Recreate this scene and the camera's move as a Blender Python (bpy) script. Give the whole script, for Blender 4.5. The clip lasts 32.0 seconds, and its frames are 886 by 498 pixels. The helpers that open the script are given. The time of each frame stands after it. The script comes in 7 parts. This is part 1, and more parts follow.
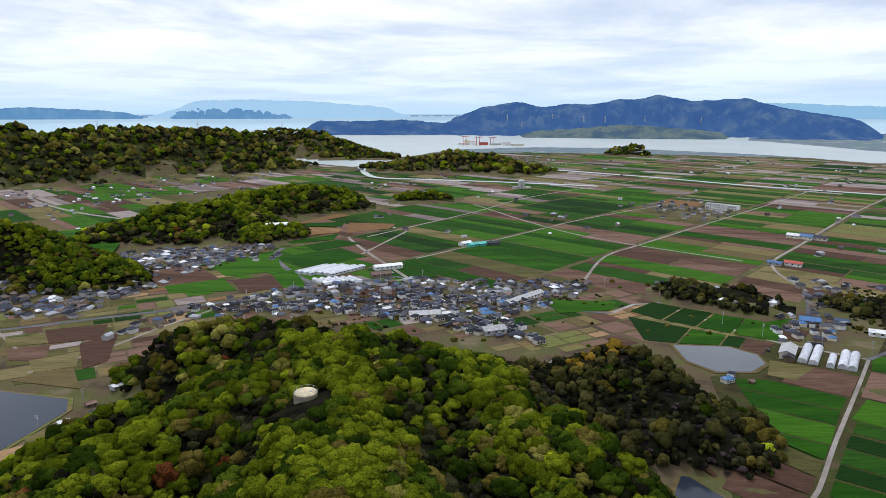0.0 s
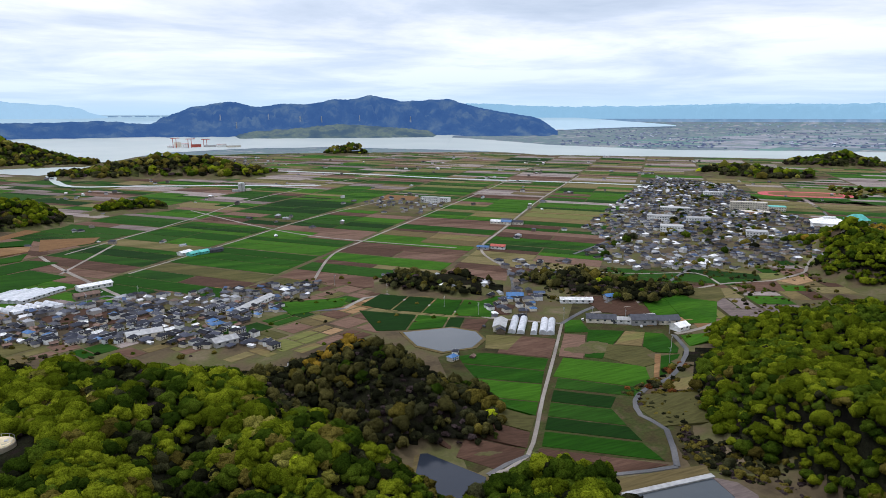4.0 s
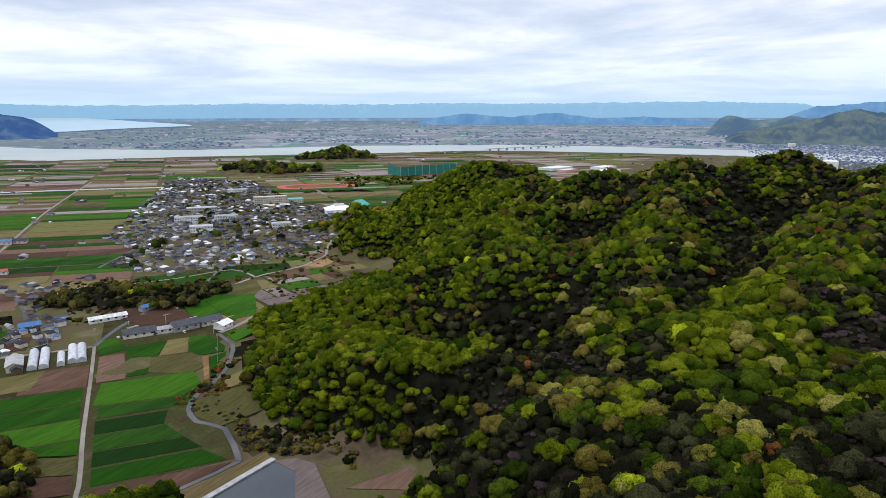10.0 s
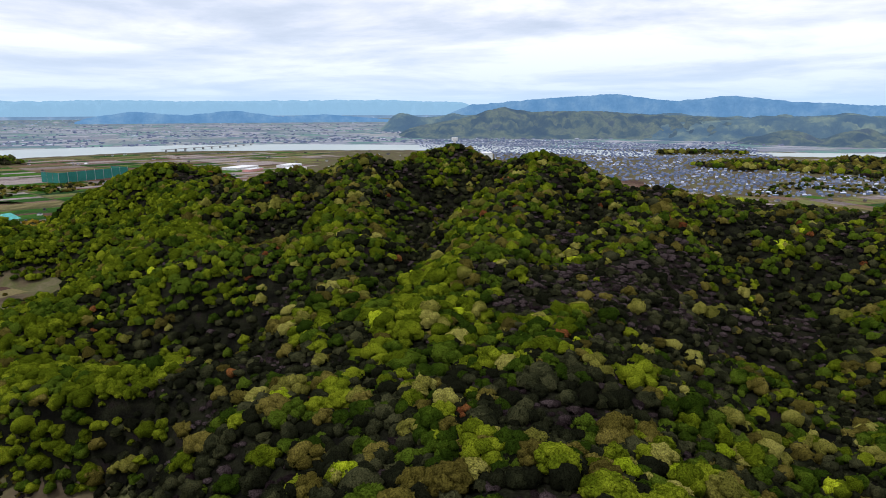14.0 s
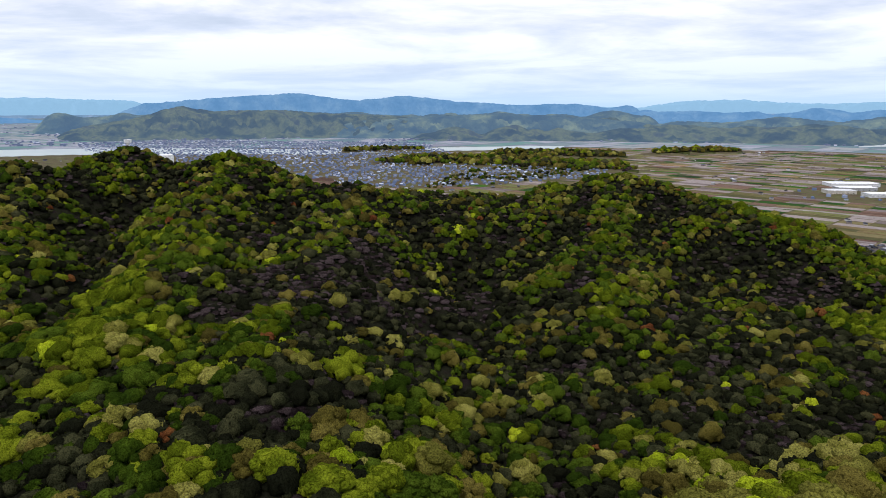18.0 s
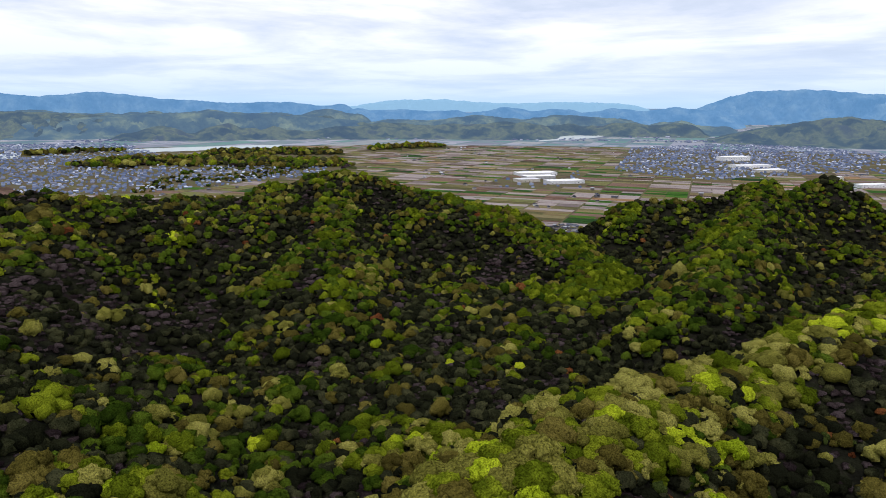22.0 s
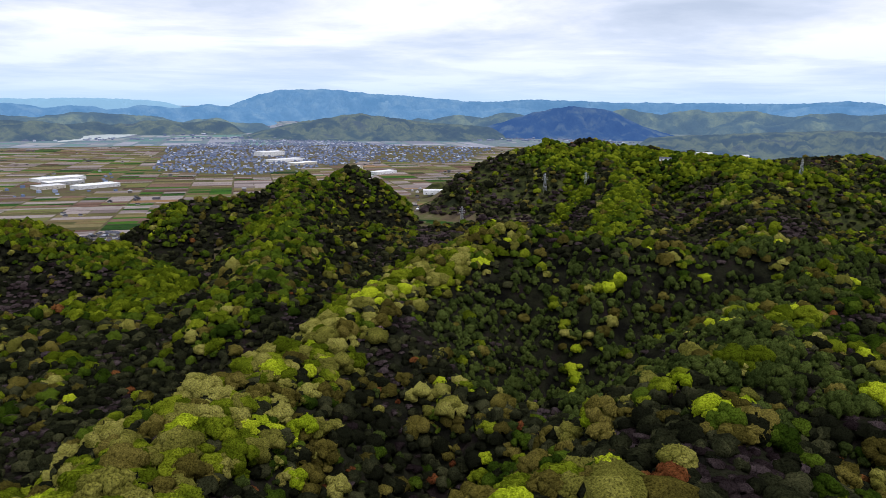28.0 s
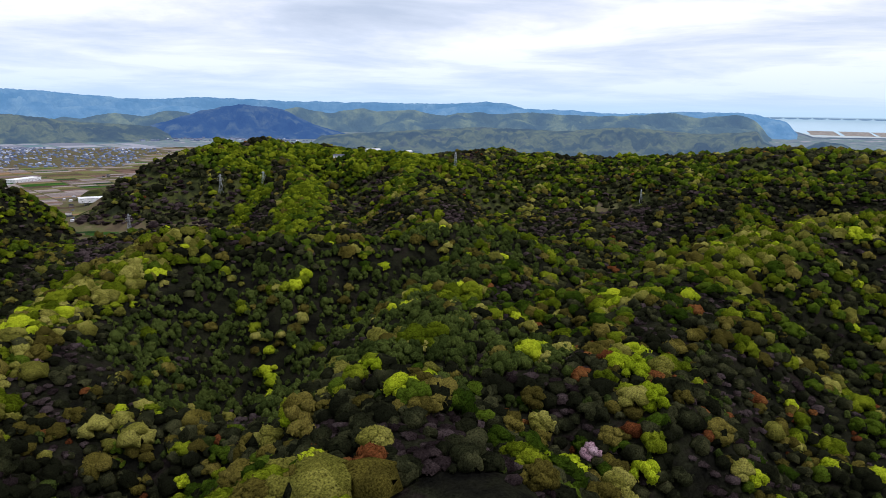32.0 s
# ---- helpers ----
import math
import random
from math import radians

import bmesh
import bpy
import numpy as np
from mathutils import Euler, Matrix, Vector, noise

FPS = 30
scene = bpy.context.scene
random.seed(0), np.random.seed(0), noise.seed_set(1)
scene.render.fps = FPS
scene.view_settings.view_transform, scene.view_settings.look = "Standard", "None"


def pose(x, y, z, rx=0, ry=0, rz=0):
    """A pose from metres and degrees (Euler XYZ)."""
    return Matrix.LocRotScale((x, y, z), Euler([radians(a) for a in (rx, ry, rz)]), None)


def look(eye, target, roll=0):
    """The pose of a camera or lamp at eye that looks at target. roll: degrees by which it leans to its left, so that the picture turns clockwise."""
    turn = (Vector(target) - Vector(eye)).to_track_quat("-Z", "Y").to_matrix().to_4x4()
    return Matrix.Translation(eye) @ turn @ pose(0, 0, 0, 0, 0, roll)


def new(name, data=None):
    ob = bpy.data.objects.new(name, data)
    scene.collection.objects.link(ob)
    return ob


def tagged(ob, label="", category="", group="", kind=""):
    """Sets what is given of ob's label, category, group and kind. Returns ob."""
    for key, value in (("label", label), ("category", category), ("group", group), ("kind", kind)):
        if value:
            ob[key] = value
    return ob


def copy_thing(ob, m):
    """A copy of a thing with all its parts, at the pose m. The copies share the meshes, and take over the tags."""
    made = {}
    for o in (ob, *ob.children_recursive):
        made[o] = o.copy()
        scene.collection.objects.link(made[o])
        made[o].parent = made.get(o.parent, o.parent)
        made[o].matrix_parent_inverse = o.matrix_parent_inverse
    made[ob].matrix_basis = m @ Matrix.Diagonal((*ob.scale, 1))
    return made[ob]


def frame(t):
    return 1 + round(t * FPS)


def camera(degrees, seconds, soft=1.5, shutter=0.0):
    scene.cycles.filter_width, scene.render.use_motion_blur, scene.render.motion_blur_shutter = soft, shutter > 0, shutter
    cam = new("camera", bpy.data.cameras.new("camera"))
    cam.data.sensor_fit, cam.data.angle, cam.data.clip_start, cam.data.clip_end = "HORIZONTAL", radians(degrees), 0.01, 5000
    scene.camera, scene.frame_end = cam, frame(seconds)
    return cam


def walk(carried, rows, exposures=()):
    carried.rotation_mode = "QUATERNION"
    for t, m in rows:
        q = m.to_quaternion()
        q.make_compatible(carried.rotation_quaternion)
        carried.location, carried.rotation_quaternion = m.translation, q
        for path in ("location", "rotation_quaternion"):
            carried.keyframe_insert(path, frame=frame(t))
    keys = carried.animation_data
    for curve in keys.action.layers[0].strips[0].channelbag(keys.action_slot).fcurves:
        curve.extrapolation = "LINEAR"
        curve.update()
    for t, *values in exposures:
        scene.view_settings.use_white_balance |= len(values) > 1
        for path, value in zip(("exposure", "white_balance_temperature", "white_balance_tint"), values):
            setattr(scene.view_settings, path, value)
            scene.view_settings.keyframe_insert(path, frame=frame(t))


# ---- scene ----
cam = camera(66.38, 32.0, soft=0.55)
EYE = 160.0  # height of the hovering camera above the plain; it turns where it is
# seconds, bearing (clockwise from +y), pitch, roll
ROWS = [
    (0.0, -0.02, -11.38, 0.02),
    (0.5, 2.71, -11.38, -0.02),
    (1.0, 5.16, -11.38, -0.05),
    (1.5, 7.94, -11.39, -0.08),
    (2.0, 10.62, -11.39, -0.10),
    (2.5, 13.81, -11.40, -0.12),
    (3.0, 16.57, -11.41, -0.14),
    (3.5, 19.87, -11.41, -0.14),
    (5.5, 32.76, -11.42, -0.16),
    (6.0, 36.10, -11.42, -0.16),
    (6.5, 39.16, -11.42, -0.15),
    (7.0, 42.48, -11.43, -0.13),
    (7.5, 45.58, -11.44, -0.10),
    (8.0, 48.69, -11.44, -0.08),
    (8.5, 52.09, -11.45, -0.07),
    (9.0, 55.46, -11.47, -0.07),
    (9.5, 58.57, -11.49, -0.08),
    (10.0, 61.96, -11.52, -0.10),
    (10.5, 65.12, -11.55, -0.11),
    (11.0, 68.49, -11.58, -0.11),
    (11.5, 71.35, -11.62, -0.11),
    (12.0, 74.98, -11.65, -0.10),
    (12.5, 78.13, -11.67, -0.10),
    (13.0, 81.46, -11.70, -0.10),
    (13.5, 84.61, -11.72, -0.11),
    (14.0, 87.97, -11.74, -0.11),
    (14.5, 91.05, -11.75, -0.10),
    (16.5, 103.84, -11.78, -0.08),
    (17.0, 107.28, -11.80, -0.08),
    (17.5, 110.69, -11.83, -0.09),
    (18.0, 113.68, -11.86, -0.09),
    (18.5, 116.47, -11.89, -0.07),
    (19.0, 119.53, -11.92, -0.05),
    (19.5, 122.30, -11.95, -0.01),
    (20.0, 125.07, -11.97, 0.03),
    (20.5, 128.05, -11.98, 0.07),
    (21.0, 131.14, -11.98, 0.12),
    (21.5, 134.10, -11.98, 0.16),
    (22.0, 137.06, -11.98, 0.21),
    (22.5, 140.19, -11.97, 0.26),
    (23.0, 143.35, -11.97, 0.30),
    (23.5, 146.33, -11.97, 0.34),
    (24.0, 149.29, -11.97, 0.38),
    (24.5, 152.46, -11.97, 0.43),
    (25.0, 155.68, -11.96, 0.48),
    (25.5, 158.63, -11.96, 0.52),
    (27.5, 171.34, -11.94, 0.61),
    (28.0, 174.47, -11.94, 0.63),
    (28.5, 178.16, -11.93, 0.65),
    (29.0, 181.06, -11.91, 0.67),
    (29.5, 184.45, -11.88, 0.70),
    (30.0, 187.90, -11.85, 0.74),
    (30.5, 191.04, -11.81, 0.79),
    (31.0, 194.30, -11.77, 0.85),
    (31.5, 197.74, -11.73, 0.92),
    (32.0, 201.29, -11.69, 0.99),
]
walk(cam, [(t, pose(0, 0, EYE, 90 + pitch, 0, -bearing) @ pose(0, 0, 0, 0, 0, roll)) for t, bearing, pitch, roll in ROWS],
     exposures=[(0.0, 0.0, 5900, 21), (10.0, 0.0, 5960, 22), (14.0, 0.0, 6000, 23), (32.0, 0.0, 5960, 24)])

# ---------------------------------------------------------------- sky and sun
SUN_BEARING, SUN_HEIGHT = -35.0, 64.0
world = bpy.data.worlds.new("overcast_sky")
scene.world = world
world.use_nodes = True
wt = world.node_tree
wt.nodes.clear()


def wn(kind, **props):
    n = wt.nodes.new(kind)
    for key, value in props.items():
        n.inputs[key].default_value = value
    return n


w_out = wn("ShaderNodeOutputWorld")
w_bg = wn("ShaderNodeBackground", Strength=1.08)
sky = wt.nodes.new("ShaderNodeTexSky")
sky.sky_type, sky.sun_disc = "NISHITA", False
sky.sun_elevation, sky.sun_rotation = radians(SUN_HEIGHT), radians(SUN_BEARING)
sky.air_density, sky.dust_density, sky.ozone_density = 1.0, 1.5, 1.0
sky_dim = wt.nodes.new("ShaderNodeVectorMath")
sky_dim.operation = "SCALE"
sky_dim.inputs["Scale"].default_value = 0.09
wt.links.new(sky.outputs[0], sky_dim.inputs[0])
coords = wt.nodes.new("ShaderNodeTexCoord")
split = wt.nodes.new("ShaderNodeSeparateXYZ")
wt.links.new(coords.outputs["Generated"], split.inputs[0])


def wmath(op, a, b=None, clamp=False):
    n = wt.nodes.new("ShaderNodeMath")
    n.operation, n.use_clamp = op, clamp
    for i, v in enumerate((a, b)):
        if v is None:
            continue
        if isinstance(v, (int, float)):
            n.inputs[i].default_value = v
        else:
            wt.links.new(v, n.inputs[i])
    return n.outputs[0]


# a flat cloud deck: the direction is spread out on a plane overhead
up = wmath("ADD", wmath("MAXIMUM", split.outputs[2], 0.0), 0.07)
deck = wt.nodes.new("ShaderNodeCombineXYZ")
wt.links.new(wmath("DIVIDE", split.outputs[0], up), deck.inputs[0])
wt.links.new(wmath("DIVIDE", split.outputs[1], up), deck.inputs[1])


def cloud_noise(scale, detail, rough, distort=0.0):
    n = wn("ShaderNodeTexNoise", Scale=scale, Detail=detail, Roughness=rough, Distortion=distort)
    wt.links.new(deck.outputs[0], n.inputs["Vector"])
    return n.outputs[0]


def wramp(src, stops):
    r = wt.nodes.new("ShaderNodeValToRGB")
    wt.links.new(src, r.inputs[0])
    while len(r.color_ramp.elements) < len(stops):
        r.color_ramp.elements.new(0.5)
    for e, (p, c) in zip(r.color_ramp.elements, stops):
        e.position, e.color = p, (*c, 1)
    return r.outputs[0]


clouds = wramp(cloud_noise(0.42, 7, 0.58, 0.3), [(0.31, (0.52, 0.62, 0.67)), (0.42, (0.67, 0.765, 0.79)), (0.50, (0.88, 0.94, 0.92)), (0.58, (1.12, 1.17, 1.10))])
veil = wramp(split.outputs[2], [(0.0, (0, 0, 0)), (0.02, (0.25, 0.25, 0.25)), (0.12, (0.9, 0.9, 0.9)), (0.22, (1, 1, 1))])
low = wramp(split.outputs[2], [(0.0, (0.55, 0.79, 0.90)), (0.05, (0.66, 0.84, 0.92)), (0.15, (0.80, 0.91, 0.93))])
mix1 = wt.nodes.new("ShaderNodeMix")
mix1.data_type = "RGBA"
wt.links.new(veil, mix1.inputs["Factor"])
wt.links.new(low, mix1.inputs["A"])
wt.links.new(clouds, mix1.inputs["B"])
mix2 = wt.nodes.new("ShaderNodeMix")
mix2.data_type = "RGBA"
mix2.inputs["Factor"].default_value = 0.90
wt.links.new(sky_dim.outputs[0], mix2.inputs["A"])
wt.links.new(mix1.outputs["Result"], mix2.inputs["B"])
wt.links.new(mix2.outputs["Result"], w_bg.inputs[0])
wt.links.new(w_bg.outputs[0], w_out.inputs[0])

lamp = bpy.data.lights.new("sun", "SUN")
lamp.energy, lamp.angle, lamp.color = 1.5, radians(10), (1.0, 0.97, 0.92)
sun = new("sun", lamp)
sx, sy = math.sin(radians(SUN_BEARING)), math.cos(radians(SUN_BEARING))
sun.matrix_basis = look((sx * 800, sy * 800, 800 * math.tan(radians(SUN_HEIGHT))), (0, 0, 0))

# ---------------------------------------------------------------- materials


def mat(name, cols, scale=0.05, fine=1.0, rough=0.9, bump=0.4, island=0.0, each=0.0, leaf=0.0, stretch=(1, 1, 1), glow=None, stops=None, turn=0.0, metal=0.0, spec=0.3, fine_amount=0.35, dist=0.3, tree=0.0):
    """Two scales of variation, by place in metres: cols are mixed by a broad noise, a fine one sets grain and relief."""
    m = bpy.data.materials.new(name)
    m.use_nodes = True
    t = m.node_tree
    b = t.nodes["Principled BSDF"]
    tc = t.nodes.new("ShaderNodeTexCoord")
    mp = t.nodes.new("ShaderNodeMapping")
    mp.inputs["Scale"].default_value, mp.inputs["Rotation"].default_value = stretch, (0, 0, radians(turn))
    t.links.new(tc.outputs["Object"], mp.inputs[0])
    n1 = t.nodes.new("ShaderNodeTexNoise")
    n1.inputs["Scale"].default_value, n1.inputs["Detail"].default_value = scale, 4
    n2 = t.nodes.new("ShaderNodeTexNoise")
    n2.inputs["Scale"].default_value, n2.inputs["Detail"].default_value, n2.inputs["Roughness"].default_value = fine, 4, 0.62
    for n in (n1, n2):
        t.links.new(mp.outputs[0], n.inputs["Vector"])
    r = t.nodes.new("ShaderNodeValToRGB")
    while len(r.color_ramp.elements) < len(cols):
        r.color_ramp.elements.new(0.5)
    for i, (e, c) in enumerate(zip(r.color_ramp.elements, cols)):
        e.position, e.color = 0.32 + 0.36 * i / max(1, len(cols) - 1), (*c, 1)
        if stops:
            e.position = stops[i]
            r.color_ramp.interpolation = "CONSTANT"
    value = n1.outputs[0]

    def math_node(op, a, k):
        q = t.nodes.new("ShaderNodeMath")
        q.operation = op
        t.links.new(a, q.inputs[0])
        if isinstance(k, (int, float)):
            q.inputs[1].default_value = k
        else:
            t.links.new(k, q.inputs[1])
        return q.outputs[0]

    for amount, node, sock in ((island, "ShaderNodeNewGeometry", "Random Per Island"), (each, "ShaderNodeObjectInfo", "Random"), (tree, "ShaderNodeAttribute", "Fac")):
        if amount:
            g = t.nodes.new(node)
            if node == "ShaderNodeAttribute":
                g.attribute_name = "tree"
            value = math_node("ADD", value, math_node("MULTIPLY", math_node("SUBTRACT", g.outputs[sock], 0.5), amount))
    t.links.new(value, r.inputs[0])
    hsv = t.nodes.new("ShaderNodeHueSaturation")
    t.links.new(r.outputs[0], hsv.inputs["Color"])
    k = 2.2 * fine_amount * (2.4 if leaf else 1)
    t.links.new(math_node("MAXIMUM", math_node("ADD", math_node("MULTIPLY", n2.outputs[0], k), 1 - k / 2), 0.2), hsv.inputs["Value"])
    t.links.new(hsv.outputs[0], b.inputs["Base Color"])
    b.inputs["Roughness"].default_value, b.inputs["Metallic"].default_value = rough, metal
    b.inputs["Specular IOR Level"].default_value = spec
    if bump:
        bp = t.nodes.new("ShaderNodeBump")
        bp.inputs["Strength"].default_value, bp.inputs["Distance"].default_value = bump, dist
        t.links.new(n2.outputs[0], bp.inputs["Height"])
        t.links.new(bp.outputs[0], b.inputs["Normal"])
    if leaf:
        tr = t.nodes.new("ShaderNodeBsdfTranslucent")
        t.links.new(hsv.outputs[0], tr.inputs[0])
        mx = t.nodes.new("ShaderNodeMixShader")
        mx.inputs[0].default_value = leaf
        t.links.new(b.outputs[0], mx.inputs[1])
        t.links.new(tr.outputs[0], mx.inputs[2])
        t.links.new(mx.outputs[0], t.nodes["Material Output"].inputs[0])
    if glow:
        b.inputs["Emission Color"].default_value = (*glow[0], 1)
        b.inputs["Emission Strength"].default_value = glow[1]
    return m


def plain(name, c, rough=0.7, each=0.25, metal=0.0, spec=0.4):
    d = tuple(v * 0.72 for v in c)
    l = tuple(min(0.9, v * 1.2) for v in c)
    return mat(name, [d, c, l], 0.35, 4.0, rough, 0.1, each=each, metal=metal, spec=spec, fine_amount=0.18, dist=0.02)


LEAF = {}
for kind, cols in dict(
        lime=[(0.053, 0.072, 0.003), (0.094, 0.120, 0.005), (0.156, 0.186, 0.008)],
        green=[(0.017, 0.032, 0.003), (0.032, 0.055, 0.004), (0.060, 0.090, 0.007)],
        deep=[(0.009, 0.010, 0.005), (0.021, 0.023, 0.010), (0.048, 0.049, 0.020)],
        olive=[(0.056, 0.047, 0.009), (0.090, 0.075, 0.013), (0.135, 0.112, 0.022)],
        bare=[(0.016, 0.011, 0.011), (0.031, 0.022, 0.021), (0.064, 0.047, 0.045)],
        vivid=[(0.17, 0.225, 0.005), (0.26, 0.325, 0.008), (0.35, 0.41, 0.012)],
        pale=[(0.105, 0.102, 0.016), (0.165, 0.156, 0.026), (0.250, 0.232, 0.048)],
        rust=[(0.08, 0.026, 0.009), (0.13, 0.045, 0.014), (0.17, 0.07, 0.02)],
        pine=[(0.026, 0.038, 0.008), (0.040, 0.056, 0.011), (0.062, 0.082, 0.016)],
        bamboo=[(0.042, 0.040, 0.012), (0.068, 0.062, 0.018), (0.10, 0.09, 0.026)],
        gold=[(0.12, 0.080, 0.008), (0.18, 0.115, 0.012), (0.25, 0.16, 0.02)],
        blossom=[(0.28, 0.16, 0.19), (0.38, 0.24, 0.27), (0.45, 0.32, 0.34)]).items():
    LEAF[kind] = mat("leaves_" + kind, cols, 0.12, 2.2, 0.75, 1.0, island=0.22, each=0.25, tree=0.45, leaf=0.12, spec=0.0, fine_amount=0.75, dist=0.6)
BARK = mat("bark", [(0.05, 0.04, 0.03), (0.09, 0.07, 0.055), (0.12, 0.10, 0.085)], 1.0, 8.0, 0.9, 0.5, dist=0.05)
FLOOR = mat("ground_soil_grass", [(0.060, 0.046, 0.028), (0.10, 0.076, 0.043), (0.085, 0.088, 0.030), (0.155, 0.12, 0.076)], 0.03, 0.5, 0.95, 0.5, spec=0.05)
WATER = mat("water_sheet", [(0.36, 0.42, 0.40), (0.42, 0.47, 0.44)], 0.004, 0.15, 0.42, 0.02, spec=0.5, fine_amount=0.08)
# far sea: mirrored sky and haze are put in as a pale glow
FAR_SEA = mat("far_sea_glow", [(0.2, 0.24, 0.25), (0.24, 0.28, 0.29)], 0.003, 0.02, 0.9, 0.0, spec=0.0, glow=((0.30, 0.45, 0.51), 0.9), fine_amount=0.1)
LAKE = mat("deep_lake_water", [(0.016, 0.022, 0.034), (0.024, 0.03, 0.042)], 0.02, 0.5, 0.12, 0.03, spec=0.22, fine_amount=0.08)
POND = mat("pond_water", [(0.035, 0.046, 0.056), (0.055, 0.065, 0.07)], 0.02, 0.5, 0.1, 0.03, spec=0.4, fine_amount=0.08)
ROWED = dict(spec=0.05, rough=0.9, bump=0.4, each=0.7, island=0.7, stretch=(0.12, 1, 1), turn=-49.0, fine_amount=0.62)
# low wood and its floor: shade between crowns is put into the near-black
THICKET_SHADE = mat("thicket_and_shade", [(0.005, 0.005, 0.004), (0.009, 0.009, 0.006), (0.016, 0.017, 0.009), (0.018, 0.013, 0.012)], 0.09, 1.3, 0.85, 1.0, leaf=0.02, spec=0.0, fine_amount=0.5, dist=0.6)
CROP = [mat("wheat_green", [(0.011, 0.050, 0.002), (0.020, 0.074, 0.003), (0.036, 0.106, 0.005)], 0.05, 0.55, **ROWED),
        mat("wheat_deep", [(0.007, 0.028, 0.003), (0.012, 0.044, 0.004), (0.019, 0.062, 0.005)], 0.05, 0.55, **ROWED),
        mat("tilled_soil", [(0.068, 0.038, 0.025), (0.105, 0.060, 0.040), (0.155, 0.095, 0.066)], 0.05, 0.8, **ROWED),
        mat("stubble", [(0.11, 0.085, 0.036), (0.16, 0.12, 0.05), (0.13, 0.135, 0.04)], 0.05, 0.7, **ROWED),
        mat("meadow", [(0.070, 0.066, 0.022), (0.11, 0.098, 0.034), (0.16, 0.132, 0.056)], 0.05, 0.7, **ROWED),
        mat("bare_clay", [(0.17, 0.095, 0.042), (0.23, 0.135, 0.062), (0.29, 0.185, 0.095)], 0.05, 0.7, **ROWED),
        # palest soil, mostly for distant fields: haze is put into its colour
        mat("haze_pale_soil", [(0.145, 0.114, 0.102), (0.205, 0.166, 0.15), (0.275, 0.23, 0.205)], 0.05, 0.8, **ROWED)]
ROUGH = mat("rough_grass", [(0.030, 0.026, 0.012), (0.052, 0.044, 0.018), (0.042, 0.052, 0.014), (0.085, 0.062, 0.034)], 0.06, 0.6, 0.95, 0.5, spec=0.05, fine_amount=0.6)
CANOPY = mat("far_wood_canopy", [(0.018, 0.022, 0.011), (0.036, 0.042, 0.015), (0.062, 0.070, 0.018), (0.036, 0.030, 0.024)], 0.06, 0.3, 0.9, 0.8, spec=0.0, fine_amount=0.5, dist=2.0)
# far crops and plain: air haze is put in as a blue glow
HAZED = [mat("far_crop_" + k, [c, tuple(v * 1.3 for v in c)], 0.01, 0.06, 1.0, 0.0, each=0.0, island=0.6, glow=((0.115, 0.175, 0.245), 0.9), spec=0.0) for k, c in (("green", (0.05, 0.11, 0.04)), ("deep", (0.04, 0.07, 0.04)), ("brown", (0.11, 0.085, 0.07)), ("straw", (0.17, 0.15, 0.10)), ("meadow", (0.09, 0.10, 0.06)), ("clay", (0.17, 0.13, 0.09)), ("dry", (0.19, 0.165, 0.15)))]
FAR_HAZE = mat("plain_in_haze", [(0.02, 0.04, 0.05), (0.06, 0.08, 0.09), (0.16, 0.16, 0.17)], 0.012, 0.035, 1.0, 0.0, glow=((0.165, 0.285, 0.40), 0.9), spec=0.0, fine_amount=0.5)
FAR_LAND = mat("far_plain_haze", [(0.035, 0.055, 0.035), (0.10, 0.10, 0.085), (0.06, 0.10, 0.05), (0.24, 0.20, 0.175)], 0.014, 0.05, 1.0, 0.0, glow=((0.108, 0.155, 0.215), 0.9), spec=0.0, fine_amount=0.6)
TRACK = mat("pale_track", [(0.17, 0.145, 0.12), (0.24, 0.21, 0.175), (0.30, 0.27, 0.23)], 0.05, 1.2, 0.9, 0.2)
ASPHALT = mat("worn_asphalt", [(0.07, 0.07, 0.072), (0.10, 0.10, 0.10), (0.135, 0.13, 0.128)], 0.05, 1.2, 0.9, 0.15)
ROOFS = mat("town_roofs", [(0.025, 0.027, 0.034), (0.055, 0.058, 0.070), (0.10, 0.105, 0.125), (0.15, 0.115, 0.09), (0.07, 0.10, 0.17), (0.34, 0.35, 0.36), (0.74, 0.74, 0.74)], 0.01, 0.8, 0.85, 0.2, spec=0.1, island=0.85,
            stops=(0.0, 0.26, 0.46, 0.63, 0.72, 0.765, 0.87), fine_amount=0.2)
WALLS = mat("town_walls", [(0.13, 0.11, 0.09), (0.25, 0.22, 0.19), (0.38, 0.36, 0.34), (0.58, 0.57, 0.55)], 0.01, 0.6, 0.85, 0.1, island=0.8, stops=(0.0, 0.3, 0.5, 0.72), fine_amount=0.2)
# roofs of the outer towns: haze is added to them as glow
FAR_ROOFS = mat("far_roofs_haze", [(0.04, 0.045, 0.07), (0.08, 0.085, 0.115), (0.13, 0.12, 0.125), (0.20, 0.21, 0.24), (0.50, 0.51, 0.53)], 0.01, 0.8, 0.9, 0.0, island=0.9, spec=0.0,
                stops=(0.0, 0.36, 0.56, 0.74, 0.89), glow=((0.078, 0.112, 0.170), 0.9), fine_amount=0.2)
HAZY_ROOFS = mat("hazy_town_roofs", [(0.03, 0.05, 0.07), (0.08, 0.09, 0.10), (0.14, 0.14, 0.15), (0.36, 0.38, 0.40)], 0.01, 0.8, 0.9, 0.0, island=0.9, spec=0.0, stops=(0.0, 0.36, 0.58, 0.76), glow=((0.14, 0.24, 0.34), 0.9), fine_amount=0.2)
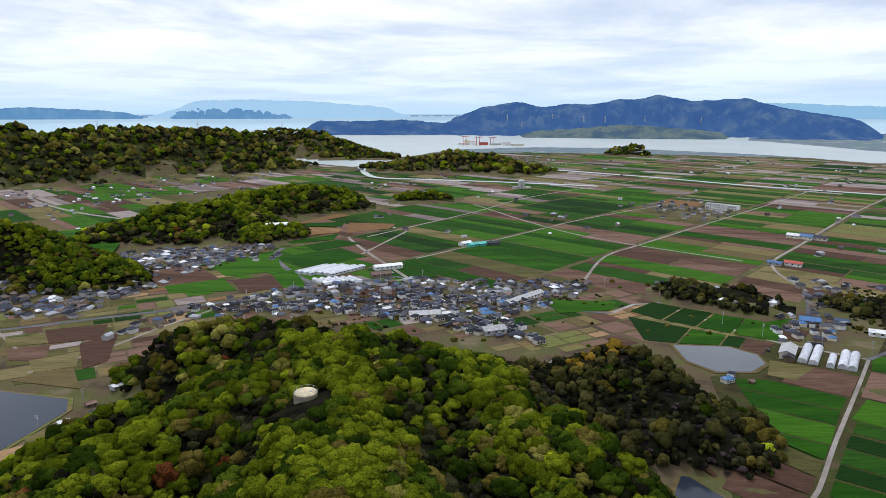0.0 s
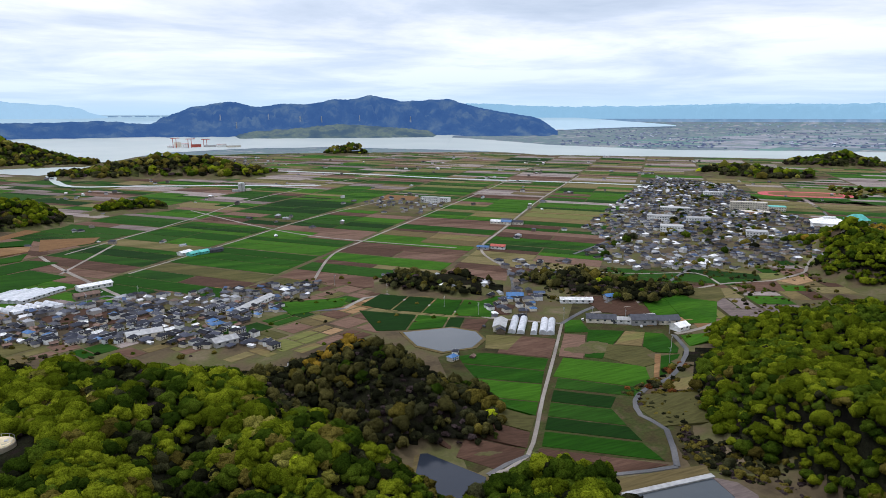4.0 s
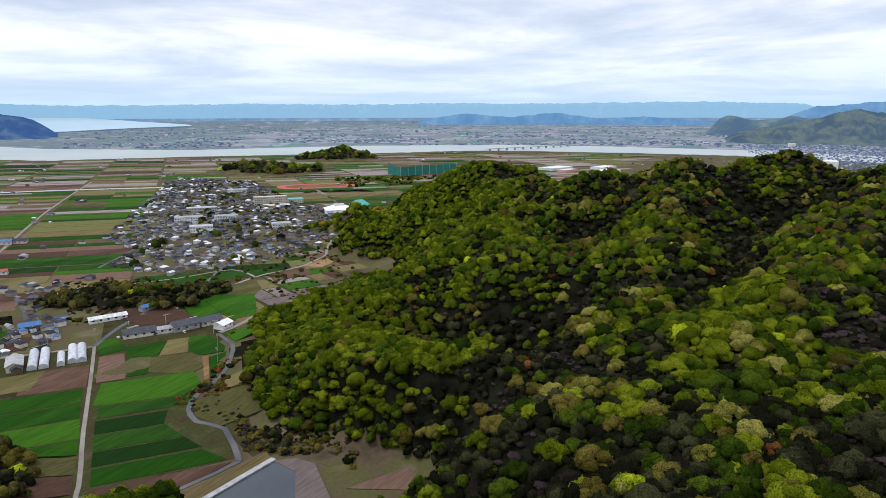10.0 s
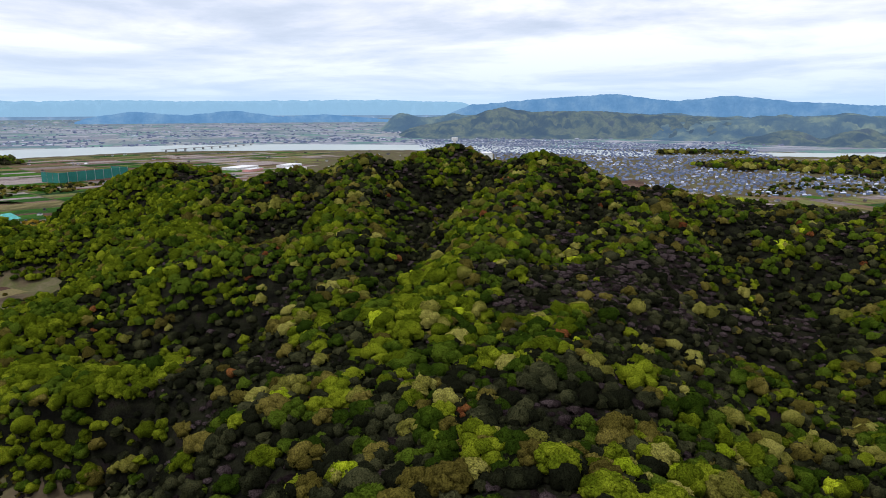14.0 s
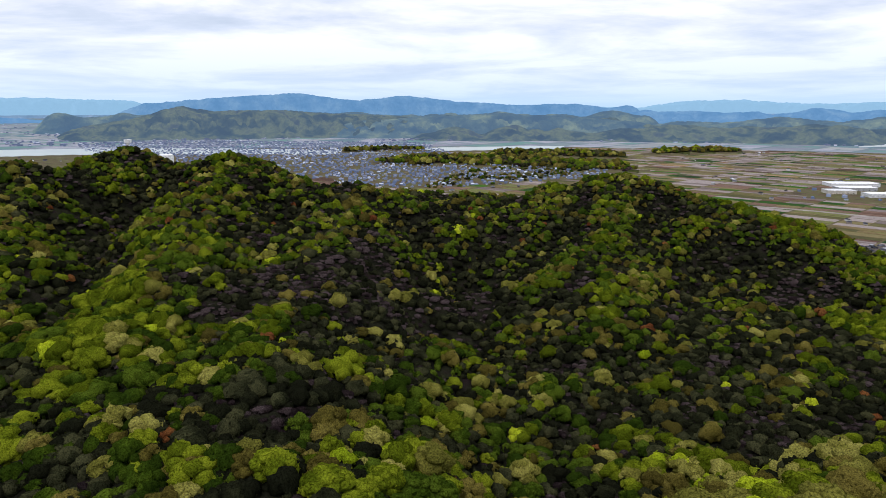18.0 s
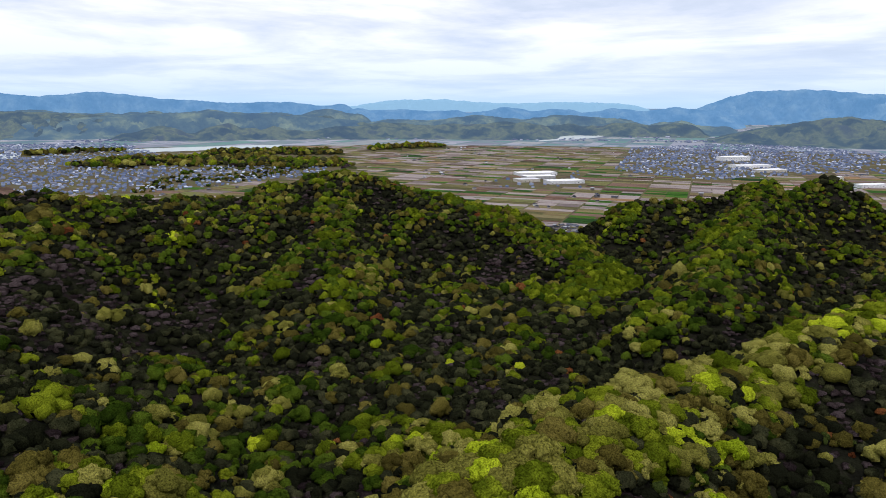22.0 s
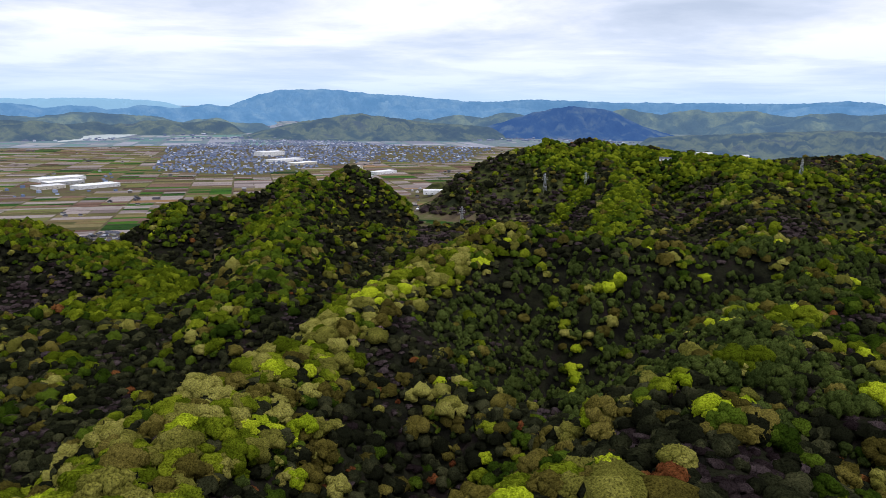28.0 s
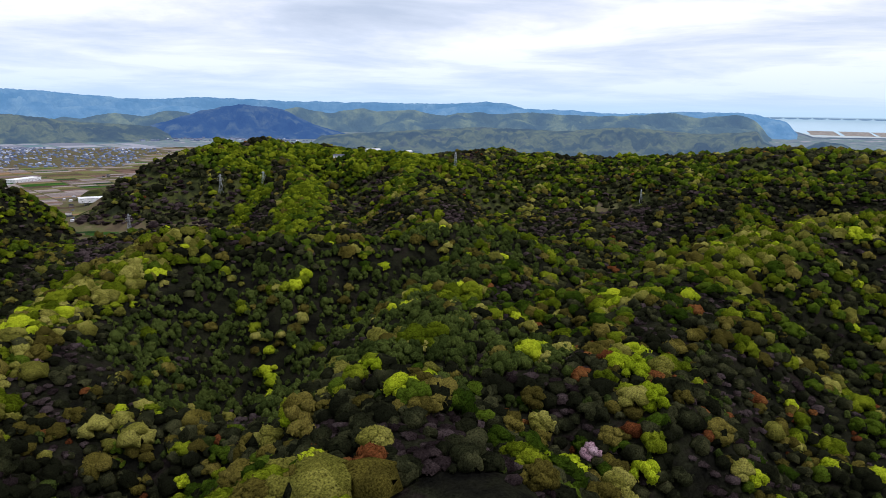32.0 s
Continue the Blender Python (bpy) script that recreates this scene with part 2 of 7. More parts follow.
FILM = mat("greenhouse_film", [(0.40, 0.42, 0.44), (0.52, 0.54, 0.56), (0.66, 0.67, 0.68)], 0.3, 2.0, 0.35, 0.05, each=0.2, spec=0.5, fine_amount=0.12)
WHITE = plain("white_paint", (0.74, 0.74, 0.72))
CREAM = plain("cream_render", (0.62, 0.57, 0.47))
GREY = plain("grey_concrete", (0.38, 0.38, 0.37))
STEEL = plain("galvanised_steel", (0.42, 0.43, 0.44), 0.5, metal=0.6)
GLASS = plain("dark_window", (0.045, 0.055, 0.065), 0.15, spec=0.6)
SLATE = plain("grey_roof_tiles", (0.075, 0.078, 0.09), 0.8, each=0.9, spec=0.1)
BLUE = plain("blue_roof", (0.05, 0.14, 0.30), 0.5)
TEAL = plain("teal_sheet", (0.10, 0.46, 0.40), 0.5)
RED = plain("red_roof", (0.38, 0.07, 0.045), 0.6)
BROWN = plain("brown_roof", (0.17, 0.10, 0.07), 0.7, each=0.6)
WOOD = plain("weathered_wood", (0.16, 0.12, 0.085), 0.85, each=0.5)

# ---------------------------------------------------------------- helpers of this scene
FAR = 2800.0  # past this the plan is drawn ever closer together: the lens sees 5 km


def squeeze(d):
    return np.where(d <= FAR, d, FAR + 2000 * (1 - np.exp(-(np.maximum(d, FAR) - FAR) / 2000)))


def placed(p):
    """Plan points (n, 3) with the far ground drawn together."""
    p = np.asarray(p, float)
    d = np.maximum(np.hypot(p[:, 0], p[:, 1]), 1e-6)
    k = squeeze(d) / d
    return np.stack([p[:, 0] * k, p[:, 1] * k, np.where(d > FAR, EYE - (EYE - p[:, 2]) * k, p[:, 2])], 1)


def mesh_from(name, verts, faces, mats, idx=None, smooth=False):
    """faces: an (n, 3) or (n, 4) array."""
    verts, faces = np.asarray(verts, np.float32), np.asarray(faces, np.int32)
    me = bpy.data.meshes.new(name)
    n, k = faces.shape
    me.vertices.add(len(verts))
    me.vertices.foreach_set("co", verts.ravel())
    me.loops.add(n * k)
    me.loops.foreach_set("vertex_index", faces.ravel())
    me.polygons.add(n)
    me.polygons.foreach_set("loop_start", np.arange(0, n * k, k, dtype=np.int32))
    for m in mats:
        me.materials.append(m)
    if idx is not None:
        me.polygons.foreach_set("material_index", np.asarray(idx, np.int32))
    me.polygons.foreach_set("use_smooth", np.full(n, smooth))
    me.update(calc_edges=True)
    me.validate()
    return me


def part(name, bm, material, parent, label=""):
    me = bpy.data.meshes.new(name)
    bm.to_mesh(me)
    bm.free()
    me.materials.append(material)
    ob = new(name, me)
    ob.parent = parent
    return tagged(ob, label)


def box(bm, x0, x1, y0, y1, z0, z1):
    v = [bm.verts.new(c) for c in ((x0, y0, z0), (x1, y0, z0), (x1, y1, z0), (x0, y1, z0), (x0, y0, z1), (x1, y0, z1), (x1, y1, z1), (x0, y1, z1))]
    for f in ((3, 2, 1, 0), (4, 5, 6, 7), (0, 1, 5, 4), (1, 2, 6, 5), (2, 3, 7, 6), (3, 0, 4, 7)):
        bm.faces.new([v[i] for i in f])
    return bm


def polar(bearing, d):
    return d * math.sin(radians(bearing)), d * math.cos(radians(bearing))


def inside(poly, x, y):
    x, y = np.asarray(x, float), np.asarray(y, float)
    r = np.zeros(x.shape, bool)
    for (x0, y0), (x1, y1) in zip(poly, poly[1:] + poly[:1]):
        if y0 != y1:
            r ^= ((y0 > y) != (y1 > y)) & (x < (x1 - x0) * (y - y0) / (y1 - y0) + x0)
    return r


def wave(x, y, s, seed=0.0):
    """Cheap smooth noise, about -1 to 1, over s metres."""
    x, y = np.asarray(x) / s, np.asarray(y) / s
    return (np.sin(1.7 * x + 2.3 * y + seed) + np.sin(-2.1 * x + 1.3 * y + 2.0 * seed + 1.0) + np.sin(3.1 * x + 0.7 * y + 3.1 * seed)
            + 0.7 * np.sin(4.3 * y - 2.9 * x + seed * 1.7) + 0.6 * np.sin(5.2 * x + 4.1 * y + seed * 0.6)) / 3.2


# ---------------------------------------------------------------- hills: crest lines (x, y, height) and the half width of each
CRESTS = []


def crest(half_width, *points):
    CRESTS.append((half_width, points))


crest(82, (-130, 190, 37), (-103, 239, 43), (-70, 302, 48), (-23, 309, 50), (14, 279, 46), (36, 245, 42), (42, 205, 46))  # tank
crest(88, (-44, 307, 51), (-37, 227, 55), (-20, 149, 61))  # tanks
crest(60, (-180, 323, 31), (-162, 355, 36), (-112, 353, 44), (-65, 334, 48))  # tankL
crest(46, (62, 372, 10), (90, 388, 22), (108, 360, 24), (116, 326, 20), (110, 296, 13))  # bamboo
crest(38, (222, 579, 6), (246, 569, 11), (260, 541, 8))  # grove1
crest(42, (334, 546, 3), (366, 525, 7), (384, 461, 5), (413, 462, 5))  # grove2
crest(85, (-416, 865, 14), (-358, 880, 36), (-295, 914, 33), (-245, 880, 14))  # midhillA
crest(74, (-360, 986, 22), (-296, 1059, 34), (-230, 1125, 37), (-178, 1135, 30))  # midhillB
crest(62, (-464, 651, 52), (-419, 658, 47), (-385, 655, 38), (-337, 613, 21))  # lefthill
crest(180, (-1193, 1605, 119), (-1010, 1609, 123), (-953, 1643, 98), (-901, 1786, 117), (-811, 1883, 109), (-677, 1988, 107), (-588, 2016, 95))  # range1
crest(120, (-739, 2534, 78), (-601, 2570, 96), (-468, 2537, 88), (-379, 2491, 59), (-242, 2448, 15))  # range2
crest(120, (-948, 1806, 54), (-780, 1950, 63), (-618, 1944, 52), (-499, 1978, 29))  # range3
crest(110, (-173, 1993, 6), (-88, 1948, 22), (25, 1950, 44), (134, 1895, 38), (207, 1838, 17))  # islet
crest(50, (661, 2618, 25), (741, 2596, 31))  # islet2
crest(45, (-67, 1248, 9), (-15, 1250, 11))  # grove3
crest(90, (1832, 1471, 15), (1886, 1401, 37), (1908, 1372, 23))  # knob
crest(90, (1308, 1447, -6), (1410, 1348, 17), (1407, 1202, 14))  # townw
crest(150, (842, 440, 55), (776, 346, 88))  # main0
crest(72, (275, 95, 50), (287, 195, 34), (322, 258, 24))  # foot
crest(110, (429, 80, 69), (440, 170, 64), (510, 231, 60))  # shoulder
crest(60, (50, 60, 70), (97, 138, 64))  # front
crest(250, (120, -690, 14), (-50, -740, 17), (-250, -760, 24), (-420, -700, 30))  # north basin
crest(270, (150, -180, 30), (230, -330, 22), (300, -470, 9))  # basin
crest(200, (776, 346, 88), (699, 242, 78), (657, 175, 90), (672, 103, 102), (718, 50, 96), (760, 19, 103))  # main1
crest(210, (760, 19, 103), (740, -27, 94), (675, -78, 102), (630, -113, 90), (611, -153, 77), (641, -255, 69), (612, -379, 61), (604, -462, 76))  # main2
crest(135, (604, -462, 76), (564, -509, 69), (521, -526, 60), (449, -537, 54), (378, -529, 38), (327, -527, 21))  # main3
crest(110, (657, 175, 90), (510, 231, 60), (402, 262, 30), (350, 268, 8))  # spurA
crest(105, (672, 103, 102), (429, 80, 69), (290, 58, 56))  # spurB
crest(140, (675, -78, 102), (430, -14, 72), (259, 24, 61), (139, 19, 65))  # spurC
crest(140, (618, -168, 72), (439, -99, 65), (297, -41, 64), (139, -13, 72))  # spurD
crest(110, (604, -462, 76), (450, -334, 45), (316, -245, 30))  # spurE
crest(105, (79, -109, 72), (86, -158, 66), (88, -213, 62), (80, -279, 57), (58, -365, 59), (8, -450, 72), (-38, -448, 71))  # s1
crest(95, (15, -450, 69), (-37, -438, 67), (-104, -417, 74), (-169, -417, 79), (-165, -451, 72), (-195, -428, 68))  # s2
crest(88, (451, -756, -2), (356, -716, 49), (298, -743, 53), (241, -763, 70), (232, -829, 58), (212, -885, 72))  # mid1
crest(70, (212, -885, 72), (168, -900, 40))  # mid1 end
crest(95, (241, -763, 70), (186, -528, 49), (146, -373, 44))  # mid2
crest(105, (60, -1030, 18), (30, -1056, 42), (-62, -1148, 90))  # big end
crest(230, (-62, -1148, 90), (-147, -1241, 93), (-277, -1168, 84), (-346, -1097, 80), (-396, -1026, 74))  # big
crest(110, (-147, -1241, 93), (-144, -888, 53), (-132, -636, 34))  # bigs
crest(120, (-346, -1097, 80), (-288, -800, 60), (-217, -560, 65))  # bigs2
crest(240, (-425, -1229, 65), (-639, -1357, 69), (-727, -1196, 64), (-785, -1036, 70), (-814, -882, 69))  # east1
crest(400, (-1288, -1397, 46), (-1415, -1269, 70), (-1507, -1158, 70), (-1617, -997, 64))  # east2
crest(180, (-259, -451, 29), (-472, -646, 43), (-587, -615, 69), (-702, -563, 84), (-768, -470, 87))  # east3
crest(150, (-135, -186, 71), (-282, -311, 67), (-426, -364, 76), (-556, -337, 88))  # east4
crest(140, (-20, 149, 61), (-35, -88, 91), (-59, -191, 75), (-126, -294, 64), (-195, -428, 68))  # cam


crest(130, (1860, -740, 15), (1700, -960, 13), (1480, -1080, 11))  # knolls of the northern plain
crest(95, (1990, -1120, 13), (1830, -1360, 12))
crest(70, (1860, -1640, 9), (1840, -1900, 9))
crest(55, (2420, -700, 8), (2380, -930, 8))


# level ground: ponds and farmyards (x, y, radius)
HOLLOWS = [(229, 148, 16), (108, 253, 24), (198, 188, 50), (186, 426, 34), (-255, 330, 70), (-186, 340, 22), (78, 412, 14), (178, 390, 12)]


def height(x, y):
    x, y = np.asarray(x, float), np.asarray(y, float)
    total = np.zeros(x.shape)
    for w, pts in CRESTS:
        best = np.zeros(x.shape)
        near = (x > min(p[0] for p in pts) - w) & (x < max(p[0] for p in pts) + w) & (y > min(p[1] for p in pts) - w) & (y < max(p[1] for p in pts) + w)
        if not near.any():
            continue
        xs, ys = x[near], y[near]
        got = np.zeros(xs.shape)
        for (x0, y0, z0), (x1, y1, z1) in zip(pts, pts[1:]):
            dx, dy = x1 - x0, y1 - y0
            s = np.clip(((xs - x0) * dx + (ys - y0) * dy) / (dx * dx + dy * dy + 1e-9), 0, 1)
            r = np.hypot(xs - x0 - s * dx, ys - y0 - s * dy) * (1 + 0.36 * wave(xs, ys, 62.0, 2.0))
            got = np.maximum(got, np.maximum(0, z0 + s * (z1 - z0)) * (0.5 + 0.5 * np.cos(np.pi * np.minimum(1, r / w))))
        best[near] = got
        total = total + best ** 10
    h = total ** 0.1
    for cx, cy, r in HOLLOWS:
        h = h * np.clip((np.hypot(x - cx, y - cy) - r) / 22, 0, 1)
    return h * (1 + 0.05 * wave(x, y, 38.0, 5.0))


# ---------------------------------------------------------------- the ground, one sheet to the horizon
def ground_sheet():
    rings = [-0.5] + list(np.geomspace(15, FAR, 210)) + list(FAR + np.geomspace(25, 42000, 64))
    turns = np.radians(np.linspace(0, 360, 380, endpoint=False))
    d, a = np.meshgrid(rings, turns, indexing="ij")
    x, y = d * np.sin(a), d * np.cos(a)
    v = np.stack([x.ravel(), y.ravel(), height(x, y).ravel()], 1)
    v = placed(v)
    n, m = d.shape
    i = np.arange(n - 1)[:, None] * m + np.arange(m)[None]
    j = np.arange(n - 1)[:, None] * m + (np.arange(m)[None] + 1) % m
    f = np.stack([i, i + m, j + m, j], -1).reshape(-1, 4)
    # nearer wooded slopes take the same near-black, standing for shade under the trees
    me = mesh_from("ground", v, f, [FLOOR, FAR_LAND, THICKET_SHADE, CANOPY, FAR_HAZE], np.where(np.repeat(np.array(rings[:-1]) >= FAR, m), np.where(np.repeat(np.array(rings[:-1]) >= 11000, m), 4, 1), np.where(height(x[:-1], y[:-1]).ravel() > 2.5, np.where(np.repeat(np.array(rings[:-1]) > 850, m), 3, 2), 0)), smooth=True)
    return tagged(new("ground", me), "brown and green earth of the plain and its hills", "ground", kind="structure")


ground = ground_sheet()


def lifted(name, poly_pts, up, material, parent=None, label="", category="", kind="structure", flat=False):
    """A thin slab of that outline, lying on the ground."""
    bm = bmesh.new()
    hs = height(np.array([p[0] for p in poly_pts]), np.array([p[1] for p in poly_pts]))
    if flat:
        hs = hs * 0
    top = [bm.verts.new((*p, max(0.0, float(h)) + up)) for p, h in zip(poly_pts, hs)]
    low = [bm.verts.new((*p, max(0.0, float(h)) - 0.6)) for p, h in zip(poly_pts, hs)]
    bm.faces.new(top)
    for k in range(len(top)):
        q = (k + 1) % len(top)
        bm.faces.new((low[k], low[q], top[q], top[k]))
    bmesh.ops.recalc_face_normals(bm, faces=bm.faces)
    me = bpy.data.meshes.new(name)
    bm.to_mesh(me)
    bm.free()
    me.materials.append(material)
    ob = new(name, me)
    ob.parent = parent
    return tagged(ob, label, category, kind=kind if parent is None else "")


def ribbon(name, pts, width, material, label, category="road", up=0.3, kind="structure", steps=14.0):
    """A road or canal along a line, smoothed, following the ground."""
    p = np.array(pts, float)
    dense = []
    for k in range(len(p) - 1):
        p0, p1, p2, p3 = p[max(k - 1, 0)], p[k], p[k + 1], p[min(k + 2, len(p) - 1)]
        n = max(2, int(np.hypot(*(p2 - p1)) / steps))
        for s in np.arange(n) / n:
            dense.append(0.5 * ((2 * p1) + (p2 - p0) * s + (2 * p0 - 5 * p1 + 4 * p2 - p3) * s * s + (3 * p1 - p0 - 3 * p2 + p3) * s ** 3))
    dense = np.array(dense + [p[-1]])
    g = np.gradient(dense, axis=0)
    g /= np.maximum(np.linalg.norm(g, axis=1, keepdims=True), 1e-6)
    side = np.stack([g[:, 1], -g[:, 0]], 1) * width / 2
    l, r = dense - side, dense + side
    z = np.maximum(0, height(dense[:, 0], dense[:, 1])) + up
    v = np.vstack([np.c_[l, z], np.c_[r, z], np.c_[l - side * 0.2, z - 0.7], np.c_[r + side * 0.2, z - 0.7]])
    n = len(dense)
    i = np.arange(n - 1)
    f = np.vstack([np.stack([i, i + n, i + n + 1, i + 1], 1), np.stack([i + 2 * n, i, i + 1, i + 2 * n + 1], 1), np.stack([i + n, i + 3 * n, i + 3 * n + 1, i + n + 1], 1)])
    return tagged(new(name, mesh_from(name, placed(v), f, [material])), label, category, kind=kind)


def water_strip(name, rows, label, up=0.25):
    """rows: bearing, near shore, far shore, in metres of the plan."""
    rows = np.array(rows, float)
    b = np.arange(rows[0, 0], rows[-1, 0], 0.35)
    near, far = np.interp(b, rows[:, 0], rows[:, 1]), np.interp(b, rows[:, 0], rows[:, 2])
    near = near * (1 + 0.006 * wave(b, b, 0.9))
    far = far * (1 + 0.006 * wave(b, b, 1.1, 3.0))
    s = np.linspace(0, 1, 21)[:, None]
    d = 1 / (1 / near + s * (1 / far - 1 / near))
    a = np.radians(b)[None]
    v = placed(np.stack([(d * np.sin(a)).ravel(), (d * np.cos(a)).ravel(), np.full(d.size, up)], 1))
    v[:, 2] += 0.0035 * np.maximum(0, np.hypot(v[:, 0], v[:, 1]) - 2600)
    m = len(b)
    i = (np.arange(20)[:, None] * m + np.arange(m - 1)[None]).ravel()
    f = np.stack([i, i + 1, i + m + 1, i + m], 1)
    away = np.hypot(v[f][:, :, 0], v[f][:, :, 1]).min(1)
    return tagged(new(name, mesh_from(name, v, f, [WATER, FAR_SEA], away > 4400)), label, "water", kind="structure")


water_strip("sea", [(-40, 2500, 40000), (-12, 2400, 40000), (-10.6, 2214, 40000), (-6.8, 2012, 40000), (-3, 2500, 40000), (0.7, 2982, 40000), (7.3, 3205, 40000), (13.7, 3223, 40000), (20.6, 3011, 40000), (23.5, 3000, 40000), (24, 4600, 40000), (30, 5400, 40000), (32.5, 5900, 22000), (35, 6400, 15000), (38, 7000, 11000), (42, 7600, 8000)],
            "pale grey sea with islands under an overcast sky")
water_strip("river", [(19.8, 3027, 4600), (23.9, 2950, 4294), (32.1, 2609, 3374), (41.6, 2610, 3036), (54.3, 2619, 3180), (65.6, 2800, 3230), (72.8, 2740, 3200), (85.1, 2663, 3036), (95.7, 2480, 2830), (103.8, 2380, 2640), (110, 2498, 2703), (124, 2636, 2868)],
            "wide pale grey river crossing the plain")
water_strip("river_bend", [(145.0, 3133, 3180), (147, 3250, 3650), (149.2, 3453, 4097), (151, 3900, 4200)], "pale bend of the river before a factory")
water_strip("bay", [(226.0, 9449, 30000), (228, 7500, 40000), (229.5, 5509, 40000), (234.0, 5796, 40000), (241, 5800, 40000)], "pale sea beside drained salt fields")


# ---------------------------------------------------------------- mountains and islands of the distance
def far_range(name, rows, radius, depth, material, label, rough=1.8, spread_out=3.0, kind="structure", category="mountains"):
    """rows: bearing and elevation of the crest, in degrees."""
    rows = np.array(rows, float)
    true = FAR - 2000 * np.log(1 - (min(radius, FAR + 1999.9) - FAR) / 2000) if radius > FAR else radius
    floor = EYE - EYE * radius / true if radius > FAR else 0.0
    foot = math.degrees(math.atan2(floor - EYE, radius)) - 0.15
    rows = np.vstack([[(rows[0, 0] - spread_out, foot)], rows, [(rows[-1, 0] + spread_out, foot)]])
    b = np.arange(rows[0, 0], rows[-1, 0] + 0.05, 0.12)
    e = np.interp(b, rows[:, 0], rows[:, 1])
    e = np.convolve(np.pad(e, 4, mode="edge"), np.ones(9) / 9, mode="valid")
    e = e + 0.028 * rough * (wave(b, b * 0.7, 0.9, radius) + 0.5 * wave(b * 1.3, b, 0.31, radius)) + 0.006 * rough * wave(b, b, 0.13, radius + 1)
    top = np.maximum(EYE + radius * np.tan(np.radians(e)), floor - 6)
    rows_z, rows_d = [], []
    for s in np.linspace(0, 1, 16 if depth > 100 else 5):
        d = radius - depth * (1 - s) + depth * 0.10 * wave(b, b + 7 * s, 1.3, s * 2) * (1 - s)
        tr = np.where(d > FAR, FAR - 2000 * np.log(1 - (np.clip(d, FAR, FAR + 1999.9) - FAR) / 2000), d)
        fl = EYE - EYE * d / tr - 8
        fold = 1 + (1 - s) * s * 4 * (0.42 * wave(b, b * 0.3 + s * 3, 0.75, 4.0 + radius) + 0.22 * wave(b, s * 5 - b, 0.3, radius))
        rows_z.append(fl + (top - fl) * np.minimum(np.clip((s ** 0.85) * fold, 0, 1), 0.35 + 0.65 * s))
        rows_d.append(d)
    rows_z.append(top - (top - floor) * 0.6)
    rows_d.append(np.full(len(b), radius + min(60.0, depth)))
    d, z = np.array(rows_d), np.array(rows_z)
    a = np.radians(b)[None]
    v = np.stack([(d * np.sin(a)).ravel(), (d * np.cos(a)).ravel(), z.ravel()], 1)
    m = len(b)
    i = (np.arange(len(d) - 1)[:, None] * m + np.arange(m - 1)[None]).ravel()
    f = np.stack([i, i + 1, i + m + 1, i + m], 1)
    return tagged(new(name, mesh_from(name, v, f, [material], smooth=True)), label, category, kind=kind)


# hazy woods: the air's blue haze is put into the far backdrop as glow
HAZE = [mat("woods_near_haze", [(0.006, 0.012, 0.014), (0.02, 0.030, 0.020), (0.085, 0.095, 0.034), (0.03, 0.034, 0.030)], 0.009, 0.07, 1.0, 0.9, glow=((0.072, 0.122, 0.172), 0.9), dist=14, spec=0.0, fine_amount=0.6),
        mat("woods_mid_haze", [(0.003, 0.008, 0.014), (0.012, 0.022, 0.026), (0.065, 0.080, 0.045)], 0.009, 0.05, 1.0, 1.0, glow=((0.048, 0.120, 0.285), 0.85), dist=16, spec=0.0, fine_amount=0.5),
        mat("woods_far_haze", [(0.015, 0.04, 0.07), (0.04, 0.07, 0.10), (0.08, 0.11, 0.12)], 0.010, 0.04, 1.0, 0.8, glow=((0.115, 0.27, 0.43), 0.9), dist=12, spec=0.0),
        mat("woods_faint_haze", [(0.04, 0.07, 0.09), (0.05, 0.08, 0.10)], 0.006, 0.03, 1.0, 0.5, glow=((0.29, 0.53, 0.66), 0.9), dist=10, spec=0.0),
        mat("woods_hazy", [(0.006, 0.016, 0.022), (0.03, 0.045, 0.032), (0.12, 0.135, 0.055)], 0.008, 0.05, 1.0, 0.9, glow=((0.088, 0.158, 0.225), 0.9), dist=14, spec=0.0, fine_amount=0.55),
        mat("islands_faint_haze", [(0.04, 0.07, 0.09), (0.05, 0.08, 0.10)], 0.006, 0.03, 1.0, 0.5, glow=((0.40, 0.63, 0.75), 0.9), dist=10, spec=0.0)]
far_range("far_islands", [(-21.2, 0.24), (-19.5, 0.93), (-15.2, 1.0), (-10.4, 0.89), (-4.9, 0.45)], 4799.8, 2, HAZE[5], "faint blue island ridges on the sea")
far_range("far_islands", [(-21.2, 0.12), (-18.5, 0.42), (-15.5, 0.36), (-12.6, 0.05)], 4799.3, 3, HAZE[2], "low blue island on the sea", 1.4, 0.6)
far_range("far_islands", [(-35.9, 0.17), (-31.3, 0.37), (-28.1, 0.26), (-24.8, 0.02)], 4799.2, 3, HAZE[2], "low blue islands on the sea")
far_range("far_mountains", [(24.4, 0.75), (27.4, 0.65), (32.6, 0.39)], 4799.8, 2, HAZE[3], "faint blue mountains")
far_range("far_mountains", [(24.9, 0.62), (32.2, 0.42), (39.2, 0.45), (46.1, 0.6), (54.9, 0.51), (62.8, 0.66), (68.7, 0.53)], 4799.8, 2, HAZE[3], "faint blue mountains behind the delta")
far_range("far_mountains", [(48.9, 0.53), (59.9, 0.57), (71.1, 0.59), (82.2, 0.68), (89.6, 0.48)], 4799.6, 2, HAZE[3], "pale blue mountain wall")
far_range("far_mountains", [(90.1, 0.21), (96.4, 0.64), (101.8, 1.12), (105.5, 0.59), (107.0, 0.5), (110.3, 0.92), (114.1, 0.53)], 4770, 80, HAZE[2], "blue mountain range")
